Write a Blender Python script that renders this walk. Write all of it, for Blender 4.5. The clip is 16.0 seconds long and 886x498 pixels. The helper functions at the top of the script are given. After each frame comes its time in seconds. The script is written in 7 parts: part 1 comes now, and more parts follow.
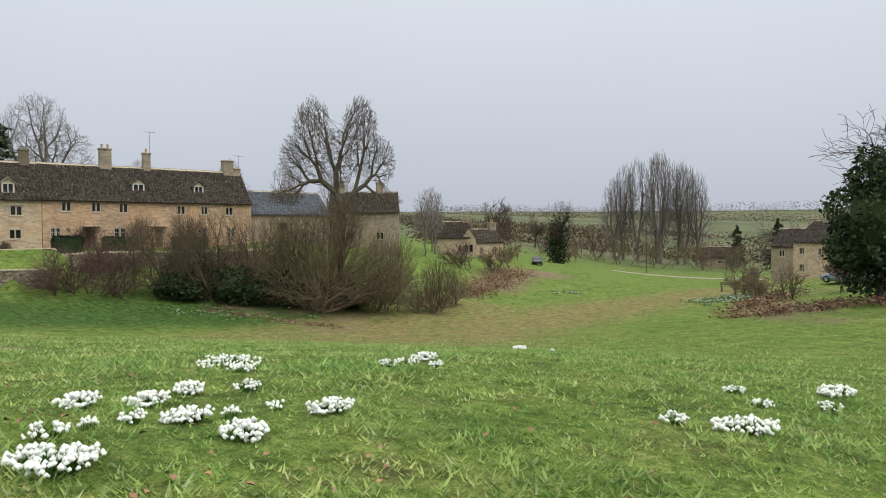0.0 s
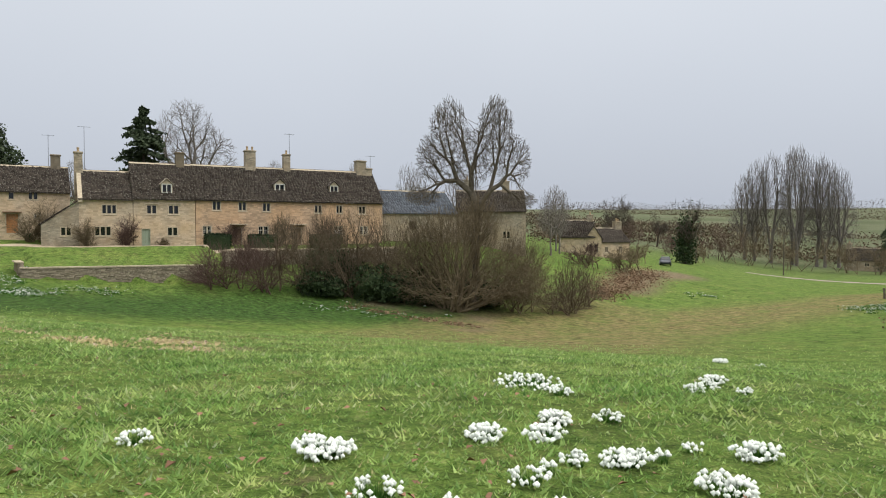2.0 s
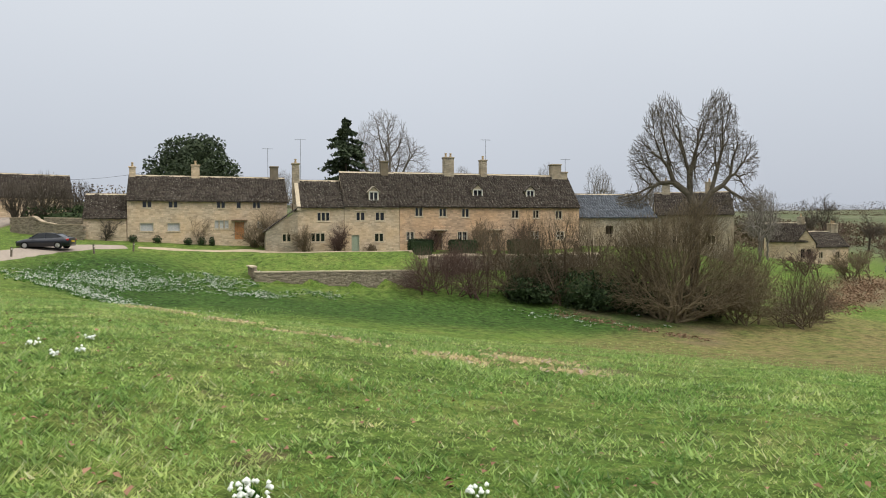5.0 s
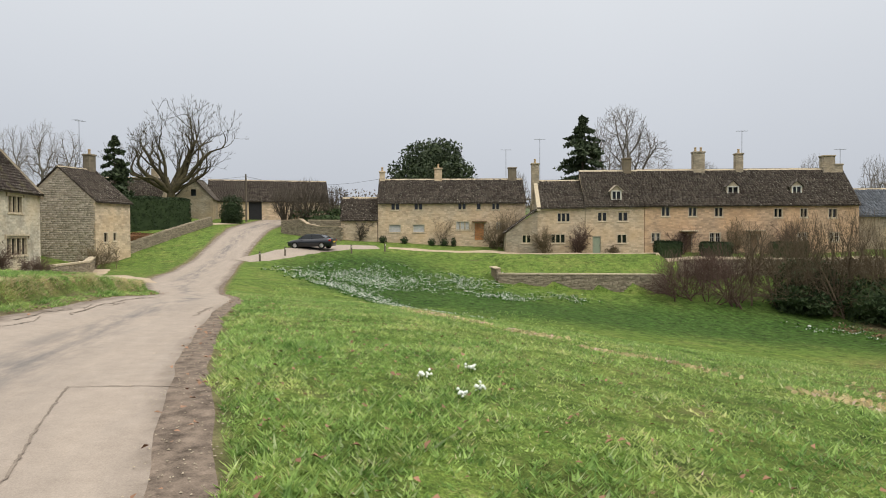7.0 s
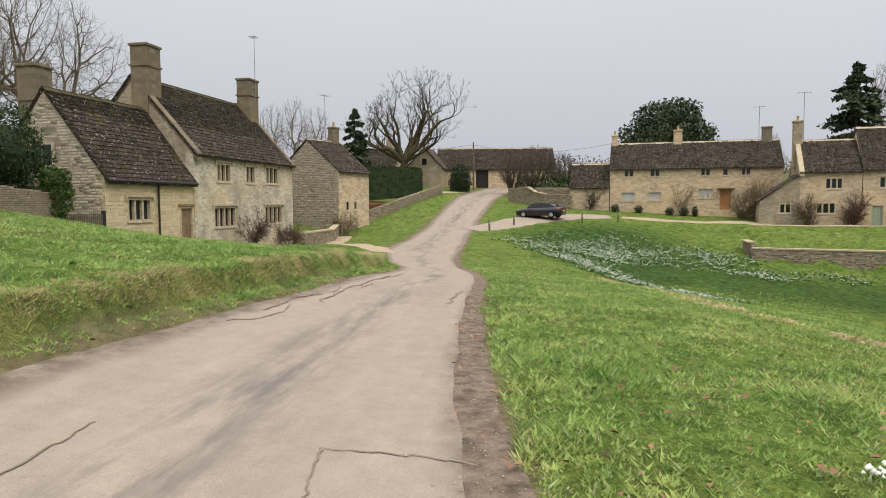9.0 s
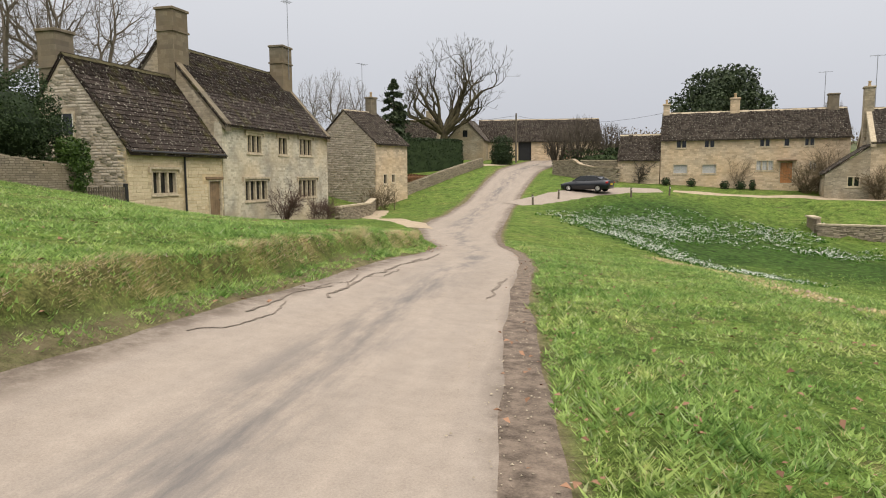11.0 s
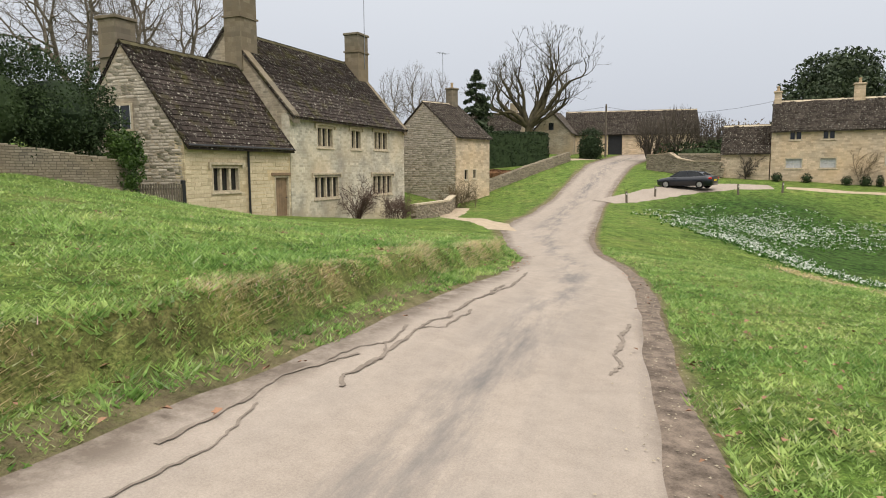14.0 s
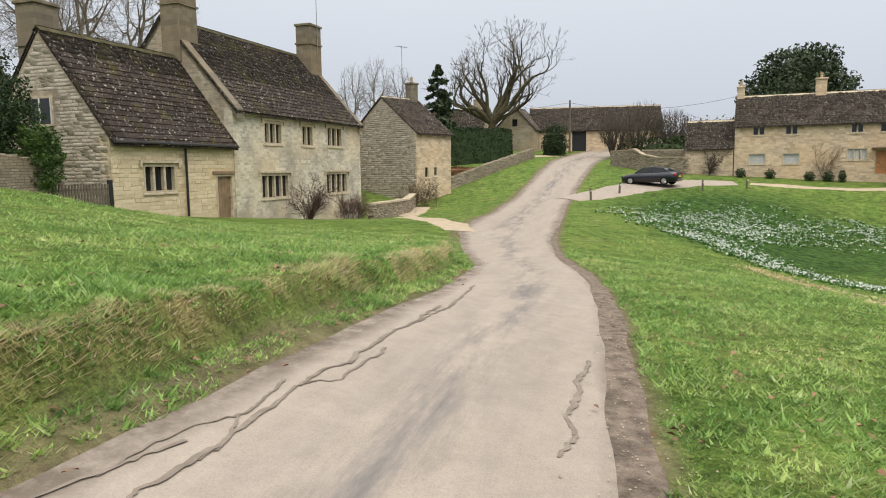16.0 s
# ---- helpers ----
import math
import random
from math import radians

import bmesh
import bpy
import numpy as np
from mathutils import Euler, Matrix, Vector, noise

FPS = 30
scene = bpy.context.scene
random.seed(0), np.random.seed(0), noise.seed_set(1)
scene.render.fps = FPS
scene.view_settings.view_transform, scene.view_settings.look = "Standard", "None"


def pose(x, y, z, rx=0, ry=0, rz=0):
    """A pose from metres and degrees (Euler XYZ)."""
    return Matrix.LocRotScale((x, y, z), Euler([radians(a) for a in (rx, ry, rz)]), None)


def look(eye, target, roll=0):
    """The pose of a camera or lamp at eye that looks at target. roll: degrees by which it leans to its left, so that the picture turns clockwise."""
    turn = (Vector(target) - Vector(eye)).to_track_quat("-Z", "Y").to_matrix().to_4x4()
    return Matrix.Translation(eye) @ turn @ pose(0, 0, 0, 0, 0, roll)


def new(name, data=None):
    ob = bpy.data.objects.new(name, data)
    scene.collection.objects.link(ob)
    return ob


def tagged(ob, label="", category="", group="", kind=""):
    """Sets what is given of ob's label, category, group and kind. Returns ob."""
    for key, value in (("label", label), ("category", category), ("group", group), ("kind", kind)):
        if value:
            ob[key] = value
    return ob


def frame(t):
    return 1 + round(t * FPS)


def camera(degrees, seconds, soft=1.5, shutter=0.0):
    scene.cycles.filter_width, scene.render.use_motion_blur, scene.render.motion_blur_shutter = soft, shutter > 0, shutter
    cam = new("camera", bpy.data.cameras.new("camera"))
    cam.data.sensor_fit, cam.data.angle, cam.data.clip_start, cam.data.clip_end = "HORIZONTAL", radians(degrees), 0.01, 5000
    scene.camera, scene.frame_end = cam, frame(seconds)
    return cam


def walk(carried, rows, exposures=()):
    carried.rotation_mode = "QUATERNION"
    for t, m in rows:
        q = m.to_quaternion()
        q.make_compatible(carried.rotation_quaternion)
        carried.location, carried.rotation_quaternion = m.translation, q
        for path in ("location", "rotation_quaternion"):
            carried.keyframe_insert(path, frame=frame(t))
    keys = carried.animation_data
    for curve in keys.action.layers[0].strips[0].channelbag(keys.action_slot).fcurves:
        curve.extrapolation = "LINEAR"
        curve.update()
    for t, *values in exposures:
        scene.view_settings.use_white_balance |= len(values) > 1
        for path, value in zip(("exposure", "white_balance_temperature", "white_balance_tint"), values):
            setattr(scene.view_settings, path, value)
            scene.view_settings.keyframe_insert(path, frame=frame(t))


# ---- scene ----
cam = camera(65.6, 16.0, 1.0)
METRES, EYE, TILT, LEAN, TURN = 8.0, 1.5, 0.0, 0.0, 37.6
PATH = [
    (0, (6.31, 4.202, 0.875), (5.068, 5.769, 0.823), -0.3),
    (0.5, (5.99, 3.785, 0.979), (4.682, 5.297, 0.923), -0.2),
    (1, (5.327, 3.635, 0.981), (3.956, 5.09, 0.924), -0.1),
    (1.5, (4.776, 3.284, 1.038), (3.355, 4.69, 0.979), -0.0),
    (2, (4.233, 2.914, 1.093), (2.762, 4.268, 1.034), -0.0),
    (2.5, (3.685, 2.605, 1.142), (2.161, 3.899, 1.084), -0.1),
    (3, (3.144, 2.267, 1.225), (1.566, 3.496, 1.169), -0.2),
    (5.5, (-0.116, -0.206, 1.24), (-1.9, 0.696, 1.196), -0.3),
    (6, (-0.691, -0.557, 1.289), (-2.526, 0.237, 1.247), -0.3),
    (6.5, (-1.294, -0.895, 1.357), (-3.192, -0.266, 1.316), -0.3),
    (7, (-1.971, -1.17, 1.398), (-3.931, -0.774, 1.354), -0.3),
    (7.5, (-2.681, -1.394, 1.449), (-4.675, -1.248, 1.398), -0.3),
    (8, (-3.322, -1.635, 1.501), (-5.32, -1.686, 1.435), -0.2),
    (8.5, (-3.983, -1.866, 1.538), (-5.974, -2.026, 1.44), -0.2),
    (9, (-4.617, -2.021, 1.55), (-6.599, -2.254, 1.414), -0.3),
    (11.5, (-7.482, -2.428, 1.48), (-9.431, -2.818, 1.261), -0.2),
    (12, (-8.07, -2.64, 1.5), (-10.005, -3.095, 1.281), -0.2),
    (12.5, (-8.65, -2.815, 1.496), (-10.571, -3.325, 1.277), -0.3),
    (13, (-9.264, -2.935, 1.509), (-11.175, -3.484, 1.289), -0.4),
    (13.5, (-9.859, -2.982, 1.505), (-11.762, -3.555, 1.284), -0.4),
    (14, (-10.427, -3.032, 1.517), (-12.328, -3.613, 1.293), -0.4),
    (14.5, (-10.986, -3.068, 1.517), (-12.885, -3.652, 1.292), -0.4),
    (15, (-11.509, -3.12, 1.511), (-13.408, -3.702, 1.281), -0.4),
    (15.5, (-11.957, -3.116, 1.502), (-13.861, -3.683, 1.269), -0.5),
    (16, (-12.277, -3.028, 1.507), (-14.202, -3.518, 1.275), -0.7),
]
walk(cam, [(t, look(eye, target, roll)) for t, eye, target, roll in PATH], [(0, 0.12, 6350, 10.5), (3, 0.12, 6350, 10.5), (6, 0.16, 6480, 10), (9, 0.12, 6680, 12), (12.5, 0.26, 6720, 12.5), (14.5, 0.28, 6500, 10.5), (16, 0.30, 6450, 10)])

# ---- world and light: a flat grey winter sky ----
world = bpy.data.worlds.new("overcast_sky")
scene.world = world
world.use_nodes = True
wn, wl = world.node_tree.nodes, world.node_tree.links
sky = wn.new("ShaderNodeTexSky")
sky.sky_type, sky.sun_disc = "NISHITA", False
sky.sun_elevation, sky.sun_rotation = radians(55), radians(50)
sky.air_density, sky.dust_density, sky.ozone_density = 1.0, 5.0, 1.0
dim = wn.new("ShaderNodeVectorMath")
dim.operation = "SCALE"
dim.inputs["Scale"].default_value = 0.10
wl.new(sky.outputs[0], dim.inputs[0])
wcoord = wn.new("ShaderNodeTexCoord")
wsep = wn.new("ShaderNodeSeparateXYZ")
wl.new(wcoord.outputs["Generated"], wsep.inputs[0])
wramp = wn.new("ShaderNodeValToRGB")
wramp.color_ramp.elements[0].position, wramp.color_ramp.elements[0].color = 0.0, (0.48, 0.515, 0.58, 1)
wramp.color_ramp.elements[1].position, wramp.color_ramp.elements[1].color = 0.40, (0.74, 0.77, 0.80, 1)
zenith = wramp.color_ramp.elements.new(1.0)
zenith.color = (2.45, 2.42, 2.3, 1)
wl.new(wsep.outputs["Z"], wramp.inputs[0])
wnoise = wn.new("ShaderNodeTexNoise")
wnoise.inputs["Scale"].default_value, wnoise.inputs["Detail"].default_value = 1.6, 3.0
wl.new(wcoord.outputs["Generated"], wnoise.inputs["Vector"])
wmap = wn.new("ShaderNodeMapRange")
wmap.inputs["To Min"].default_value, wmap.inputs["To Max"].default_value = 0.93, 1.07
wl.new(wnoise.outputs[0], wmap.inputs[0])
cloud = wn.new("ShaderNodeVectorMath")
cloud.operation = "SCALE"
wl.new(wramp.outputs[0], cloud.inputs[0])
wl.new(wmap.outputs[0], cloud.inputs["Scale"])
wmix = wn.new("ShaderNodeMix")
wmix.data_type = "RGBA"
wmix.inputs["Factor"].default_value = 0.92
wl.new(dim.outputs[0], wmix.inputs["A"])
wl.new(cloud.outputs[0], wmix.inputs["B"])
wl.new(wmix.outputs["Result"], wn["Background"].inputs[0])
wn["Background"].inputs[1].default_value = 1.0
sun_data = bpy.data.lights.new("sun", "SUN")
sun_data.energy, sun_data.angle, sun_data.color = 1.5, radians(40), (1.0, 0.95, 0.86)
sun = new("sun", sun_data)
sun.matrix_world = look((26, 22, 50), (0, 0, 0))


# ---- materials ----
def material(name, rough=0.8, metal=0.0):
    m = bpy.data.materials.new(name)
    m.use_nodes = True
    b = m.node_tree.nodes["Principled BSDF"]
    b.inputs["Roughness"].default_value, b.inputs["Metallic"].default_value = rough, metal
    if rough > 0.8:
        # dull, porous things have next to no sheen
        b.inputs["Specular IOR Level"].default_value = 0.08
    return m, m.node_tree.nodes, m.node_tree.links, b


def tex(n, l, vec, scale, detail=4.0, rough=0.6):
    t = n.new("ShaderNodeTexNoise")
    t.inputs["Scale"].default_value, t.inputs["Detail"].default_value, t.inputs["Roughness"].default_value = scale, detail, rough
    l.new(vec, t.inputs["Vector"])
    return t.outputs[0]


def ramp(n, l, fac, *stops):
    r = n.new("ShaderNodeValToRGB")
    e = r.color_ramp.elements
    while len(e) < len(stops):
        e.new(0.5)
    for k, (p, c) in enumerate(stops):
        e[k].position, e[k].color = p, (*c, 1)
    l.new(fac, r.inputs[0])
    return r.outputs[0]


def mix(n, l, fac, a, b, mode="MIX"):
    m = n.new("ShaderNodeMix")
    m.data_type, m.blend_type = "RGBA", mode
    for key, v in (("Factor", fac), ("A", a), ("B", b)):
        if isinstance(v, (int, float)):
            m.inputs[key].default_value = v
        elif isinstance(v, tuple):
            m.inputs[key].default_value = (*v, 1)
        else:
            l.new(v, m.inputs[key])
    return m.outputs["Result"]


def relief(n, l, b, height, strength=0.4, distance=0.02):
    bump = n.new("ShaderNodeBump")
    bump.inputs["Strength"].default_value, bump.inputs["Distance"].default_value = strength, distance
    l.new(height, bump.inputs["Height"])
    l.new(bump.outputs[0], b.inputs["Normal"])


def coords(n, which="Object"):
    return n.new("ShaderNodeTexCoord").outputs[which]


def plain(name, colour, rough=0.7, metal=0.0, vary=0.25, scale=6.0, bump=0.15):
    m, n, l, b = material(name, rough, metal)
    v = coords(n)
    dark, light = tuple(c * (1 - vary) for c in colour), tuple(min(1, c * (1 + vary)) for c in colour)
    big, fine = tex(n, l, v, scale), tex(n, l, v, scale * 9)
    col = ramp(n, l, big, (0.3, dark), (0.7, light))
    l.new(mix(n, l, 0.25, col, ramp(n, l, fine, (0.35, dark), (0.65, light))), b.inputs["Base Color"])
    if bump:
        relief(n, l, b, fine, bump, 0.01)
    return m


def stone_wall(name, base, mortar, course=0.14, length=0.36, stain=(0.16, 0.14, 0.11), stained=0.5, strength=0.5):
    """Coursed limestone; laid by object coordinates, along the wall and up it."""
    m, n, l, b = material(name, 0.93)
    v = coords(n)
    sep, com = n.new("ShaderNodeSeparateXYZ"), n.new("ShaderNodeCombineXYZ")
    l.new(v, sep.inputs[0])
    add = n.new("ShaderNodeMath")
    l.new(sep.outputs["X"], add.inputs[0])
    l.new(sep.outputs["Y"], add.inputs[1])
    l.new(add.outputs[0], com.inputs["X"])
    l.new(sep.outputs["Z"], com.inputs["Y"])
    warp = n.new("ShaderNodeVectorMath")
    warp.operation = "MULTIPLY_ADD"
    wob = n.new("ShaderNodeTexNoise")
    wob.inputs["Scale"].default_value = 1.7
    l.new(v, wob.inputs["Vector"])
    l.new(wob.outputs["Color"], warp.inputs[0])
    warp.inputs[1].default_value = (0.10, 0.07, 0)
    l.new(com.outputs[0], warp.inputs[2])
    br = n.new("ShaderNodeTexBrick")
    br.inputs["Scale"].default_value = 1.0
    br.inputs["Brick Width"].default_value, br.inputs["Row Height"].default_value = length, course
    br.inputs["Mortar Size"].default_value, br.inputs["Mortar Smooth"].default_value = 0.012, 0.6
    br.squash, br.squash_frequency = 0.7, 3
    br.inputs["Color1"].default_value = (*(c * 0.62 for c in base), 1)
    br.inputs["Color2"].default_value = (*(min(1, c * 1.28) for c in base), 1)
    br.inputs["Mortar"].default_value = (*mortar, 1)
    l.new(warp.outputs[0], br.inputs["Vector"])
    col = mix(n, l, ramp(n, l, tex(n, l, v, 9, 6, 0.75), (0.35, (0, 0, 0)), (0.75, (0.85,) * 3)), br.outputs["Color"], tuple(c * 0.6 for c in base))
    patch = ramp(n, l, tex(n, l, v, 0.7, 6, 0.65), (0.44, (0, 0, 0)), (0.66, (min(1, stained * 1.4),) * 3))
    col = mix(n, l, patch, col, stain)
    warm = ramp(n, l, tex(n, l, v, 0.33, 3), (0.4, (0, 0, 0)), (0.7, (0.45,) * 3))
    col = mix(n, l, warm, col, (base[0] * 1.15, base[1] * 0.98, base[2] * 0.75))
    l.new(col, b.inputs["Base Color"])
    hgt = mix(n, l, 0.35, br.outputs["Fac"], tex(n, l, v, 26, 5))
    inv = n.new("ShaderNodeInvert")
    l.new(hgt, inv.inputs["Color"])
    relief(n, l, b, inv.outputs[0], strength, 0.03)
    return m


def tile_material(name, dark, light, lichen=0.6, moss=0.0):
    m, n, l, b = material(name, 0.95)
    geo = n.new("ShaderNodeNewGeometry")
    v = geo.outputs["Position"]
    both = n.new("ShaderNodeMath")
    both.operation = "ADD"
    l.new(geo.outputs["Random Per Island"], both.inputs[0])
    l.new(n.new("ShaderNodeObjectInfo").outputs["Random"], both.inputs[1])
    isl = n.new("ShaderNodeMath")
    isl.operation = "FRACT"
    l.new(both.outputs[0], isl.inputs[0])
    isl = isl.outputs[0]
    col = ramp(n, l, isl, (0.0, dark), (0.55, light), (0.9, tuple(c * 1.2 for c in light)), (1.0, tuple(c * 1.5 for c in light)))
    col = mix(n, l, 0.35, col, ramp(n, l, tex(n, l, v, 14, 5), (0.3, dark), (0.7, light)))
    spots = ramp(n, l, tex(n, l, v, 9, 5, 0.7), (0.60, (0, 0, 0)), (0.64, (lichen,) * 3))
    col = mix(n, l, spots, col, (0.50, 0.47, 0.40))
    if moss:
        green = ramp(n, l, tex(n, l, v, 1.1, 4), (0.52, (0, 0, 0)), (0.68, (moss,) * 3))
        col = mix(n, l, green, col, (0.10, 0.095, 0.02))
    l.new(col, b.inputs["Base Color"])
    relief(n, l, b, tex(n, l, v, 40, 4), 0.4, 0.01)
    return m


M_STONE_GREY = stone_wall("weathered_limestone_rubble", (0.42, 0.36, 0.275), (0.42, 0.365, 0.285), 0.11, 0.30, stained=0.55)
M_STONE_COURSED = stone_wall("coursed_honey_limestone", (0.58, 0.48, 0.325), (0.50, 0.43, 0.31), 0.15, 0.38, stained=0.3)
M_STONE_RENDER = stone_wall("worn_limewashed_stone", (0.575, 0.525, 0.425), (0.63, 0.58, 0.475), 0.13, 0.34, stain=(0.26, 0.235, 0.195), stained=0.6, strength=0.25)
M_STONE_HONEY = stone_wall("warm_honey_stone", (0.58, 0.41, 0.275), (0.53, 0.40, 0.28), 0.16, 0.40, stained=0.22, strength=0.25)
M_STONE_PALE = stone_wall("pale_dressed_stone", (0.59, 0.475, 0.345), (0.55, 0.455, 0.345), 0.17, 0.42, stained=0.18, strength=0.25)
M_DRY_WALL = stone_wall("dry_stone", (0.27, 0.235, 0.18), (0.05, 0.045, 0.04), 0.085, 0.24, stained=0.5, strength=0.9)
M_TRIM = plain("dressed_limestone_trim", (0.44, 0.37, 0.27), 0.9, vary=0.35)
M_CHIMNEY = stone_wall("sooty_chimney_stone", (0.21, 0.178, 0.132), (0.18, 0.152, 0.115), 0.24, 0.5, stained=0.6, strength=0.3)
M_TILE = tile_material("stone_roof_tiles", (0.030, 0.024, 0.020), (0.078, 0.064, 0.053), 1.0)
M_TILE_C = tile_material("old_stone_roof_tiles", (0.017, 0.013, 0.0115), (0.046, 0.036, 0.031), 1.0, 0.35)
M_SLATE = tile_material("blue_grey_slate", (0.075, 0.085, 0.10), (0.13, 0.14, 0.16), 0.1)
M_GLASS = material("window_glass", 0.06)[0]
M_GLASS.node_tree.nodes["Principled BSDF"].inputs["Base Color"].default_value = (0.012, 0.014, 0.016, 1)
M_BLIND = plain("pale_curtain_behind_glass", (0.45, 0.45, 0.45), 0.35, vary=0.2, bump=0)
M_WHITE = plain("off_white_window_paint", (0.62, 0.60, 0.54), 0.5, vary=0.1)
M_FRAME = plain("worn_stone_window_frame", (0.50, 0.42, 0.31), 0.85, vary=0.25)
M_OAK = plain("weathered_oak", (0.20, 0.13, 0.075), 0.7, vary=0.35, scale=3)
M_OAK_NEW = plain("varnished_oak_door", (0.42, 0.18, 0.06), 0.45, vary=0.2, scale=4)
M_SAGE = plain("sage_green_door_paint", (0.28, 0.33, 0.24), 0.5, vary=0.1)
M_IRON = plain("black_iron", (0.02, 0.02, 0.022), 0.5, 0.3, vary=0.3)
M_METAL = plain("dull_aluminium", (0.30, 0.31, 0.33), 0.4, 0.8, vary=0.15)
M_CLAY = plain("clay_chimney_pot", (0.38, 0.28, 0.17), 0.85)
M_POST = plain("grey_weathered_post", (0.13, 0.11, 0.085), 0.9, vary=0.35, scale=8)


# ---- building helpers ----
def part(name, bm, mat, parent=None, label="", kind=""):
    me = bpy.data.meshes.new(name)
    bm.to_mesh(me)
    bm.free()
    me.materials.append(mat)
    ob = new(name, me)
    if parent is not None:
        ob.parent = parent
    if label or kind:
        tagged(ob, label, kind=kind)
    return ob


def raw(name, verts, faces, mat, parent=None, kind="", smooth=False, label=""):
    """A mesh from an array of corners and an array of triangles or quads."""
    verts, faces = np.asarray(verts, np.float32), np.asarray(faces, np.int32)
    me = bpy.data.meshes.new(name)
    k = faces.shape[1]
    me.vertices.add(len(verts))
    me.vertices.foreach_set("co", verts.ravel())
    me.loops.add(faces.size)
    me.loops.foreach_set("vertex_index", faces.ravel())
    me.polygons.add(len(faces))
    me.polygons.foreach_set("loop_start", np.arange(0, faces.size, k, dtype=np.int32))
    if smooth:
        me.polygons.foreach_set("use_smooth", np.ones(len(faces), bool))
    me.update(calc_edges=True)
    me.materials.append(mat)
    ob = new(name, me)
    if parent is not None:
        ob.parent = parent
    if kind or label:
        tagged(ob, label, kind=kind)
    return ob


def thing(name, m, label, category, group="", kind=""):
    ob = new(name)
    ob.matrix_basis = m
    ob.empty_display_size = 0.3
    return tagged(ob, label, category, group, kind)


def box(bm, x0, x1, y0, y1, z0, z1, bevel=0.0):
    vs = [bm.verts.new((x, y, z)) for z in (z0, z1) for x, y in ((x0, y0), (x1, y0), (x1, y1), (x0, y1))]
    fs = [bm.faces.new([vs[i] for i in q]) for q in ((3, 2, 1, 0), (4, 5, 6, 7), (0, 1, 5, 4), (1, 2, 6, 5), (2, 3, 7, 6), (3, 0, 4, 7))]
    if bevel:
        bmesh.ops.bevel(bm, geom=list({e for f in fs for e in f.edges}), offset=bevel, segments=1, affect="EDGES")


def boxed(name, dims, mat, parent, bevel=0.0, label=""):
    bm = bmesh.new()
    box(bm, *dims, bevel)
    return part(name, bm, mat, parent, label)


def rod(bm, a, b, r0, r1, sides=8):
    a, b = Vector(a), Vector(b)
    d = (b - a).normalized()
    u = d.orthogonal().normalized()
    w = d.cross(u)
    rings = []
    for p, r in ((a, r0), (b, r1)):
        rings.append([bm.verts.new(p + r * (math.cos(k * math.tau / sides) * u + math.sin(k * math.tau / sides) * w)) for k in range(sides)])
    for k in range(sides):
        bm.faces.new((rings[0][k], rings[0][(k + 1) % sides], rings[1][(k + 1) % sides], rings[1][k]))
    bm.faces.new(rings[0][::-1])
    bm.faces.new(rings[1])


# ---- the lie of the land ----
ROAD = [(40, -1.2, -1.2), (22, -1.9, -0.8), (12, -2.4, -0.4), (4, -3.0, -0.12), (-4, -3.7, 0.03), (-10, -4.09, 0.02), (-16, -4.17, -0.13), (-22, -4.26, -0.40), (-27, -4.75, -0.72), (-33, -6.15, -1.03), (-40, -7.4, -1.15), (-48, -8.0, -1.15), (-58, -8.4, -0.9), (-68, -8.3, -0.1), (-78, -8.0, 1.05), (-88, -7.6, 2.1), (-100, -6.0, 3.0), (-125, 2.0, 4.2)]
HALF = [2.4, 2.4, 2.4, 2.4, 2.2, 1.79, 1.37, 1.27, 1.3, 1.55, 2.0, 2.2, 2.2, 2.2, 2.3, 2.4, 2.5, 2.5]
NEAR_SLOPE = [(6, 4.5, -0.62), (3, 2.2, -0.25), (0.3, 5.4, -0.40), (1.6, 8, -0.62), (-0.1, 11.6, -0.98), (12, 12, -1.2), (-6.4, 3.4, -0.69), (-12, 8.3, -1.46), (-16, 5.7, -1.23), (-8.5, 0.0, 0.0), (-17, 0.5, -0.42), (-11, 32, -4.7), (-7.6, 39, -4.95), (12, 40, -4.1), (1, 20, -2.1), (-20, 20, -3.6)]
BOWL = [(-28.5, 1, -1.28), (-47, 2, -2.4), (-62, 1, -1.9), (-59, -2.4, -1.35), (-58, 11, -2.85), (-45, 5.3, -3.3), (-53, 22, -4.2), (-45, 14, -3.9), (-35, 18, -4.6), (-64, 5.5, -1.2), (-70.5, -0.5, 0.0), (-76, 8, 0.35), (-73, 19, -0.3), (-66, 12, -1.4)]
VALLEY = [(-47, 37, -5.2), (-39.5, 46, -6.2), (-27, 39, -6.55), (-23, 56, -7.15), (-39, 70, -6.85), (-34, 82, -6.95), (-20, 96, -6.5), (-38, 110, -7.0), (-49, 143, -8.2), (-60, 182, -8.2), (-20, 180, -8.0), (-10, 88, -4.6), (6, 60, -3.4), (10, 82, -3.2), (25, 120, -3.5)]
TERRACE = [(-69, 19, -0.55), (-64.5, 37, -0.65), (-60, 54, -0.75), (-57, 66, -1.3), (-61, 97, -3.4), (-50, 92, -4.4), (-64, 125, -5.2), (-72, 30, -0.4), (-80, 45, 0.5)]
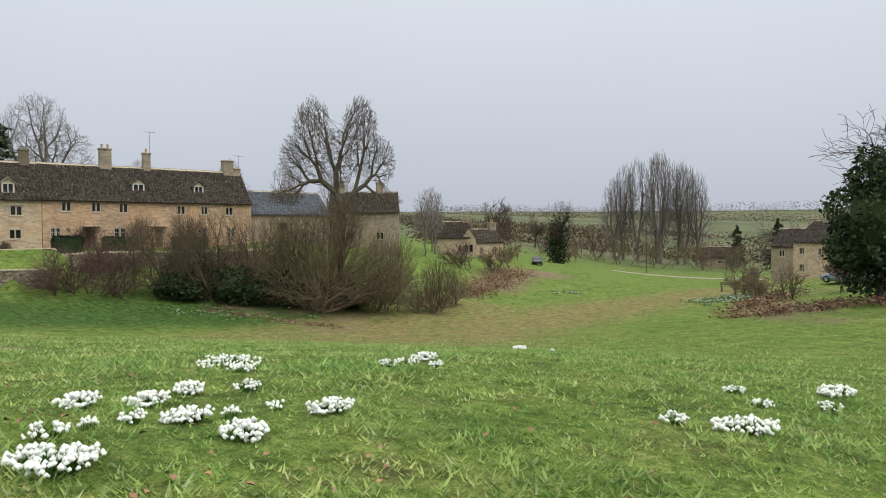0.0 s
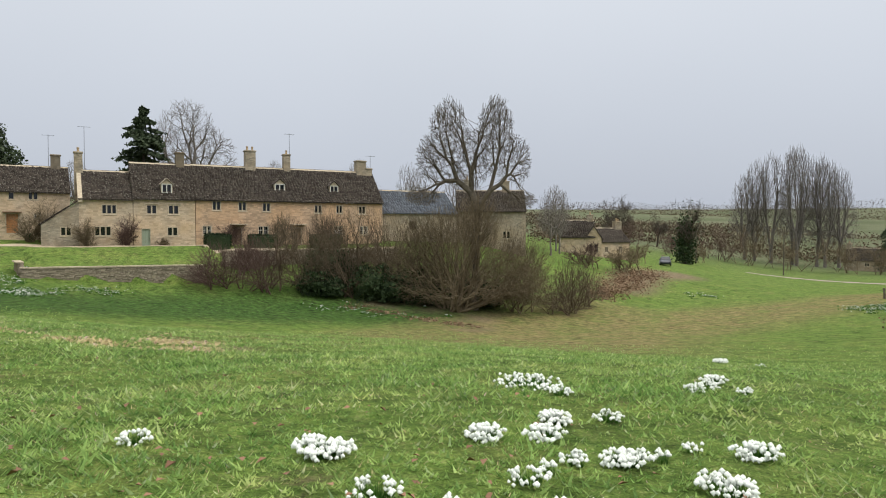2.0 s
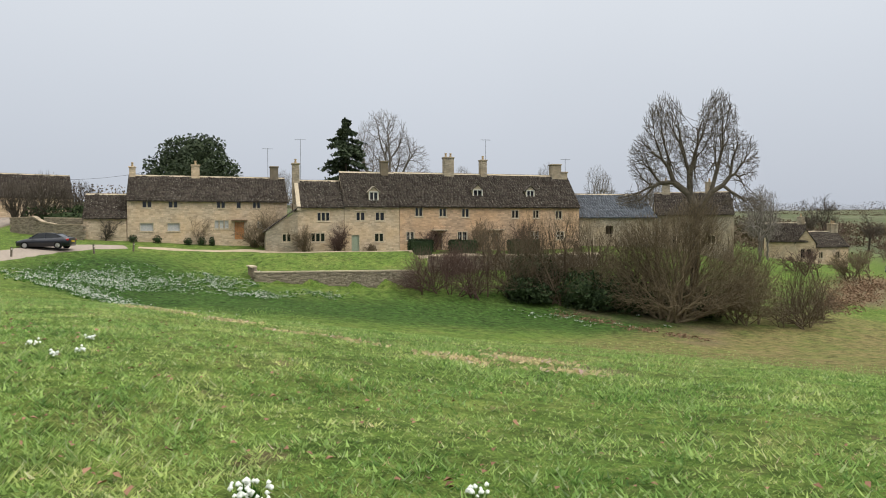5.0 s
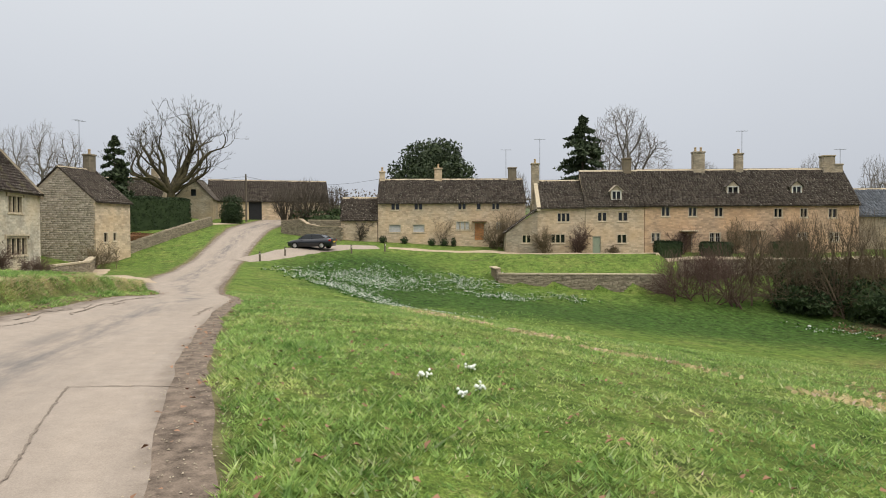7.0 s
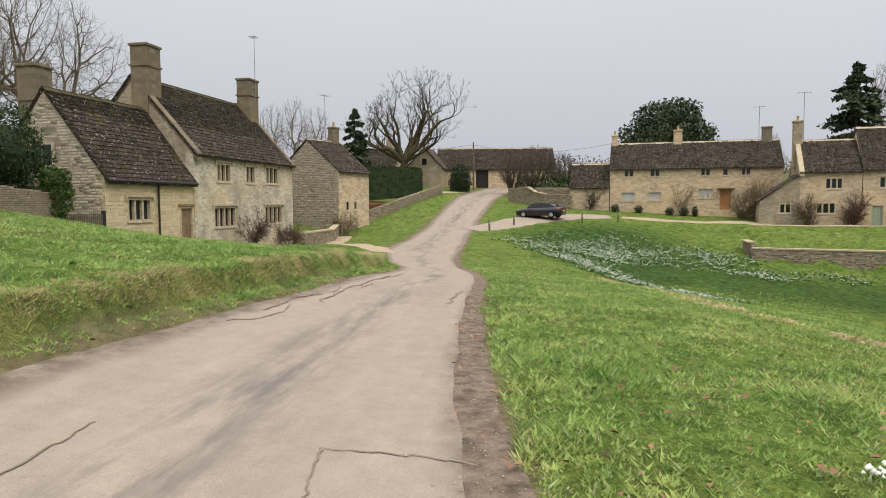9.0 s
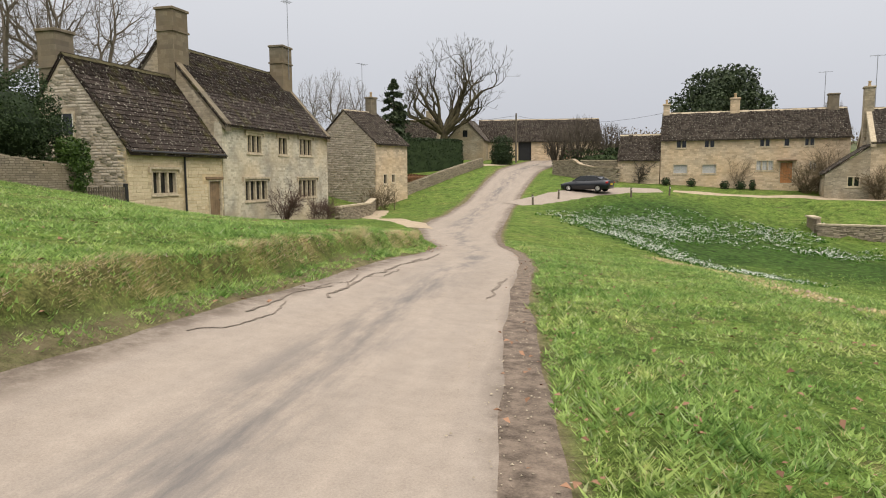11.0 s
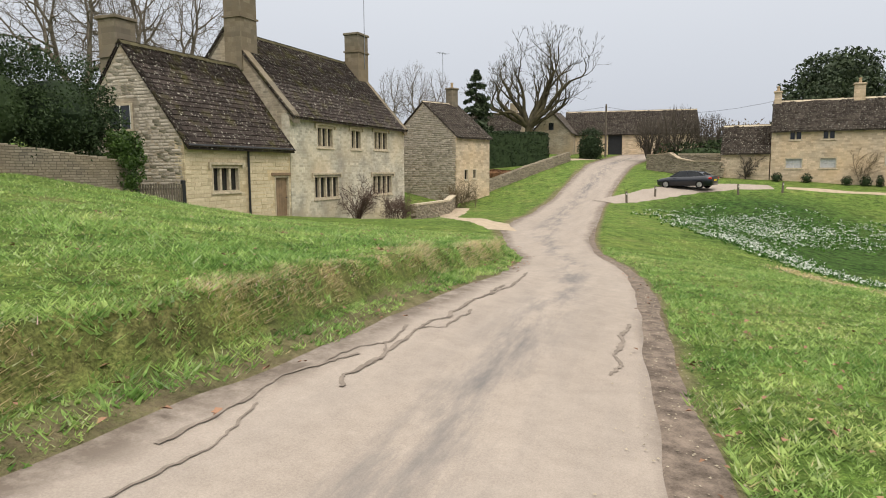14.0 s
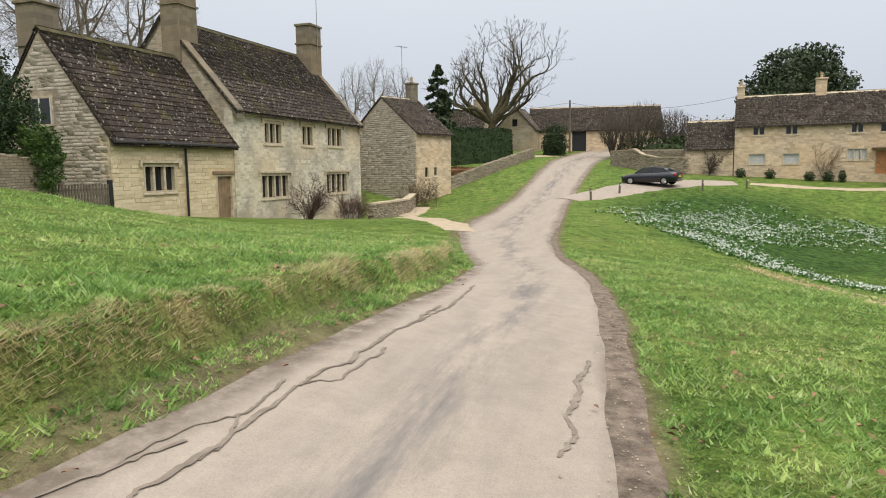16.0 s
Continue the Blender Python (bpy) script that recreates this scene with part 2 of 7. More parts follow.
SOUTH_BANK = [(-17, -8, 0.57), (-16, -9.6, 0.79), (-28.3, -12.8, -0.05), (-33, -20, 0.12), (-40.3, -19.5, -0.62), (-47, -19, -1.2), (-53.5, -18.4, -1.55), (-28, -21.2, 1.3), (-20, -18, 1.55), (-10, -9, 0.95), (0, -10, 0.9), (-5, -20, 2.0), (12, -10, 0.7), (-58, -13, -1.2), (-64, -18, -1.1), (-71.4, -17, 0.1), (-80, -19, 1.7), (-97, -18, 3.6), (-60, -40, 2.0), (-45, -14, -0.95)]
FAR_LAND = [(-102, -14, 3.6), (-106, -2, 3.7), (-90, 12, 1.4), (-110, 20, 4), (-86, 34, 1.2), (-130, -30, 6), (-120, 70, 4), (-90, 150, -3), (-180, 330, 4), (-60, 330, -4), (60, 330, 2), (-330, 500, 16), (-120, 560, 14), (120, 560, 12), (-420, 200, 20), (-380, -150, 20), (-60, -300, 18), (300, -60, 10), (320, 320, 10), (-350, 900, 26), (0, 950, 24), (400, 900, 26)]
KNOTS = np.array(ROAD + NEAR_SLOPE + BOWL + VALLEY + TERRACE + SOUTH_BANK + FAR_LAND, float)
_d = np.hypot(KNOTS[:, None, 0] - KNOTS[None, :, 0], KNOTS[:, None, 1] - KNOTS[None, :, 1])
_a = np.zeros((len(KNOTS) + 3,) * 2)
_a[:-3, :-3] = np.sqrt(_d**2 + 9.0) - 0.15 * np.eye(len(KNOTS))
_a[:-3, -3], _a[:-3, -2], _a[:-3, -1] = 1, KNOTS[:, 0] / 100, KNOTS[:, 1] / 100
_a[-3:, :-3] = _a[:-3, -3:].T
WEIGHTS = np.linalg.solve(_a, np.r_[KNOTS[:, 2], 0, 0, 0])


def smooth01(v):
    v = np.clip(v, 0, 1)
    return v * v * (3 - 2 * v)


def road_at(x, y):
    """Signed distance from the road's middle (south is positive) and its half width, near a place."""
    x, y = np.asarray(x, float), np.asarray(y, float)
    best, side, half = np.full(x.shape, 1e9), np.zeros(x.shape), np.full(x.shape, 2.0)
    for (x0, y0, _), (x1, y1, _), h0, h1 in zip(ROAD, ROAD[1:], HALF, HALF[1:]):
        dx, dy = x1 - x0, y1 - y0
        k = np.clip(((x - x0) * dx + (y - y0) * dy) / (dx * dx + dy * dy), 0, 1)
        ex, ey = x - x0 - k * dx, y - y0 - k * dy
        d = np.hypot(ex, ey)
        near = d < best
        best = np.where(near, d, best)
        side = np.where(near, np.where(dx * ey - dy * ex > 0, d, -d), side)
        half = np.where(near, h0 + k * (h1 - h0), half)
    return side, half


WALL_A, WALL_B = Vector((-59.3, 15.2)), Vector((-55.2, 28.5))


def base_height(x, y):
    x, y = np.asarray(x, float), np.asarray(y, float)
    z = np.zeros(x.shape)
    for (kx, ky, _), w in zip(KNOTS, WEIGHTS):
        z += w * np.sqrt((x - kx) ** 2 + (y - ky) ** 2 + 9.0)
    return z + WEIGHTS[-3] + WEIGHTS[-2] * x / 100 + WEIGHTS[-1] * y / 100


def height(x, y):
    x, y = np.asarray(x, float), np.asarray(y, float)
    z = base_height(x, y)
    # the raised verge along the road's south side
    side, half = road_at(x, y)
    d = side - half
    along = smooth01((x + 33) / 5) * smooth01((12 - x) / 6)
    lip = 0.34 + 0.10 * np.sin(x * 1.3) * np.sin(x * 0.47 + 1) + 0.05 * np.sin(x * 3.7)
    z = z + along * (0.37 * smooth01((d - lip) / 0.30) * np.exp(-np.clip(d - lip, 0, 30) / 3.2) + 0.03 * smooth01(d / 0.2)) * (d > 0)
    # the turf's lip along the north side
    z = z + 0.07 * smooth01((-side - half - 0.28) / 0.16) * np.exp(-np.clip(-side - half - 0.3, 0, 30) / 1.2) * (side < 0) * smooth01((x + 48) / 5) * smooth01((6 - x) / 6)
    # the walled lawn below the terrace
    wall_dir = (WALL_B - WALL_A).normalized()
    s = (x - WALL_A.x) * wall_dir.x + (y - WALL_A.y) * wall_dir.y
    o = -(x - WALL_A.x) * wall_dir.y + (y - WALL_A.y) * wall_dir.x
    lawn = -2.15 + 1.55 * smooth01(o / 8.5)
    inside = (s > 0) & (s < (WALL_B - WALL_A).length + 1.5) & (o > 0) & (o < 9)
    z = np.where(inside, np.maximum(z, lawn), z)
    # small unevenness of rough pasture
    z = z + 0.035 * np.sin(x * 1.7 + 0.6 * np.sin(y * 0.9)) * np.sin(y * 1.3 + 1.1) * smooth01((np.abs(side) - half) / 1.0)
    return z


def ground(x, y):
    return float(height(np.array([x]), np.array([y]))[0])


# ---- ground and road ----
def grass_material():
    m, n, l, b = material("winter_grass", 0.95)
    v = coords(n)
    dry = n.new("ShaderNodeAttribute")
    dry.attribute_name = "dry"
    bare = n.new("ShaderNodeAttribute")
    bare.attribute_name = "bare"
    green = ramp(n, l, tex(n, l, v, 0.42, 6, 0.68), (0.34, (0.070, 0.150, 0.022)), (0.48, (0.125, 0.235, 0.034)), (0.60, (0.200, 0.275, 0.055)), (0.72, (0.29, 0.265, 0.105)))
    tuft = ramp(n, l, tex(n, l, v, 7, 7, 0.8), (0.36, (0.026, 0.046, 0.012)), (0.46, (0.095, 0.180, 0.028)), (0.55, (0.215, 0.310, 0.065)), (0.68, (0.46, 0.45, 0.19)))
    green = mix(n, l, 0.5, green, tuft)
    dead = ramp(n, l, tex(n, l, v, 1.1, 7, 0.8), (0.58, (0, 0, 0)), (0.68, (0.75,) * 3))
    green = mix(n, l, dead, green, (0.20, 0.155, 0.085))
    lush = n.new("ShaderNodeAttribute")
    lush.attribute_name = "lush"
    deep = ramp(n, l, tex(n, l, v, 3, 6, 0.75), (0.38, (0.012, 0.042, 0.009)), (0.62, (0.070, 0.175, 0.028)))
    green = mix(n, l, lush.outputs["Fac"], green, deep)
    straw = ramp(n, l, tex(n, l, v, 2.2, 6, 0.7), (0.3, (0.17, 0.155, 0.055)), (0.7, (0.34, 0.28, 0.12)))
    dmix = n.new("ShaderNodeMath")
    dmix.operation = "MULTIPLY"
    l.new(dry.outputs["Fac"], dmix.inputs[0])
    l.new(ramp(n, l, tex(n, l, v, 0.5, 6, 0.7), (0.3, (0.35,) * 3), (0.6, (1.0,) * 3)), dmix.inputs[1])
    col = mix(n, l, dmix.outputs[0], green, straw)
    # haze put into the colour: distant pasture turns a dull grey-green
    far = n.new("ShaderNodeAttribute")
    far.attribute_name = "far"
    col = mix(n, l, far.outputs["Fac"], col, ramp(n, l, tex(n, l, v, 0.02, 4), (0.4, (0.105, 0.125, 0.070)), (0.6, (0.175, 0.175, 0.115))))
    clods = ramp(n, l, tex(n, l, v, 1.9, 6, 0.78), (0.36, (0.42, 0.44, 0.42)), (0.50, (0.95,) * 3), (0.64, (1.45, 1.4, 1.4)))
    col = mix(n, l, 0.9, col, clods, "MULTIPLY")
    fine = ramp(n, l, tex(n, l, v, 38, 4, 0.8), (0.38, (0.40,) * 3), (0.62, (1.35,) * 3))
    col = mix(n, l, 0.8, col, fine, "MULTIPLY")
    col = mix(n, l, 1.0, col, (0.78, 0.76, 0.82), "MULTIPLY")
    soil = ramp(n, l, tex(n, l, v, 5, 6, 0.7), (0.3, (0.075, 0.055, 0.036)), (0.7, (0.26, 0.195, 0.13)))
    col = mix(n, l, bare.outputs["Fac"], col, soil)
    l.new(col, b.inputs["Base Color"])
    relief(n, l, b, mix(n, l, 0.5, tex(n, l, v, 30, 4), tex(n, l, v, 7, 6, 0.8)), 1.0, 0.10)
    return m


def asphalt_material():
    m, n, l, b = material("worn_pale_asphalt", 0.82)
    v = coords(n)
    pull = n.new("ShaderNodeMapping")
    pull.inputs["Scale"].default_value = (0.16, 1.0, 1.0)
    l.new(v, pull.inputs["Vector"])
    base = ramp(n, l, tex(n, l, pull.outputs[0], 1.5, 6, 0.6), (0.3, (0.255, 0.208, 0.168)), (0.55, (0.315, 0.262, 0.216)), (0.75, (0.375, 0.316, 0.264)))
    base = mix(n, l, 0.5, base, ramp(n, l, tex(n, l, v, 4, 6, 0.75), (0.35, (0.225, 0.187, 0.156)), (0.65, (0.375, 0.316, 0.264))))
    grit = ramp(n, l, tex(n, l, v, 75, 3, 0.8), (0.3, (0.14, 0.118, 0.10)), (0.7, (0.42, 0.37, 0.32)))
    col = mix(n, l, 0.3, base, grit)
    worn = n.new("ShaderNodeAttribute")
    worn.attribute_name = "track"
    dark = ramp(n, l, tex(n, l, pull.outputs[0], 2.4, 6, 0.7), (0.42, (0, 0, 0)), (0.62, (0.8,) * 3))
    dk = n.new("ShaderNodeMath")
    dk.operation = "MULTIPLY"
    l.new(dark, dk.inputs[0])
    l.new(worn.outputs["Fac"], dk.inputs[1])
    col = mix(n, l, dk.outputs[0], col, (0.135, 0.125, 0.12))
    dirt = n.new("ShaderNodeAttribute")
    dirt.attribute_name = "dirt"
    dg = n.new("ShaderNodeMath")
    dg.operation = "MULTIPLY"
    l.new(dirt.outputs["Fac"], dg.inputs[0])
    l.new(ramp(n, l, tex(n, l, v, 2.6, 7, 0.75), (0.36, (0.15,) * 3), (0.58, (1, 1, 1))), dg.inputs[1])
    col = mix(n, l, dg.outputs[0], col, (0.105, 0.082, 0.064))
    l.new(col, b.inputs["Base Color"])
    relief(n, l, b, mix(n, l, 0.7, tex(n, l, v, 8, 5), tex(n, l, v, 110, 2)), 0.35, 0.012)
    return m


M_GRASS, M_ASPHALT = grass_material(), asphalt_material()
M_GRAVEL = plain("brown_gravel_and_mud", (0.150, 0.118, 0.094), 0.95, vary=0.65, scale=7, bump=1.0)
M_PATH = plain("pale_gravel_path", (0.36, 0.29, 0.21), 0.95, vary=0.25, scale=3, bump=0.4)


def lines(lo, hi, bands):
    """Grid lines from lo to hi, spaced by the first band (start, end, step) that holds each, and wider the farther out."""
    out, p = [], bands[0][0]
    for a, b, step in bands:
        p = max(p, a)
        while p < b:
            out.append(p)
            p += step
    right, q, step = [], p, bands[-1][2]
    while q < hi:
        right.append(q)
        step *= 1.25
        q += step
    left, q, step = [], out[0], bands[0][2]
    while q > lo:
        step *= 1.25
        q -= step
        left.append(q)
    return np.array(left[::-1] + out + right + [hi])


gx = lines(-2600, 2600, [(-120, -40, 1.0), (-40, 12, 0.3), (12, 30, 1.0)])
gy = lines(-2600, 2600, [(-45, -12, 1.0), (-12, -8.4, 0.3), (-8.4, -5.0, 0.1), (-5.0, -3.4, 0.25), (-3.4, -1.4, 0.12), (-1.4, 16, 0.3), (16, 110, 0.9)])
GX, GY = np.meshgrid(gx, gy)
GZ = height(GX, GY)
side, half = road_at(GX, GY)
edge = np.abs(side) - half
GZ = GZ - 0.07 * smooth01((0.02 - edge) / 0.25)
nx, ny = len(gx), len(gy)
idx = np.arange(nx * ny).reshape(ny, nx)
quads = np.stack([idx[:-1, :-1], idx[:-1, 1:], idx[1:, 1:], idx[1:, :-1]], -1).reshape(-1, 4)
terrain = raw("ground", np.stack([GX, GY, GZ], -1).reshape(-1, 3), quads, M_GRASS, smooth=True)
tagged(terrain, "rough green winter pasture with straw-coloured patches", "ground", kind="structure")


def band(x, y, pts, width):
    """Nearness, 1 to 0, to a line on the plan."""
    best = np.full(np.shape(x), 1e9)
    for (x0, y0), (x1, y1) in zip(pts, pts[1:]):
        dx, dy = x1 - x0, y1 - y0
        k = np.clip(((x - x0) * dx + (y - y0) * dy) / (dx * dx + dy * dy), 0, 1)
        best = np.minimum(best, np.hypot(x - x0 - k * dx, y - y0 - k * dy))
    return smooth01(1.3 - best / width)


WOBBLE = 0.5 + 0.5 * np.sin(GX * 0.9 + 2 * np.sin(GY * 0.7)) * np.sin(GY * 1.1 + np.sin(GX * 0.6))
dry = 0.9 * band(GX, GY, [(-20, 34), (-26, 48), (-24, 66), (-16, 84)], 9) + 0.75 * band(GX, GY, [(-30, 30), (-34, 42), (-36, 62)], 5) + 0.5 * band(GX, GY, [(-14, 12), (-24, 26)], 5)
dry = dry + 0.75 * smooth01(1.6 - np.abs(edge - 0.62) / 0.2) * (side > 0) * (GX > -34) + 0.10
# straw added with distance, to dull the remote fields as haze would
dry = dry + 0.2 * smooth01((np.hypot(GX + 20, GY - 40) - 130) / 120)
bare = 0.9 * band(GX, GY, [(-14, 7.0), (-22, 6.6), (-32, 5.0), (-41, 1.5)], 0.55) * WOBBLE + 0.7 * band(GX, GY, [(-9.5, 9.5), (-13, 9.5)], 0.7) * WOBBLE
bare = bare + 0.85 * smooth01((0.30 - edge) / 0.3) * (side < 0) + 0.7 * smooth01((0.40 - edge) / 0.15) * (side > 0)
bare = bare + 0.8 * band(GX, GY, [(-33, 40), (-38, 46), (-44, 40)], 2.2) * WOBBLE + 0.9 * band(GX, GY, [(-42, 76), (-46, 86), (-44, 92)], 4) + 0.85 * band(GX, GY, [(-2, 52), (-8, 62), (-7, 72)], 3.5) * WOBBLE
lush = band(GX, GY, [(-62, 4), (-54, 7), (-48, 14), (-46, 24), (-44, 33), (-40, 42)], 8.5) * smooth01((GX + GY * 0.2 + 0) / -30) + band(GX, GY, [(-62, 3), (-48, 3.5)], 4.0)
# far: how much painted haze, growing from 95 to 185 m out
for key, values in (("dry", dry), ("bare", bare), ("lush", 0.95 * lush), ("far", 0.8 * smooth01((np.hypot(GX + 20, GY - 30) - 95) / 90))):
    at = terrain.data.attributes.new(key, "FLOAT", "POINT")
    at.data.foreach_set("value", np.clip(values, 0, 1).astype(np.float32).ravel())


def strip(name, mid, halves, mat, lift, label, ragged=0.0, cross=8, step=0.5):
    """A surface laid along a line on the plan, draped on the land."""
    pts = np.array(mid, float)[:, :2]
    seg = np.r_[0, np.cumsum(np.hypot(*np.diff(pts, axis=0).T))]
    s = np.arange(0, seg[-1], step)
    # smooth the line by averaging it over a few metres
    fine = np.stack([np.interp(s, seg, pts[:, k]) for k in (0, 1)], -1)
    kern = np.ones(9) / 9
    fine = np.stack([np.convolve(np.pad(fine[:, k], 4, "edge"), kern, "valid") for k in (0, 1)], -1)
    w = np.interp(s, seg, halves)
    d = np.gradient(fine, axis=0)
    d /= np.hypot(*d.T)[:, None]
    nrm = np.stack([-d[:, 1], d[:, 0]], -1)
    rag = np.stack([ragged * (np.sin(s * 1.9 + k) * 0.5 + np.sin(s * 4.3 + 2 * k) * 0.3 + np.sin(s * 0.7 + k) * 0.6) for k in (0, 1)], -1)
    t = np.linspace(-1, 1, cross + 1)
    width = np.where(t[None] < 0, (w + rag[:, 0])[:, None], (w + rag[:, 1])[:, None])
    P = fine[:, None] + nrm[:, None] * (t[None] * width)[..., None]
    Z = height(P[..., 0], P[..., 1]) + lift - min(0.05, 3 * lift + 0.012) * (np.abs(t)[None] > 0.99)
    ids = np.arange(P.shape[0] * P.shape[1]).reshape(P.shape[:2])
    q = np.stack([ids[:-1, :-1], ids[:-1, 1:], ids[1:, 1:], ids[1:, :-1]], -1).reshape(-1, 4)
    ob = raw(name, np.concatenate([P, Z[..., None]], -1).reshape(-1, 3), q, mat, smooth=True)
    return tagged(ob, label, "road", kind="structure"), np.broadcast_to(t[None], Z.shape)


road, across = strip("road", ROAD, HALF, M_ASPHALT, 0.0, "narrow pale worn asphalt lane with cracks", 0.06, 16, 0.4)
at = road.data.attributes.new("track", "FLOAT", "POINT")
at.data.foreach_set("value", np.clip(1.1 - 3.2 * np.abs(across - 0.05), 0, 1).astype(np.float32).ravel() + 0.18)
for key, values in (("dirt", smooth01((np.abs(across) - 0.74) / 0.2)),):
    at = road.data.attributes.new(key, "FLOAT", "POINT")
    at.data.foreach_set("value", np.asarray(values, np.float32).ravel())


# ---- houses ----
def wall_boxes(bm, x0, x1, y0, y1, z0, z1, holes):
    """A wall with thickness, in blocks round its openings (each x0, x1, z0, z1)."""
    xs = sorted({x0, x1, *(v for h in holes for v in h[:2] if x0 < v < x1)})
    zs = sorted({z0, z1, *(v for h in holes for v in h[2:] if z0 < v < z1)})
    verts = {}

    def at(i, j, y):
        if (i, j, y) not in verts:
            verts[i, j, y] = bm.verts.new((xs[i], y, zs[j]))
        return verts[i, j, y]

    def solid(i, j):
        if not (0 <= i < len(xs) - 1 and 0 <= j < len(zs) - 1):
            return False
        cx, cz = (xs[i] + xs[i + 1]) / 2, (zs[j] + zs[j + 1]) / 2
        return not any(h[0] < cx < h[1] and h[2] < cz < h[3] for h in holes)

    for i in range(len(xs) - 1):
        for j in range(len(zs) - 1):
            if not solid(i, j):
                continue
            bm.faces.new((at(i, j, y0), at(i + 1, j, y0), at(i + 1, j + 1, y0), at(i, j + 1, y0)))
            bm.faces.new((at(i, j + 1, y1), at(i + 1, j + 1, y1), at(i + 1, j, y1), at(i, j, y1)))
            for di, dj, p, q in ((-1, 0, (i, j + 1), (i, j)), (1, 0, (i + 1, j), (i + 1, j + 1)), (0, -1, (i, j), (i + 1, j)), (0, 1, (i + 1, j + 1), (i, j + 1))):
                if not solid(i + di, j + dj):
                    bm.faces.new((at(*q, y0), at(*p, y0), at(*p, y1), at(*q, y1)))


def window(parent, x0, x1, z0, z1, lights, mat=None, hood=True, frame_mat=None, bars=0, name="window"):
    """A stone mullioned window set in a front wall whose face is y = 0."""
    frame_mat = frame_mat or M_TRIM
    win = part(name, _frame(x0, x1, z0, z1), frame_mat, parent)
    for k in range(1, lights):
        x = x0 + (x1 - x0) * k / lights
        boxed("mullion", (x - 0.06, x + 0.06, 0.02, 0.20, z0 + 0.08, z1 - 0.08), frame_mat, win, 0.02)
    for k in range(lights):
        a, b = x0 + (x1 - x0) * k / lights + 0.08, x0 + (x1 - x0) * (k + 1) / lights - 0.08
        bm = bmesh.new()
        box(bm, a, b, 0.16, 0.18, z0 + 0.08, z1 - 0.08)
        part("pane", bm, mat or M_GLASS, win)
        if bars:
            bm = bmesh.new()
            box(bm, a, b, 0.135, 0.156, (z0 + z1) / 2 - 0.015, (z0 + z1) / 2 + 0.015)
            box(bm, (a + b) / 2 - 0.012, (a + b) / 2 + 0.012, 0.132, 0.156, z0 + 0.08, z1 - 0.08)
            box(bm, a, a + 0.035, 0.132, 0.156, z0 + 0.08, z1 - 0.08)
            box(bm, b - 0.035, b, 0.132, 0.156, z0 + 0.08, z1 - 0.08)
            part("glazing_bar", bm, M_WHITE, win)
    boxed("window_sill", (x0 - 0.08, x1 + 0.08, -0.05, 0.12, z0 - 0.09, z0 - 0.002), frame_mat, win, 0.015)
    if hood:
        bm = bmesh.new()
        box(bm, x0 - 0.22, x1 + 0.22, -0.10, 0.02, z1 + 0.06, z1 + 0.16)
        box(bm, x0 - 0.22, x0 - 0.12, -0.10, 0.02, z1 - 0.10, z1 + 0.06)
        box(bm, x1 + 0.12, x1 + 0.22, -0.10, 0.02, z1 - 0.10, z1 + 0.06)
        part("hood_mould", bm, frame_mat, win)
    return win


def _frame(x0, x1, z0, z1, w=0.08, y0=-0.012, y1=0.22):
    bm = bmesh.new()
    box(bm, x0, x0 + w, y0, y1, z0, z1)
    box(bm, x1 - w, x1, y0, y1, z0, z1)
    box(bm, x0 + w, x1 - w, y0, y1, z0, z0 + w)
    box(bm, x0 + w, x1 - w, y0, y1, z1 - w, z1)
    return bm


def plank_door(parent, x0, x1, z0, z1, mat, planks=5, glazed=False):
    d = part("door", _frame(x0, x1, z0, z1, 0.07, -0.01, 0.2), M_TRIM if not glazed else M_OAK, parent)
    w = (x1 - x0 - 0.14) / planks
    for k in range(planks):
        boxed("plank", (x0 + 0.07 + k * w + 0.004, x0 + 0.07 + (k + 1) * w - 0.004, 0.10, 0.15, z0, z1 - 0.07), mat, d, 0.006)
    bm = bmesh.new()
    rod(bm, (x1 - 0.16, 0.09, z0 + 0.95), (x1 - 0.16, 0.04, z0 + 0.95), 0.02, 0.03)
    part("door_handle", bm, M_IRON, d, "small black iron door handle")
    return d


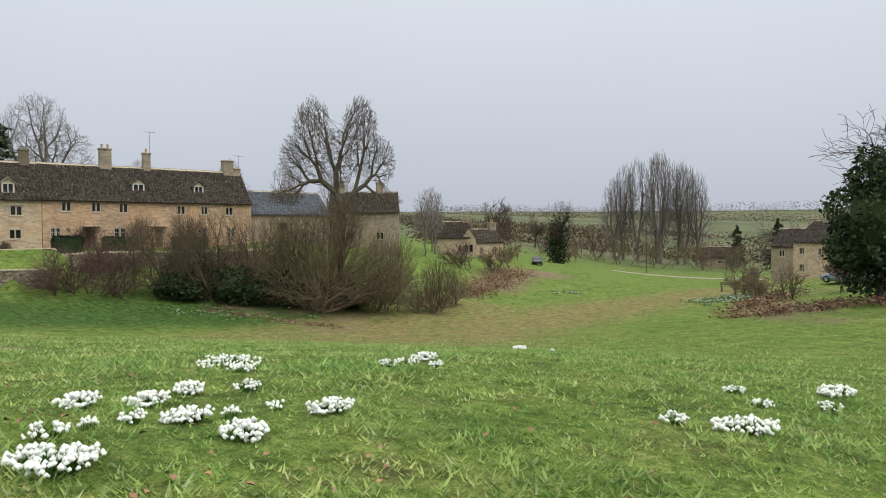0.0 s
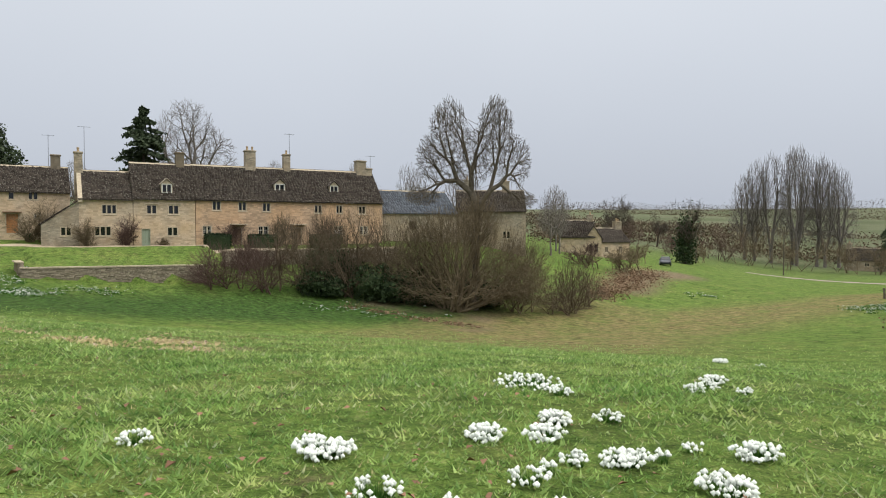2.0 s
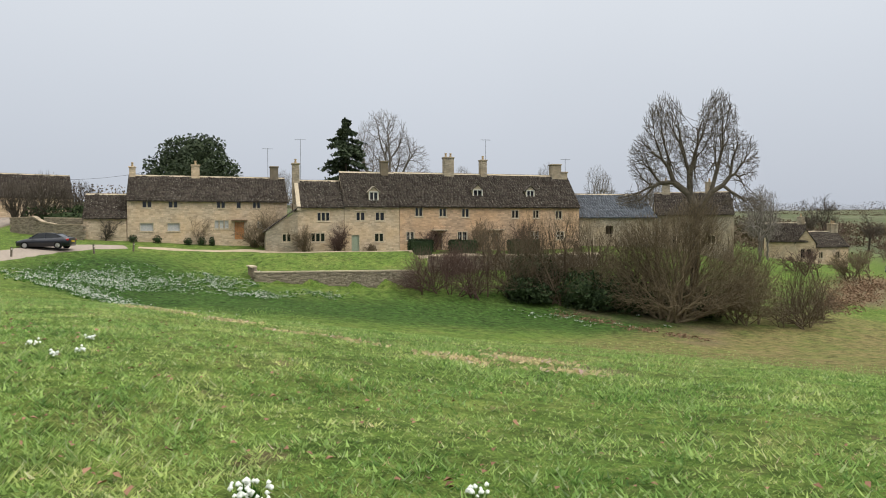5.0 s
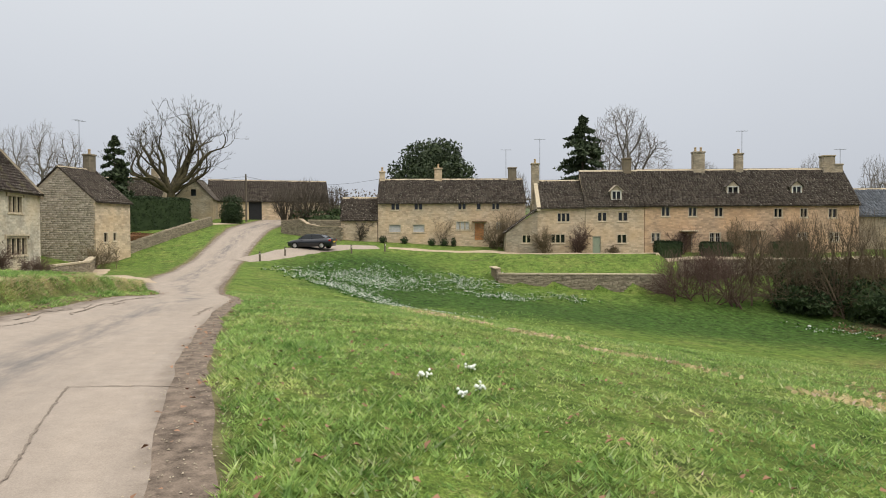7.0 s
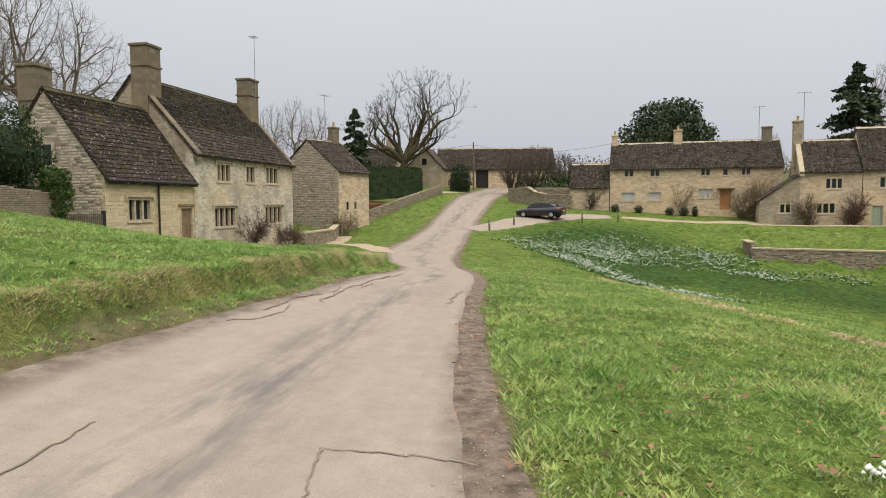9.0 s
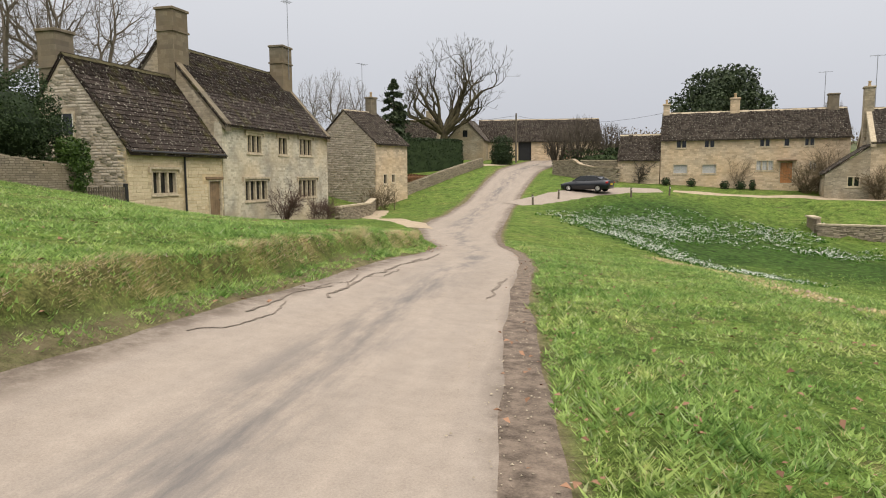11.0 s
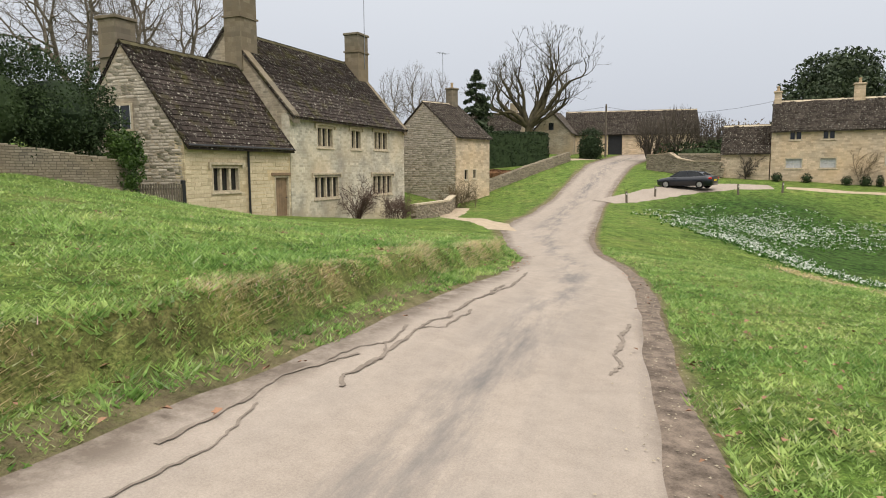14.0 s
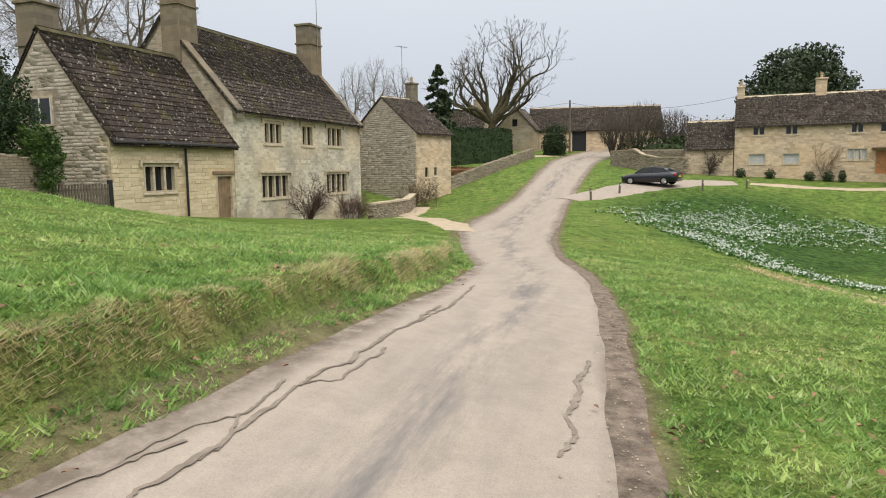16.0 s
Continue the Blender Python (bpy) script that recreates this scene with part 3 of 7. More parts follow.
def tiles(parent, x0, x1, y0, z0, y1, z1, mat, seed, course=0.26, wide=0.34, single=0):
    """Stone tiles in lapped courses on one slope, from the eaves (y0, z0) to the ridge (y1, z1)."""
    r = np.random.RandomState(seed)
    run, rise = y1 - y0, z1 - z0
    slope = math.hypot(run, rise)
    rows = int(slope / course)
    uy, uz = run / slope, rise / slope
    ny_, nz_ = (-uz, uy) if uy > 0 else (uz, -uy)
    V, F, shared = [], [], []
    for k in range(8 if single else 0):
        w = 0.20 + 0.04 * k
        bm = bmesh.new()
        box(bm, 0, w - 0.012, 0, 1.35 * slope / rows, 0, 0.032)
        for v in bm.verts:
            v.co.z += 0.036 + 0.006 * (k % 3) if v.co.y < 0.1 else 0.004
        me = bpy.data.meshes.new("roof_tile")
        bm.to_mesh(me)
        bm.free()
        me.materials.append(mat)
        shared.append((me, w))
    axes = Matrix(((1, 0, 0), (0, uy, ny_), (0, uz, nz_))).to_4x4()
    for k in range(rows):
        f = k / rows
        size = wide * (1.25 - 0.6 * f)
        x = x0 - r.rand() * size * 0.5
        while x < x1:
            w = size * r.uniform(0.7, 1.35)
            if single > 0 and x >= x0:
                me, w = min(shared, key=lambda p: abs(p[1] - w))
                if x + w < x1:
                    ob = new("roof_tile", me)
                    ob.parent = parent
                    ob.matrix_basis = Matrix.Translation((x, y0 + uy * k * slope / rows, z0 + uz * k * slope / rows)) @ axes @ Matrix.Rotation(r.normal() * 0.012, 4, "Z")
                    single -= 1
                    x += w
                    continue
            a, b = max(x + 0.006, x0), min(x + w - 0.006, x1)
            x += w
            if b - a < 0.04:
                continue
            s0 = k * slope / rows - r.uniform(-0.015, 0.03)
            s1 = (k + 1.35) * slope / rows
            th, tip = r.uniform(0.022, 0.04), r.uniform(0.0, 0.014)
            base = len(V)
            for s, lift in ((s0, 0.035 + tip), (s1, 0.004)):
                for xx in (a, b):
                    for up in (0, th):
                        h = lift + up
                        V.append((xx, y0 + uy * s + ny_ * h, z0 + uz * s + nz_ * h))
            F += [[base + i for i in q] for q in ((1, 3, 7, 5), (0, 2, 3, 1), (0, 1, 5, 4), (2, 6, 7, 3))]
    return raw("roof_tiles", V, F, mat, parent, "stuff")


def chimney(parent, x, y, z0, z1, w, d, pots=0, cap=True, mat=None, steps=(), pot_mat=None):
    mat = mat or M_CHIMNEY
    bm = bmesh.new()
    box(bm, x - w / 2, x + w / 2, y - d / 2, y + d / 2, z0, z1, 0.02)
    for z in steps:
        box(bm, x - w / 2 - 0.06, x + w / 2 + 0.06, y - d / 2 - 0.06, y + d / 2 + 0.06, z, z + 0.09)
    if cap:
        box(bm, x - w / 2 - 0.07, x + w / 2 + 0.07, y - d / 2 - 0.07, y + d / 2 + 0.07, z1 - 0.16, z1 - 0.02, 0.02)
    ch = part("chimney", bm, mat, parent)
    for k in range(pots):
        px = x + (k - (pots - 1) / 2) * w * 0.5
        bm = bmesh.new()
        rod(bm, (px, y, z1 - 0.02), (px, y, z1 + 0.34), 0.13, 0.10, 10)
        rod(bm, (px, y, z1 + 0.34), (px, y, z1 + 0.44), 0.14, 0.12, 10)
        part("chimney_pot", bm, pot_mat or M_CLAY, ch)
    return ch


def shell(parent, L, D, eave, ridge, wall_mat, roof_mat, holes, seed, z0=-1.5, x0=0.0, roof_over=0.25, gable_mat=None, gable_left=True, gable_right=True, gholes=(), ridge_y=None, y_off=0.0, parapet=()):
    """Four thick walls, two slopes of tiles and a ridge; the front face is y = y_off."""
    T, ry = 0.45, ridge_y or D / 2
    bm = bmesh.new()
    wall_boxes(bm, x0, x0 + L, y_off, y_off + T, z0, eave, holes)
    part("wall", bm, wall_mat, parent)
    bm = bmesh.new()
    box(bm, x0, x0 + L, y_off + D - T, y_off + D, z0, eave)
    part("wall", bm, gable_mat or wall_mat, parent)
    for gx0, on, hs in ((x0, gable_left, gholes), (x0 + L - T, gable_right, ())):
        bm = bmesh.new()
        cuts = sorted({y_off + T, y_off + D - T, *(v for h in hs for v in h[:2])})
        for a, b in zip(cuts, cuts[1:]):
            spans = [(h[2], h[3]) for h in hs if h[0] <= a + 1e-6 and h[1] >= b - 1e-6]
            z = z0
            for lo, hi in spans + [(eave, eave)]:
                if lo > z:
                    box(bm, gx0, gx0 + T, a, b, z, lo)
                z = hi
        tri = [(y_off, eave), (y_off + D, eave), (y_off + ry, ridge)]
        f = [bm.verts.new((gx0, y, z)) for y, z in tri]
        g = [bm.verts.new((gx0 + T, y, z)) for y, z in tri]
        bm.faces.new(f[::-1])
        bm.faces.new(g)
        for k in range(3):
            bm.faces.new((f[k], f[(k + 1) % 3], g[(k + 1) % 3], g[k]))
        part("gable_wall", bm, gable_mat or wall_mat, parent)
    # roof boards under the tiles
    o = roof_over
    for ya, yb, sgn in ((y_off - o, y_off + ry, 1), (y_off + D + o, y_off + ry, -1)):
        k = (ridge - eave) / ry if sgn > 0 else (ridge - eave) / (D - ry)
        za = eave - o * k
        bm = bmesh.new()
        vs = [bm.verts.new((x, y, z)) for x in (x0 - 0.05, x0 + L + 0.05) for y, z in ((ya, za + 0.02), (yb, ridge + 0.02), (yb, ridge + 0.10), (ya, za + 0.10))]
        for q in ((0, 1, 2, 3), (7, 6, 5, 4), (0, 4, 5, 1), (1, 5, 6, 2), (2, 6, 7, 3), (3, 7, 4, 0)):
            bm.faces.new([vs[i] for i in q])
        slab = part("roof", bm, roof_mat, parent)
        tiles(slab, x0 - 0.08, x0 + L + 0.08, ya, za + 0.10, yb, ridge + 0.10, roof_mat, seed + (sgn < 0), single=300 if seed in (11, 21) and sgn > 0 else 0)
    r = random.Random(seed)
    x = x0 - 0.08
    while x < x0 + L:
        e = min(x + r.uniform(0.4, 0.55), x0 + L + 0.08)
        zz = ridge + 0.10 + r.uniform(-0.01, 0.015)
        bm = bmesh.new()
        vs = [bm.verts.new((xx, y_off + ry + dy, zz + dz)) for xx in (x, e - 0.012) for dy, dz in ((-0.20, -0.10), (0, 0.09), (0.20, -0.10), (0, -0.01))]
        for q in ((0, 1, 5, 4), (1, 2, 6, 5), (2, 3, 7, 6), (3, 0, 4, 7), (3, 2, 1, 0), (4, 5, 6, 7)):
            bm.faces.new([vs[i] for i in q])
        part("ridge_stone", bm, M_MOSSY if parapet else M_TRIM, parent)
        x = e


def plan(x, y, z, dx, dy):
    return pose(x, y, z, 0, 0, math.degrees(math.atan2(dy, dx)))


def gutter(parent, x0, x1, z, y=-0.16):
    bm = bmesh.new()
    rod(bm, (x0, y, z), (x1, y, z), 0.06, 0.06, 8)
    part("gutter", bm, M_IRON, parent)


def coping(parent, x, D, eave, ridge, w=0.42, over=0.16, y0=-0.25, mat=None):
    """Raised stone coping that runs up a gable and down again."""
    bm = bmesh.new()
    for a, b in ((y0, D / 2), (D - y0, D / 2)):
        k = (ridge - eave) / (D / 2) * y0
        za, zb = eave + k, ridge
        vs = [bm.verts.new((xx, y, z)) for xx in (x - w / 2, x + w / 2) for y, z in ((a, za - 0.2), (b, zb - 0.2), (b, zb + over + 0.1), (a, za + over + 0.1))]
        for q in ((0, 1, 2, 3), (7, 6, 5, 4), (0, 4, 5, 1), (1, 5, 6, 2), (2, 6, 7, 3), (3, 7, 4, 0)):
            bm.faces.new([vs[i] for i in q])
    return part("gable_coping", bm, mat or M_CHIMNEY, parent)


M_MOSSY = plain("mossy_ridge_stone", (0.066, 0.058, 0.032), 0.95, vary=0.5, scale=3)

# the farmhouse beside the lane: a low wing and a taller range
FARM = plan(-33.1, -20.38, 0.0, -20.3, 1.6)
wing = thing("low_cottage_wing", FARM, "low honey limestone cottage wing with mossy stone roof", "house")
W1 = [(1.55, 3.3, 0.72, 1.80), (5.85, 7.0, -0.62, 1.36)]
shell(wing, 7.15, 5.8, 2.75, 6.6, M_STONE_COURSED, M_TILE_C, W1, 11, gable_mat=M_STONE_GREY, x0=0.0, parapet=(1,))
window(wing, *W1[0], 3)
plank_door(wing, *W1[1], M_OAK)
boxed("lintel", (5.6, 7.14, -0.06, 0.10, 1.37, 1.52), M_OAK, wing, 0.02, "grey weathered oak door lintel")
bm = bmesh.new()
rod(bm, (3.85, -0.09, 2.45), (3.85, -0.09, -0.3), 0.05, 0.05)
rod(bm, (3.85, -0.09, 2.45), (3.85, -0.24, 2.62), 0.05, 0.05)
part("drainpipe", bm, M_IRON, wing, "black iron drainpipe")
gutter(wing, 0.0, 7.1, 2.60, -0.24)

tall = thing("tall_cottage", FARM, "tall limestone cottage with mullioned windows and steep stone roof", "house")
W2 = [(9.65, 11.25, 2.80, 3.88), (13.2, 14.4, 2.80, 3.92), (16.0, 17.85, 2.84, 3.98), (9.25, 11.75, 0.14, 1.34), (15.75, 18.4, 0.14, 1.34)]
shell(tall, 13.1, 7.2, 4.35, 8.45, M_STONE_RENDER, M_TILE_C, W2, 21, z0=-3.0, gable_mat=M_STONE_GREY, x0=7.2, parapet=(1,))
for k, h in enumerate(W2):
    window(tall, *h, 2 if k == 1 else (4 if k > 2 else 3))
coping(tall, 7.45, 7.2, 4.35, 8.45, 0.5, 0.14)
coping(tall, 20.1, 7.2, 4.35, 8.45, 0.45, 0.12)
chimney(tall, 7.75, 3.05, 6.5, 10.3, 1.3, 1.0, steps=(9.05,))
chimney(tall, 19.6, 3.0, 7.2, 10.45, 1.35, 1.0, steps=(9.2,))
chimney(tall, 21.2, 4.6, 6.0, 9.0, 0.8, 0.8)
bm = bmesh.new()
rod(bm, (19.7, 2.45, 8.2), (19.7, 2.45, 13.6), 0.025, 0.02, 6)
for k in range(5):
    rod(bm, (19.3 + 0.15 * k, 2.15, 13.4), (19.3 + 0.15 * k, 2.75, 13.4), 0.012, 0.012, 4)
rod(bm, (19.2, 2.45, 13.4), (20.1, 2.45, 13.4), 0.012, 0.012, 4)
part("aerial", bm, M_METAL, tall, "thin metal television aerial on a pole")
chimney(wing, 1.8, 4.9, 3.2, 8.15, 1.1, 1.0, steps=(6.4,))
gw_frame = part("window", _frame(2.45, 3.75, 3.2, 4.3, 0.09, -0.03, 0.05), M_TRIM, wing)
gw_frame.matrix_basis = pose(0, 0, 0, 0, 0, 90) @ Matrix.Diagonal((1, -1, 1, 1))
bm = bmesh.new()
box(bm, -0.012, 0.03, 2.54, 3.66, 3.29, 4.21)
part("pane", bm, M_GLASS, wing)
bm = bmesh.new()
box(bm, -0.03, -0.013, 3.06, 3.12, 3.29, 4.21)
box(bm, -0.03, -0.013, 2.54, 2.58, 3.29, 4.21)
part("glazing_bar", bm, M_WHITE, wing)

# the barn-like annexe past it, gable towards the lane
annex = thing("stone_annexe", plan(-63.9, -18.2, -1.1, -3.6, 1.75), "small limestone annexe with stone-tiled roof", "house")
shell(annex, 4.2, 7.4, 5.4, 8.3, M_STONE_PALE, M_TILE, [(0.9, 1.45, 1.9, 2.8), (2.0, 2.5, 2.0, 2.8)], 31, z0=-2.0, gable_mat=M_STONE_GREY)
window(annex, 0.9, 1.45, 1.9, 2.8, 1, hood=False, frame_mat=M_FRAME)
window(annex, 2.0, 2.5, 2.0, 2.8, 1, hood=False, frame_mat=M_FRAME)
chimney(annex, 3.6, 3.7, 7.6, 9.8, 0.8, 0.7, pots=1)

# the long low house across the green
LOW = plan(-77.75, 6.85, 0.4, 1.17, 6.46)
low = thing("long_low_house", LOW, "long pale limestone house with small upper windows", "house")
WB = [(1.4, 2.4, 3.62, 4.42), (3.95, 4.95, 3.62, 4.42), (8.8, 9.75, 3.62, 4.42), (10.85, 11.4, 3.62, 4.42), (12.55, 13.45, 3.62, 4.42), (1.15, 2.55, 1.15, 2.1), (3.8, 5.15, 1.15, 2.1), (8.55, 10.1, 1.4, 2.4), (13.0, 13.7, 1.3, 2.3), (10.6, 11.75, 0.2, 2.22)]
shell(low, 16.3, 6.0, 4.5, 7.15, M_STONE_PALE, M_TILE, WB, 41, z0=-2.0)
for k, h in enumerate(WB[:9]):
    window(low, *h, 1 if k in (3, 5, 6) else (3 if k == 7 else 2), M_BLIND if k in (5, 6, 7) else None, hood=False, bars=1 if k > 4 else 0)
plank_door(low, *WB[9], M_OAK_NEW)
boxed("door_canopy", (10.35, 12.0, -0.55, 0.0, 2.3, 2.42), M_OAK, low, 0.02)
chimney(low, 0.3, 3.0, 6.0, 8.2, 0.6, 0.6, 1, mat=M_STONE_PALE)
chimney(low, 6.7, 3.0, 6.3, 8.55, 0.85, 0.7, 1, mat=M_STONE_PALE)
chimney(low, 15.2, 3.0, 6.3, 8.6, 0.9, 0.7, 0)
lean = thing("garden_outbuilding", LOW, "low stone outbuilding with steep lichened tile roof", "outbuilding")
shell(lean, 4.0, 5.0, 2.65, 5.05, M_STONE_PALE, M_TILE, [], 45, z0=-2.0, x0=-4.08, y_off=-0.05)

# the terrace of cottages above the walled lawn
ROW = plan(-68.25, 22.0, -0.5, 6.8, 30.0)
row1 = thing("end_terrace_cottage", ROW, "honey stone end cottage with lichened stone roof", "house")
WA1 = [(1.95, 3.3, 3.02, 3.98), (1.3, 2.8, 0.88, 1.84)]
shell(row1, 4.75, 6.4, 4.55, 7.35, M_STONE_PALE, M_TILE, WA1, 51, z0=-2.5, gable_mat=M_STONE_GREY)
window(row1, *WA1[0], 3, hood=False, frame_mat=M_FRAME)
window(row1, *WA1[1], 3, hood=False, frame_mat=M_FRAME)
chimney(row1, 0.1, 3.2, 5.0, 9.3, 0.75, 0.9, 1, mat=M_STONE_GREY)
coping(row1, 0.1, 6.4, 4.55, 7.35, 0.4, 0.12, mat=M_TRIM)
row2 = thing("middle_terrace_cottage", ROW, "honey stone terraced cottage with dormer and sage green door", "house")
WA2 = [(6.0, 7.0, 3.06, 4.02), (8.05, 9.1, 3.06, 4.02), (7.95, 9.0, 0.84, 1.78), (5.5, 6.4, -0.3, 1.62)]
shell(row2, 5.9, 6.4, 4.72, 8.35, M_STONE_PALE, M_TILE, WA2, 53, z0=-2.5, x0=4.8)
for h in WA2[:3]:
    window(row2, *h, 2, frame_mat=M_FRAME, hood=h[2] > 2)
plank_door(row2, *WA2[3], M_SAGE)
chimney(row2, 9.7, 3.2, 7.2, 9.75, 0.85, 0.75)
row3 = thing("long_terrace_cottage", ROW, "orange-honey stone terraced cottages with long lichened roof", "house")
WA3 = [(12.4, 13.3, 3.52, 4.55), (15.1, 16.0, 3.5, 4.5), (17.7, 18.6, 3.45, 4.45), (23.6, 24.5, 3.35, 4.3), (26.2, 27.0, 3.35, 4.3), (29.0, 29.9, 3.3, 4.25), (11.4, 12.35, 0.95, 1.92), (17.2, 18.4, 0.9, 1.9), (25.9, 27.0, 0.9, 1.9), (29.1, 30.2, 0.9, 1.9), (14.6, 15.5, -0.2, 1.7), (21.2, 22.1, -0.2, 1.7)]
shell(row3, 21.3, 6.6, 4.75, 8.4, M_STONE_HONEY, M_TILE, WA3, 55, z0=-3.0, x0=10.75)
for h in WA3[:10]:
    window(row3, *h, 2, hood=False, frame_mat=M_FRAME, bars=1 if h[2] < 2 else 0)
for h in WA3[10:]:
    plank_door(row3, *h, M_OAK)
    boxed("door_canopy", (h[0] - 0.4, h[1] + 0.4, -0.8, 0.0, 2.0, 2.12), M_TRIM, row3, 0.02)
chimney(row3, 17.2, 3.3, 7.4, 10.4, 1.15, 0.8, 2, mat=M_STONE_GREY)
chimney(row3, 21.4, 3.3, 7.4, 10.2, 0.75, 0.75, 1, mat=M_STONE_GREY)
chimney(row3, 30.6, 3.3, 7.0, 9.9, 1.2, 0.9, 0, mat=M_STONE_GREY)
chimney(row3, 31.6, 3.3, 5.0, 9.0, 0.8, 0.9, 0, mat=M_STONE_GREY)


def dormer(parent, x, z, w, h, slope, front_y, mat):
    """A gabled dormer window that stands on the roof slope."""
    d = part("dormer", _frame(x - w / 2, x + w / 2, z, z + h, 0.1, front_y - 0.02, front_y + 0.25), M_WHITE, parent)
    boxed("pane", (x - w / 2 + 0.1, x + w / 2 - 0.1, front_y + 0.12, front_y + 0.14, z + 0.1, z + h - 0.1), M_GLASS, d)
    boxed("mullion", (x - 0.04, x + 0.04, front_y + 0.02, front_y + 0.115, z + 0.1, z + h - 0.1), M_WHITE, d)
    depth = (h + 0.5) / slope + 0.3
    bm = bmesh.new()
    box(bm, x - w / 2 - 0.05, x - w / 2 - 0.002, front_y, front_y + depth, z - 0.2, z + h)
    box(bm, x + w / 2 + 0.002, x + w / 2 + 0.05, front_y, front_y + depth, z - 0.2, z + h)
    tri = [(x - w / 2, z + h), (x + w / 2, z + h), (x, z + h + w * 0.45)]
    f, g = ([bm.verts.new((a, y, b)) for a, b in tri] for y in (front_y, front_y + 0.2))
    bm.faces.new(f)
    bm.faces.new(g[::-1])
    part("dormer_wall", bm, M_TRIM, d)
    bm = bmesh.new()
    for sgn in (-1, 1):
        vs = [bm.verts.new((x + sgn * a, y, b)) for y in (front_y - 0.15, front_y + depth + 0.8) for a, b in ((w / 2 + 0.18, z + h - 0.12), (0, z + h + w * 0.45 + 0.06), (0, z + h + w * 0.45 + 0.14), (w / 2 + 0.18, z + h - 0.04))]
        for q in ((0, 1, 2, 3), (7, 6, 5, 4), (0, 4, 5, 1), (1, 5, 6, 2), (2, 6, 7, 3), (3, 7, 4, 0)):
            bm.faces.new([vs[i] for i in q])
    part("dormer_roof", bm, mat, d)


dormer(row2, 8.0, 5.2, 1.0, 1.0, 1.14, 0.35, M_STONE_GREY)
dormer(row3, 19.9, 5.75, 1.15, 0.85, 1.1, 0.85, M_TILE)
dormer(row3, 26.3, 5.75, 1.0, 0.85, 1.1, 0.85, M_TILE)
# lean-to at the terrace's near end
bm = bmesh.new()
wall_boxes(bm, -3.2, 0.0, 0.0, 0.4, -2.5, 1.95, [(-1.6, -0.65, 0.9, 1.78)])
vs = [bm.verts.new((x, y, z)) for y in (0.0, 0.4) for x, z in ((-3.2, 1.95), (0.0, 1.95), (0.0, 4.2))]
for q in ((0, 1, 2), (5, 4, 3), (0, 3, 4, 1), (1, 4, 5, 2), (2, 5, 3, 0)):
    bm.faces.new([vs[i] for i in q])
box(bm, -3.2, -2.8, 0.4, 4.0, -2.5, 1.95)
leanto = part("lean_to", bm, M_STONE_GREY, row1)
window(row1, -1.6, -0.65, 0.9, 1.78, 2, hood=False, frame_mat=M_FRAME)
bm = bmesh.new()
vs = [bm.verts.new((x, y, z)) for y in (-0.15, 4.2) for x, z in ((-3.4, 1.9), (0.0, 4.3), (0.0, 4.42), (-3.4, 2.02))]
for q in ((0, 1, 2, 3), (7, 6, 5, 4), (0, 4, 5, 1), (1, 5, 6, 2), (2, 6, 7, 3), (3, 7, 4, 0)):
    bm.faces.new([vs[i] for i in q])
part("roof", bm, M_TILE, leanto)
# slate-roofed house beyond
slate = thing("slate_roofed_cottage", ROW, "stone cottage with blue-grey slate roof", "house")
shell(slate, 11.0, 6.5, 3.6, 6.35, M_STONE_GREY, M_SLATE, [(4.0 + 32.4, 5.0 + 32.4, 1.5, 2.5)], 61, z0=-3.0, x0=32.3, y_off=1.5)


# ---- plants: materials ----
def leaf_material(name, dark, light, rough=0.6, thin=False, patchy=0.85):
    m, n, l, b = material(name, rough)
    if thin:
        # light comes through blades as well as off them
        tr = n.new("ShaderNodeBsdfTranslucent")
        tr.inputs["Color"].default_value = (*light, 1)
        mx = n.new("ShaderNodeMixShader")
        mx.inputs[0].default_value = 0.45
        l.new(b.outputs[0], mx.inputs[1])
        l.new(tr.outputs[0], mx.inputs[2])
        l.new(mx.outputs[0], n["Material Output"].inputs["Surface"])
    b.inputs["Specular IOR Level"].default_value = 0.2
    isl = n.new("ShaderNodeNewGeometry").outputs["Random Per Island"]
    v = coords(n)
    col = ramp(n, l, isl, (0.0, dark), (1.0, light))
    if thin:
        mid = tuple((p + q) / 2 for p, q in zip(dark, light))
        col = ramp(n, l, isl, (0.0, tuple(c * 0.6 for c in dark)), (0.45, mid), (0.86, light), (0.95, (light[0] * 1.1, light[1] * 0.88, light[2] * 1.8)))
    col = mix(n, l, 0.4, col, ramp(n, l, tex(n, l, v, 1.2, 5), (0.36, dark), (0.58, light), (0.72, light if not thin else (light[0] * 1.25, light[1] * 0.98, light[2] * 1.4))))
    if thin:
        # tufts: darker and lighter handfuls
        tufts = ramp(n, l, tex(n, l, v, 5.5, 5, 0.75), (0.38, (0.36, 0.44, 0.40)), (0.50, (0.95,) * 3), (0.62, (1.40, 1.25, 1.5)))
        wide = ramp(n, l, tex(n, l, v, 0.55, 5, 0.7), (0.36, (0.72, 0.84, 0.75)), (0.50, (1.0,) * 3), (0.64, (1.42, 1.16, 1.35)))
        col = mix(n, l, patchy, col, wide, "MULTIPLY")
        col = mix(n, l, patchy, col, tufts, "MULTIPLY")
        l.new(col, tr.inputs["Color"])
    l.new(col, b.inputs["Base Color"])
    return m


def bark_material(name, dark, light):
    m, n, l, b = material(name, 0.95)
    v = coords(n)
    col = ramp(n, l, tex(n, l, v, 2.5, 5, 0.7), (0.3, dark), (0.7, light))
    l.new(col, b.inputs["Base Color"])
    relief(n, l, b, tex(n, l, v, 18, 4), 0.6, 0.03)
    return m


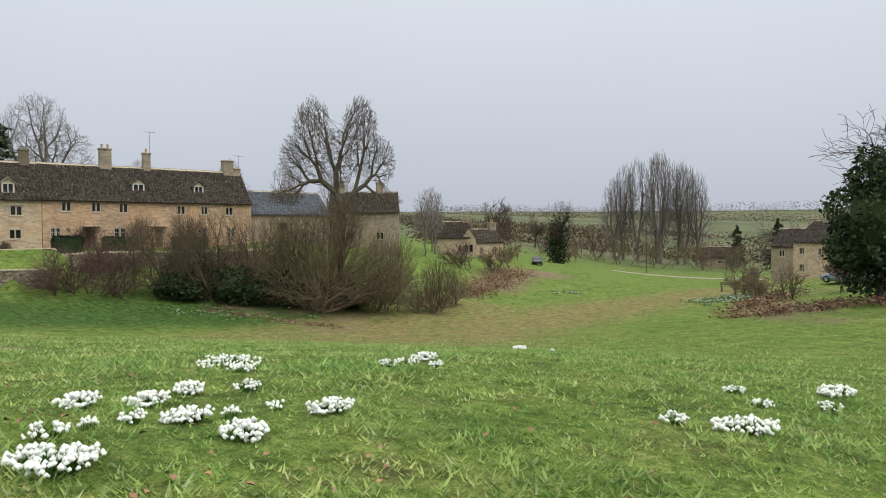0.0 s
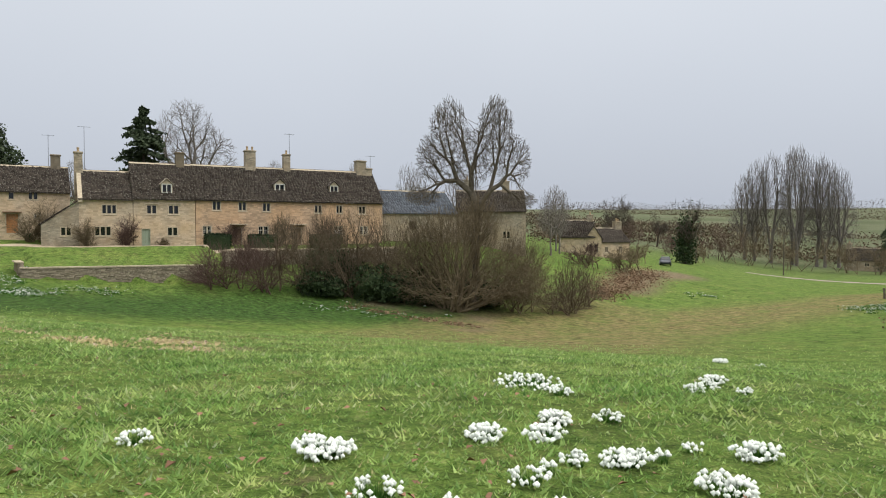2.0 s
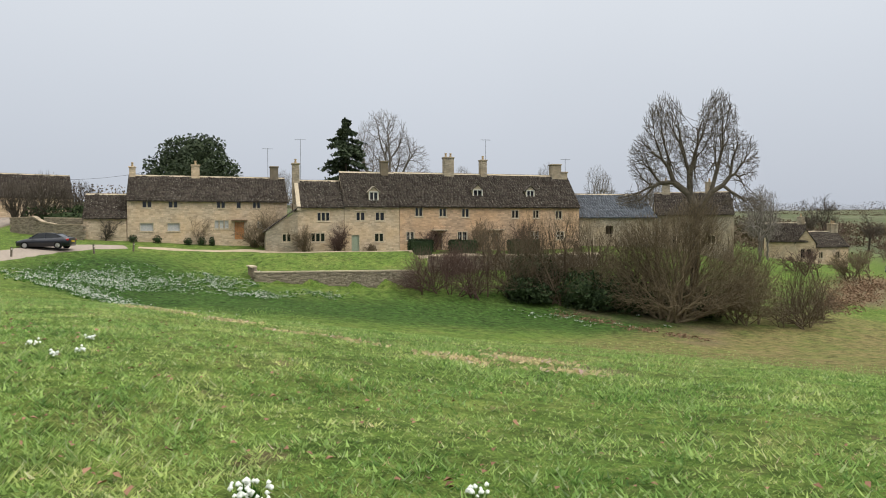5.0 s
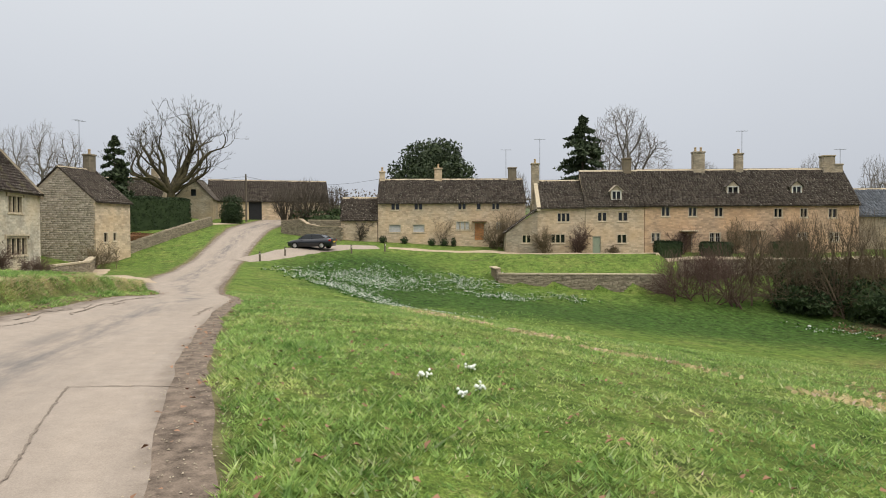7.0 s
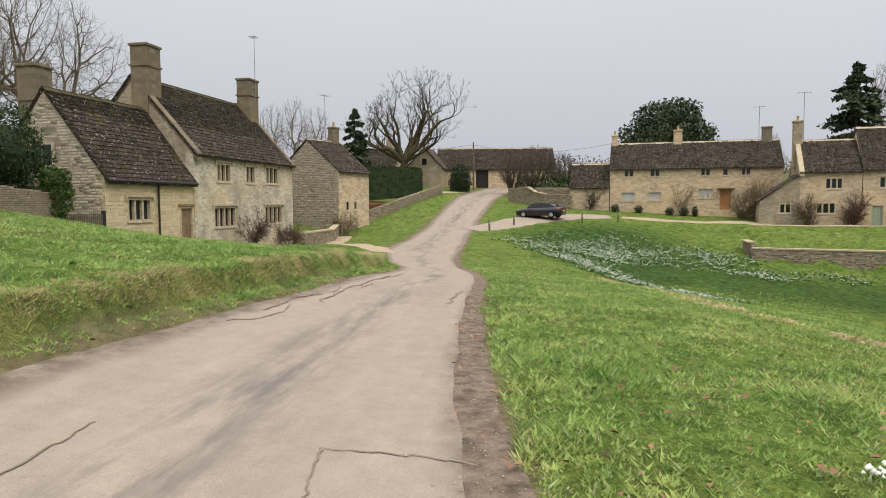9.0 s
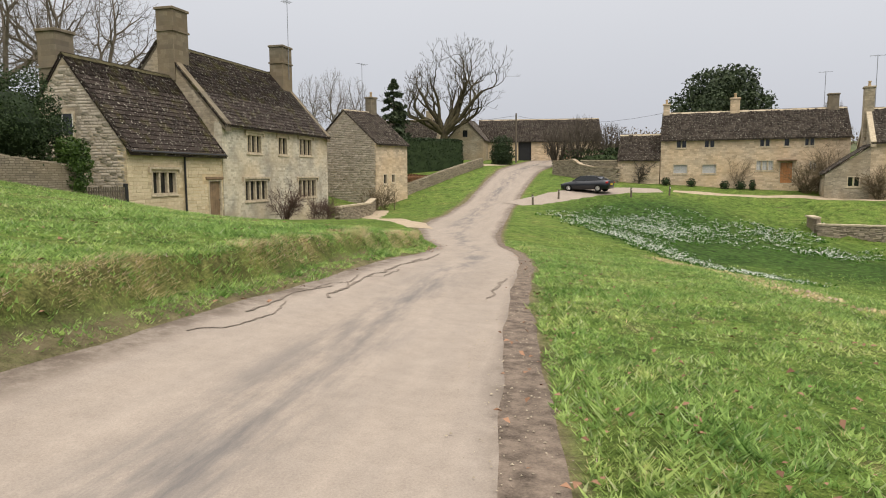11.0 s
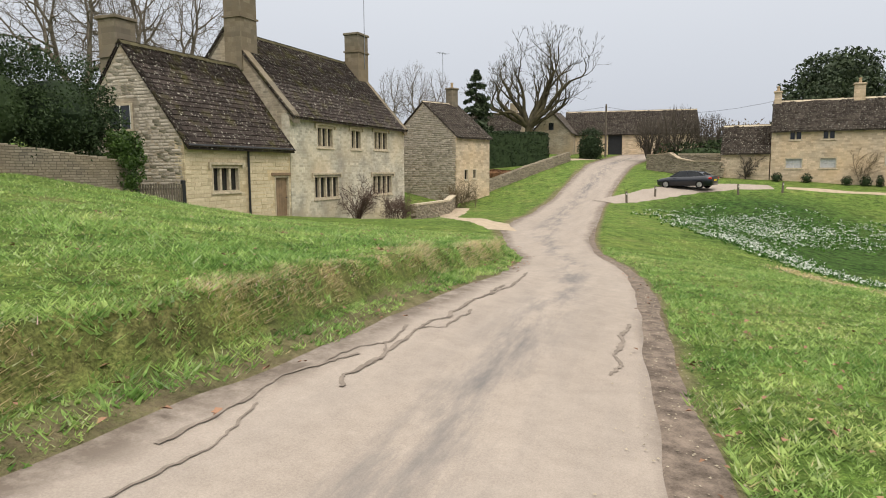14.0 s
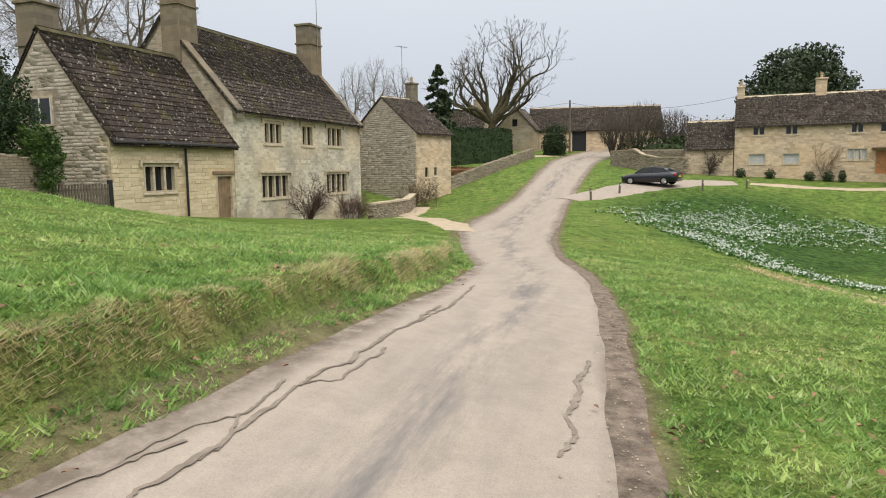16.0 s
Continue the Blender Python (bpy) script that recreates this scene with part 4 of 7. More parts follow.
M_BARK = bark_material("grey_brown_bark", (0.050, 0.042, 0.034), (0.125, 0.105, 0.082))
M_BARK_MOSS = bark_material("mossy_bark", (0.040, 0.034, 0.025), (0.105, 0.090, 0.050))
M_BARK_PALE = bark_material("pale_twiggy_bark", (0.125, 0.110, 0.095), (0.235, 0.210, 0.185))
M_BARK_ASH = bark_material("pale_ash_bark", (0.085, 0.072, 0.055), (0.19, 0.16, 0.125))
M_TWIG = bark_material("brown_willow_twigs", (0.090, 0.070, 0.046), (0.235, 0.185, 0.115))
M_TWIG_DIM = bark_material("dull_brown_twigs", (0.070, 0.054, 0.038), (0.170, 0.130, 0.085))
M_TWIG_RED = bark_material("purple_brown_twigs", (0.075, 0.048, 0.040), (0.155, 0.105, 0.085))
M_EVERGREEN = leaf_material("dark_evergreen_leaves", (0.011, 0.022, 0.009), (0.046, 0.072, 0.026), 0.75)
M_CONIFER = leaf_material("conifer_needles", (0.018, 0.031, 0.017), (0.065, 0.085, 0.042), 0.7)
M_IVY = leaf_material("ivy_leaves", (0.018, 0.040, 0.008), (0.075, 0.125, 0.028), 0.45)
M_HEDGE = leaf_material("clipped_yew", (0.010, 0.020, 0.009), (0.038, 0.060, 0.022), 0.7)
M_BEECH = leaf_material("brown_beech_leaves", (0.070, 0.035, 0.018), (0.185, 0.095, 0.045), 0.8)
M_BRACKEN = leaf_material("dead_bracken", (0.110, 0.065, 0.040), (0.300, 0.200, 0.125), 0.9)
M_BLADE = leaf_material("grass_blades", (0.098, 0.215, 0.040), (0.405, 0.565, 0.160), 0.6, True)
M_BLADE_DRY = leaf_material("dead_grass_blades", (0.36, 0.295, 0.145), (0.70, 0.60, 0.33), 0.8, True, 0.3)
M_SNOWLEAF = leaf_material("snowdrop_leaves", (0.030, 0.100, 0.012), (0.090, 0.210, 0.030), 0.5, True)
M_PETAL = plain("white_petals", (0.68, 0.71, 0.65), 0.55, vary=0.06, bump=0)
M_DEADLEAF = leaf_material("fallen_leaves", (0.100, 0.050, 0.028), (0.330, 0.185, 0.115), 0.8)


# ---- plants: growing ----
def unit(v):
    return v / (np.linalg.norm(v) + 1e-9)


def grow(rng, segs, p, d, length, r, level, g):
    """Adds the pieces of one branch and of the branches on it. g: per level (pieces, wander, lift, kids, angle, ratio, from)."""
    n, wander, lift, kids, angle, ratio, start = g[level]
    for i in range(n):
        d = unit(d + wander * rng.normal(size=3) + (0, 0, lift))
        q = p + d * (length / n) * rng.uniform(0.85, 1.15)
        r1 = max(r * (1 - 0.62 / n), 0.006)
        segs.append((p, q, r, r1, level))
        p, r = q, r1
        if level + 1 < len(g) and (i + 1) / n >= start:
            for _ in range(kids):
                side = unit(np.cross(d, rng.normal(size=3)))
                a = radians(angle) * rng.uniform(0.6, 1.3)
                grow(rng, segs, p, unit(d * math.cos(a) + side * math.sin(a)), length * ratio * rng.uniform(0.65, 1.15), r * 0.62, level + 1, g)


def tubes(segs, thin):
    V, F, base = [], [], 0
    for thick in (True, False):
        some = [s for s in segs if (s[2] > 0.05) == thick]
        if not some:
            continue
        k = 6 if thick else 3
        A, B = np.array([s[0] for s in some]), np.array([s[1] for s in some])
        R0, R1 = np.maximum([s[2] for s in some], thin), np.maximum([s[3] for s in some], thin * 0.7)
        D = B - A
        D /= np.linalg.norm(D, axis=1, keepdims=True) + 1e-9
        U = np.cross(D, np.where(np.abs(D[:, 2:]) > 0.9, [[1.0, 0, 0]], [[0, 0, 1.0]]))
        U /= np.linalg.norm(U, axis=1, keepdims=True) + 1e-9
        W = np.cross(D, U)
        ang = np.arange(k) * math.tau / k
        ring = np.cos(ang)[None, :, None] * U[:, None] + np.sin(ang)[None, :, None] * W[:, None]
        lo, hi = A[:, None] + ring * R0[:, None, None], B[:, None] + D[:, None] * (0.15 * R0[:, None, None]) + ring * R1[:, None, None]
        V.append(np.concatenate([lo, hi], 1).reshape(-1, 3))
        j = np.arange(k)
        q = np.stack([j, (j + 1) % k, (j + 1) % k + k, j + k], -1)
        F.append((base + np.arange(len(some))[:, None, None] * 2 * k + q[None]).reshape(-1, 4))
        base += len(some) * 2 * k
    return np.concatenate(V), np.concatenate(F)


def leaves(rng, centres, size, flat=0.0):
    """Small bent diamonds, turned at random, about the centres."""
    n = len(centres)
    a = rng.normal(size=(n, 3))
    a[:, 2] *= 1 - flat
    a /= np.linalg.norm(a, axis=1, keepdims=True)
    b = np.cross(a, rng.normal(size=(n, 3)))
    b /= np.linalg.norm(b, axis=1, keepdims=True)
    s = size * rng.uniform(0.6, 1.4, (n, 1))
    P = np.stack([centres - a * s, centres - b * s * 0.5, centres + a * s, centres + b * s * 0.5], 1)
    return P.reshape(-1, 3), np.arange(4 * n).reshape(-1, 4)


def branch(rng, segs, p, goals, r0, reach, level=0):
    """Divides the goals into halves again and again; a limb runs part of the way to the middle of each half."""
    n = len(goals)
    if n == 1:
        segs.append((p, goals[0], r0 * 1.2, r0 * 0.5, level))
        return
    away = goals - p
    away = away / (np.linalg.norm(away, axis=1, keepdims=True) + 1e-6)
    spread = away - away.mean(0)
    axis = np.linalg.eigh(spread.T @ spread + 1e-6 * np.eye(3))[1][:, 2]
    key = spread @ axis
    order = np.argsort(key + rng.normal(size=n) * 0.15 * key.std())
    cut = int(np.clip(n * rng.uniform(0.34, 0.66), 1, n - 1))
    for some in (order[:cut], order[cut:]):
        g = goals[some]
        if len(g) == 1:
            branch(rng, segs, p, g, r0, reach, level + 1)
            continue
        c = g.mean(0)
        step = reach * rng.uniform(0.75, 1.25)
        q = p + step * (c - p) + rng.normal(size=3) * 0.07 * step * np.linalg.norm(c - p)
        r = r0 * len(g) ** 0.47
        segs.append((p, q, r * 1.08, r * 0.94, level))
        branch(rng, segs, q, g, r0, reach, level + 1)


def filled(name, x, y, z, label, category, lobes, count, seed, mat, twig=0.012, thin=0.012, fork=(0, 0, 2.0), root=0.4, reach=0.36, group="", turn=0.0, stems=1, spread=0.0, shell_share=0.6):
    """A bare tree or shrub whose limbs divide until their twigs fill the lobes (x, y, z, rx, ry, rz) of its crown."""
    rng = np.random.RandomState(seed)
    ob = thing(name, pose(x, y, z, 0, 0, turn), label, category, group)
    vol = np.array([b[3] * b[4] + b[4] * b[5] + b[3] * b[5] for b in lobes])
    goals = []
    for b, share in zip(lobes, vol / vol.sum()):
        n = max(2, int(count * share))
        d = rng.normal(size=(n, 3))
        d /= np.linalg.norm(d, axis=1, keepdims=True)
        rr = np.where(rng.uniform(size=n) < shell_share, rng.uniform(0.82, 1.04, n), rng.uniform(size=n) ** 0.4)
        goals.append(np.array(b[:3]) + d * rr[:, None] * np.array(b[3:]))
    goals = np.concatenate(goals)
    goals = goals[goals[:, 2] > 0.1]
    fork = np.array(fork, float)
    if stems == 1:
        trunk, p, n = [], np.array([0, 0, -0.4]), 5
        for k in range(n):
            q = p + (fork - p) / (n - k) + rng.normal(size=3) * (0.05, 0.05, 0) * (k < n - 1)
            trunk.append((p, q, root * (1.25 if k == 0 else 1 - 0.05 * k), root * (0.95 - 0.05 * k), 0))
            p = q
        raw("trunk", *tubes(trunk, 0.02), mat, ob, smooth=True)
        segs = []
        branch(rng, segs, p, goals, twig, reach)
        raw("crown", *tubes(segs, thin), mat, ob, smooth=True)
        return ob
    side = np.arctan2(goals[:, 1], goals[:, 0]) + rng.normal(size=len(goals)) * 0.4
    which = (np.argsort(np.argsort(side)) * stems) // len(goals)
    for k in range(stems):
        segs = []
        foot = rng.normal(size=3) * (spread, spread, 0) - (0, 0, 0.3)
        branch(rng, segs, foot, goals[which == k], twig, reach)
        raw("stem", *tubes(segs, thin), mat, ob, smooth=True)
    return ob


def plant(name, x, y, label, category, seed, g, length, radius, mat, stems=1, fan=0.0, lean=(0, 0, 1), thin=0.012, turn=0.0, sink=0.15, crown_mat=None, group="", trunk_levels=1, base_spread=0.0):
    """A leafless tree or shrub: its trunk and limbs, and its crown of branches and twigs."""
    rng = np.random.RandomState(seed)
    ob = thing(name, pose(x, y, ground(x, y) - sink, 0, 0, turn), label, category, group)
    for k in range(stems):
        segs = []
        a = rng.uniform(0, math.tau) if stems > 1 else 0
        f = fan * math.sqrt(rng.uniform(0.02, 1))
        d = unit(np.array([math.cos(a) * f + lean[0], math.sin(a) * f + lean[1], lean[2]]))
        o = base_spread * rng.normal(size=3) * (1, 1, 0)
        grow(rng, segs, o, d, length * rng.uniform(0.8, 1.1), radius * rng.uniform(0.8, 1.1), 0, g)
        if stems > 1:
            raw("stem", *tubes(segs, thin), mat, ob, smooth=True)
    if stems > 1:
        return ob
    big = [s for s in segs if s[4] < trunk_levels]
    rest = [s for s in segs if s[4] >= trunk_levels]
    raw("trunk", *tubes(big, thin), mat, ob, smooth=True)
    if rest:
        raw("crown", *tubes(rest, thin), crown_mat or mat, ob, smooth=True)
    return ob


def foliage(name, x, y, z, label, category, blobs, count, size, mat, seed, trunk=0.0, core=True, group="", bare=None):
    """An evergreen: many leaves in uneven clumps over a dark woody heart. blobs: (x, y, z, rx, ry, rz) from its foot."""
    rng = np.random.RandomState(seed)
    ob = thing(name, pose(x, y, z), label, category, group)
    pts = []
    vol = np.array([b[3] * b[4] + b[4] * b[5] + b[3] * b[5] for b in blobs])
    for b, share in zip(blobs, vol / vol.sum()):
        n = int(count * share)
        d = rng.normal(size=(n, 3))
        d /= np.linalg.norm(d, axis=1, keepdims=True)
        bumps = 1 + 0.16 * np.sin(d[:, 0] * 7 + b[0] * 3) * np.sin(d[:, 1] * 6 + b[1]) + 0.12 * np.sin(d[:, 2] * 9 + b[2])
        rr = (0.72 + 0.34 * rng.uniform(size=n) ** 0.6) * bumps
        pts.append(np.array(b[:3]) + d * rr[:, None] * np.array(b[3:]))
    pts = np.concatenate(pts)
    pts = pts[pts[:, 2] > -0.1]
    raw("foliage", *leaves(rng, pts, size), mat, ob)
    if core:
        bm = bmesh.new()
        for b in blobs:
            made = bmesh.ops.create_icosphere(bm, subdivisions=2, radius=1.0)["verts"]
            for v in made:
                k = 0.64 + 0.10 * noise.noise(v.co * 2 + Vector(b[:3]))
                v.co = Vector((v.co.x * b[3] * k + b[0], v.co.y * b[4] * k + b[1], max(v.co.z * b[5] * k + b[2], -0.2)))
        part("inner_mass", bm, mat, ob)
    if trunk:
        bm = bmesh.new()
        rod(bm, (0, 0, -0.3), (0, 0, trunk), 0.25, 0.12, 8)
        part("trunk", bm, M_BARK, ob)
    return ob


def hedge(name, m, L, W, H, label, mat, seed, count, size=0.05, round_top=0.15):
    """A clipped hedge: a solid heart with leaves all over its faces."""
    rng = np.random.RandomState(seed)
    ob = thing(name, m, label, "hedge")
    bm = bmesh.new()
    box(bm, 0.05, L - 0.05, 0.05, W - 0.05, -0.6, H - 0.06, 0.12)
    part("inner_mass", bm, mat, ob)
    u = rng.uniform(size=(count, 3)) * (L, W, H)
    face = rng.randint(0, 5, count)
    face = np.where(rng.uniform(size=count) < 0.35, 4, face)
    for k, (axis, v) in enumerate(((0, 0), (0, L), (1, 0), (1, W), (2, H))):
        u[face == k, axis] = v + rng.normal(size=(face == k).sum()) * 0.05
    u[:, 2] -= round_top * (np.abs(u[:, 1] / W - 0.5) * 2) ** 4 * (u[:, 2] > H * 0.7)
    u[:, 2] += 0.05 * np.sin(u[:, 0] * 1.7)
    raw("foliage", *leaves(rng, u, size), mat, ob)
    return ob


# level by level: pieces, wander, lift, kids, angle, ratio, from
G_FAR = [(5, 0.10, 0.05, 2, 42, 0.62, 0.35), (5, 0.16, 0.10, 2, 40, 0.60, 0.3), (4, 0.20, 0.06, 2, 38, 0.58, 0.25), (3, 0.24, 0.04, 1, 36, 0.6, 0.6), (2, 0.28, 0.02, 0, 0, 0, 1)]
G_SHRUB = [(5, 0.12, 0.02, 1, 30, 0.55, 0.2), (4, 0.18, 0.03, 2, 34, 0.6, 0.2), (3, 0.22, 0.02, 1, 36, 0.6, 0.6), (2, 0.25, 0.0, 0, 0, 0, 1)]
G_GNARL = [(5, 0.20, 0.10, 1, 38, 0.55, 0.4), (5, 0.26, 0.16, 1, 40, 0.62, 0.3), (4, 0.30, 0.18, 2, 36, 0.5, 0.4), (3, 0.2, 0.12, 3, 26, 0.5, 0.7), (3, 0.12, 0.1, 0, 0, 0, 1)]


filled("ash_tree", -39.4, 46.9, ground(-39.4, 46.9), "tall bare ash tree with a double rounded crown", "tree",
       [(-1.7, -1.6, 15.4, 1.9, 1.9, 4.0), (1.4, 1.3, 15.5, 1.8, 1.8, 4.0), (-3.0, -2.7, 13.6, 1.4, 1.4, 2.4), (2.9, 2.6, 13.4, 1.3, 1.3, 2.4), (-0.1, -0.1, 13.6, 1.5, 1.5, 3.2), (-3.4, -3.2, 10.2, 1.8, 1.8, 0.9), (2.8, 2.8, 9.8, 1.8, 1.8, 0.9)],
       6500, 7, M_BARK_ASH, twig=0.0072, thin=0.016, fork=(0.15, 0.2, 9.2), root=0.34, reach=0.34, shell_share=0.25)

# the thicket on the bank below the terrace
RED_LABEL, BROWN_LABEL, WILLOW_LABEL = "purple-brown leafless thicket shrub", "tangled brown leafless shrub on the bank", "spreading brown willow with arching pale stems"
for k, (x, y, h, w, mat, lbl) in enumerate([
    (-53.2, 28.6, 4.2, 2.4, M_TWIG_RED, RED_LABEL), (-51.4, 32.0, 5.2, 2.6, M_TWIG_RED, RED_LABEL), (-50.3, 35.8, 6.2, 2.7, M_TWIG_DIM, BROWN_LABEL), (-48.2, 38.6, 8.2, 2.8, M_TWIG_DIM, BROWN_LABEL),
    (-46.2, 41.6, 6.2, 2.8, M_TWIG_DIM, BROWN_LABEL), (-43.6, 44.6, 6.8, 2.8, M_TWIG_RED, RED_LABEL), (-37.2, 50.6, 6.6, 3.0, M_TWIG, WILLOW_LABEL), (-34.6, 54.2, 4.4, 2.4, M_TWIG_DIM, BROWN_LABEL),
    (-44.5, 50.0, 8.0, 3.0, M_TWIG_DIM, BROWN_LABEL), (-41.0, 55.0, 7.4, 3.2, M_TWIG_DIM, BROWN_LABEL), (-54.0, 41.0, 6.0, 2.6, M_TWIG_DIM, BROWN_LABEL), (-52.0, 47.0, 6.8, 2.8, M_TWIG_DIM, BROWN_LABEL), (-37.0, 59.0, 4.8, 2.6, M_TWIG_DIM, BROWN_LABEL), (-56.3, 33.5, 3.2, 2.2, M_TWIG_RED, RED_LABEL)]):
    filled("willow_shrub", x, y, ground(x, y), lbl, "shrub", [(0, 0, h * 0.50, w, w, h * 0.50), (0, 0, h * 0.22, 1.35 * w, 1.35 * w, h * 0.22), (0.5 * w, -0.4 * w, h * 0.36, 0.8 * w, 0.8 * w, h * 0.38), (-0.5 * w, 0.3 * w, h * 0.62, 0.6 * w, 0.6 * w, h * 0.44)],
           1250, 100 + k, mat, twig=0.0075, thin=0.011, reach=0.30, group="thicket shrubs", turn=40 * k, stems=8, spread=0.9, shell_share=0.3)
for k, (x, y, h) in enumerate([(-50.6, 33.6, 7.0), (-47.6, 40.0, 8.4), (-45.0, 44.2, 8.0), (-55.0, 37.5, 5.6)]):
    filled("bare_sapling", x, y, ground(x, y), "slender bare sapling standing in the thicket", "tree", [(0, 0, h * 0.66, h * 0.24, h * 0.24, h * 0.34), (0.3, 0.4, h * 0.45, h * 0.26, h * 0.26, h * 0.2)], 520, 430 + k, M_TWIG_DIM, twig=0.009, thin=0.011, fork=(0, 0, h * 0.25), root=0.09, group="thicket saplings", turn=60 * k)
# the great willow before the ash: stems that arch outwards from one stool
filled("great_willow", -40.0, 45.6, ground(-40.0, 45.6), "great spreading willow with arching pale stems", "tree",
       [(-0.4, -0.2, 5.6, 4.2, 4.2, 4.2), (2.9, 2.6, 3.6, 3.0, 3.0, 3.6), (-3.2, -3.0, 3.4, 2.6, 2.6, 3.4), (1.4, 1.0, 8.6, 2.4, 2.4, 2.2), (-2.2, -2.2, 7.2, 2.2, 2.2, 1.8), (4.6, 4.2, 2.4, 2.2, 2.2, 2.4), (0, 0, 2.0, 5.4, 5.4, 1.9)],
       8500, 119, M_TWIG, twig=0.0085, thin=0.012, reach=0.34, stems=14, spread=0.9, shell_share=0.25)
for k, (x, y, rx, h) in enumerate([(-49.0, 36.5, 1.8, 1.7), (-45.8, 40.4, 2.2, 2.6), (-43.8, 43.2, 2.0, 2.4), (-41.0, 48.0, 2.2, 2.0), (-51.5, 39.5, 2.4, 2.6)]):
    foliage("laurel_bush", x, y, ground(x, y), "dark evergreen bush among bare thicket", "bush", [(0, 0, h * 0.5, rx, rx, h * 0.7), (rx * 0.7, 0.6, h * 0.35, rx * 0.7, rx * 0.7, h * 0.5)], 2600, 0.16, M_EVERGREEN, 300 + k, group="thicket evergreens")

# trees behind the houses
filled("bare_tree", -88.8, 41.0, ground(-88.8, 41.0), "round-crowned bare grey tree behind the terrace", "tree", [(0, 0, 11.6, 4.4, 4.4, 5.8), (-2.2, -1.8, 9.4, 3.9, 3.9, 4.2), (2.2, 2.0, 9.4, 3.9, 3.9, 4.2)], 3200, 21, M_BARK_PALE, twig=0.011, thin=0.018, fork=(0, 0, 4.0), root=0.32)
filled("bare_tree", -66.5, -48.5, ground(-66.5, -48.5), "large bare tree behind the farmhouse", "tree", [(0, 0, 14.5, 5.6, 5.6, 6.6), (-3.6, 3.0, 12.0, 4.6, 4.6, 5.0), (4.2, -3.0, 12.5, 5.0, 5.0, 5.2), (0, 0, 9.0, 7.2, 7.2, 3.2)], 4200, 22, M_BARK_ASH, twig=0.010, thin=0.010, fork=(0, 0, 5.0), root=0.55, reach=0.35, shell_share=0.4)
filled("bare_tree", -56.0, -47.5, ground(-56.0, -47.5), "large bare tree behind the farmhouse", "tree", [(0, 0, 12.5, 4.6, 4.6, 5.4), (3.0, -2.4, 10.5, 4.0, 4.0, 4.4), (-3.0, 2.0, 9.6, 4.0, 4.0, 3.6)], 3000, 23, M_BARK_ASH, twig=0.009, thin=0.010, fork=(0, 0, 4.5), root=0.45, reach=0.35, shell_share=0.4)
for k, (x, y, h) in enumerate([(-80, 73, 11.0), (-84, 78, 10.5), (-74, 80, 10.5), (-64, 90, 10.5), (-60, 86, 9.5), (-92, 56, 10), (-70, 74, 11.0), (-78, 62, 10.5), (-57, 80, 9.5), (-100, 30, 8), (-112, -38.5, 13), (-114, -43, 12), (-111, -34.5, 11.5)]):
    filled("birch_tree", x, y, ground(x, y), "pale twiggy bare tree behind houses", "tree", [(0, 0, h * 0.68, h * 0.20, h * 0.20, h * 0.34), (0.5, 0.6, h * 0.5, h * 0.27, h * 0.27, h * 0.24)], 900, 40 + k, M_BARK_PALE, twig=0.010, thin=0.014, fork=(0, 0, h * 0.28), root=0.16, turn=50 * k, group="bare trees behind the houses")


def conifer(x, y, z, h, r, seed, label, name="spruce_tree", mat=None, count=5200, leaf=0.17):
    """A tapering conifer: layered drooping boughs with gaps, ragged in outline."""
    rng = np.random.RandomState(seed)
    ob = thing(name, pose(x, y, z), label, "tree")
    bm = bmesh.new()
    rod(bm, (0, 0, -0.3), (0, 0, h * 0.97), h * 0.018 + 0.05, 0.02, 7)
    part("trunk", bm, M_BARK, ob)
    pts = []
    for k in range(int(h * 7)):
        f = rng.uniform(0.06, 1.0)
        a, reach = rng.uniform(0, math.tau), r * (1 - f) ** 0.62 * rng.uniform(0.55, 1.12) + 0.12
        n = max(4, int(count / (h * 7)))
        t = rng.uniform(0.02, 1, n) ** 0.7
        spread = 0.22 * reach
        pts.append(np.stack([math.cos(a) * reach * t, math.sin(a) * reach * t, np.full(n, f * h) - 0.28 * reach * t**1.5], -1) + rng.normal(size=(n, 3)) * (spread * 0.5, spread * 0.5, 0.10))
    raw("crown", *leaves(rng, np.concatenate(pts), leaf), mat or M_CONIFER, ob)
    return ob


conifer(-85.2, 34.0, 1.2, 15.0, 6.0, 61, "dark green spruce behind the terrace", count=16000, leaf=0.25)
conifer(-88.5, -22.8, 2.6, 10.2, 3.0, 62, "dark green fir behind the annexe", "fir_tree", leaf=0.26)
conifer(-41.0, 177.9, -8, 9.8, 2.6, 63, "dark conifer across the valley", "fir_tree")
conifer(-21.6, 131.2, -6, 8.5, 2.4, 64, "dark conifer across the valley", "fir_tree")
foliage("yew_tree", -108.5, 18.5, 4.0, "broad dome of dark evergreen yew", "tree", [(0, 0, 6.6, 6.0, 6.0, 4.6), (2.5, -2, 5.2, 4.0, 4.0, 3.4), (-2, 3, 5.4, 4.2, 4.0, 3.6), (0, -3.4, 4.6, 3.4, 3.2, 3.0), (0, 4.0, 4.4, 3.4, 3.2, 3.0), (0.5, 0.5, 9.2, 4.0, 4.2, 3.0)], 14000, 0.26, M_CONIFER, 71, trunk=5)


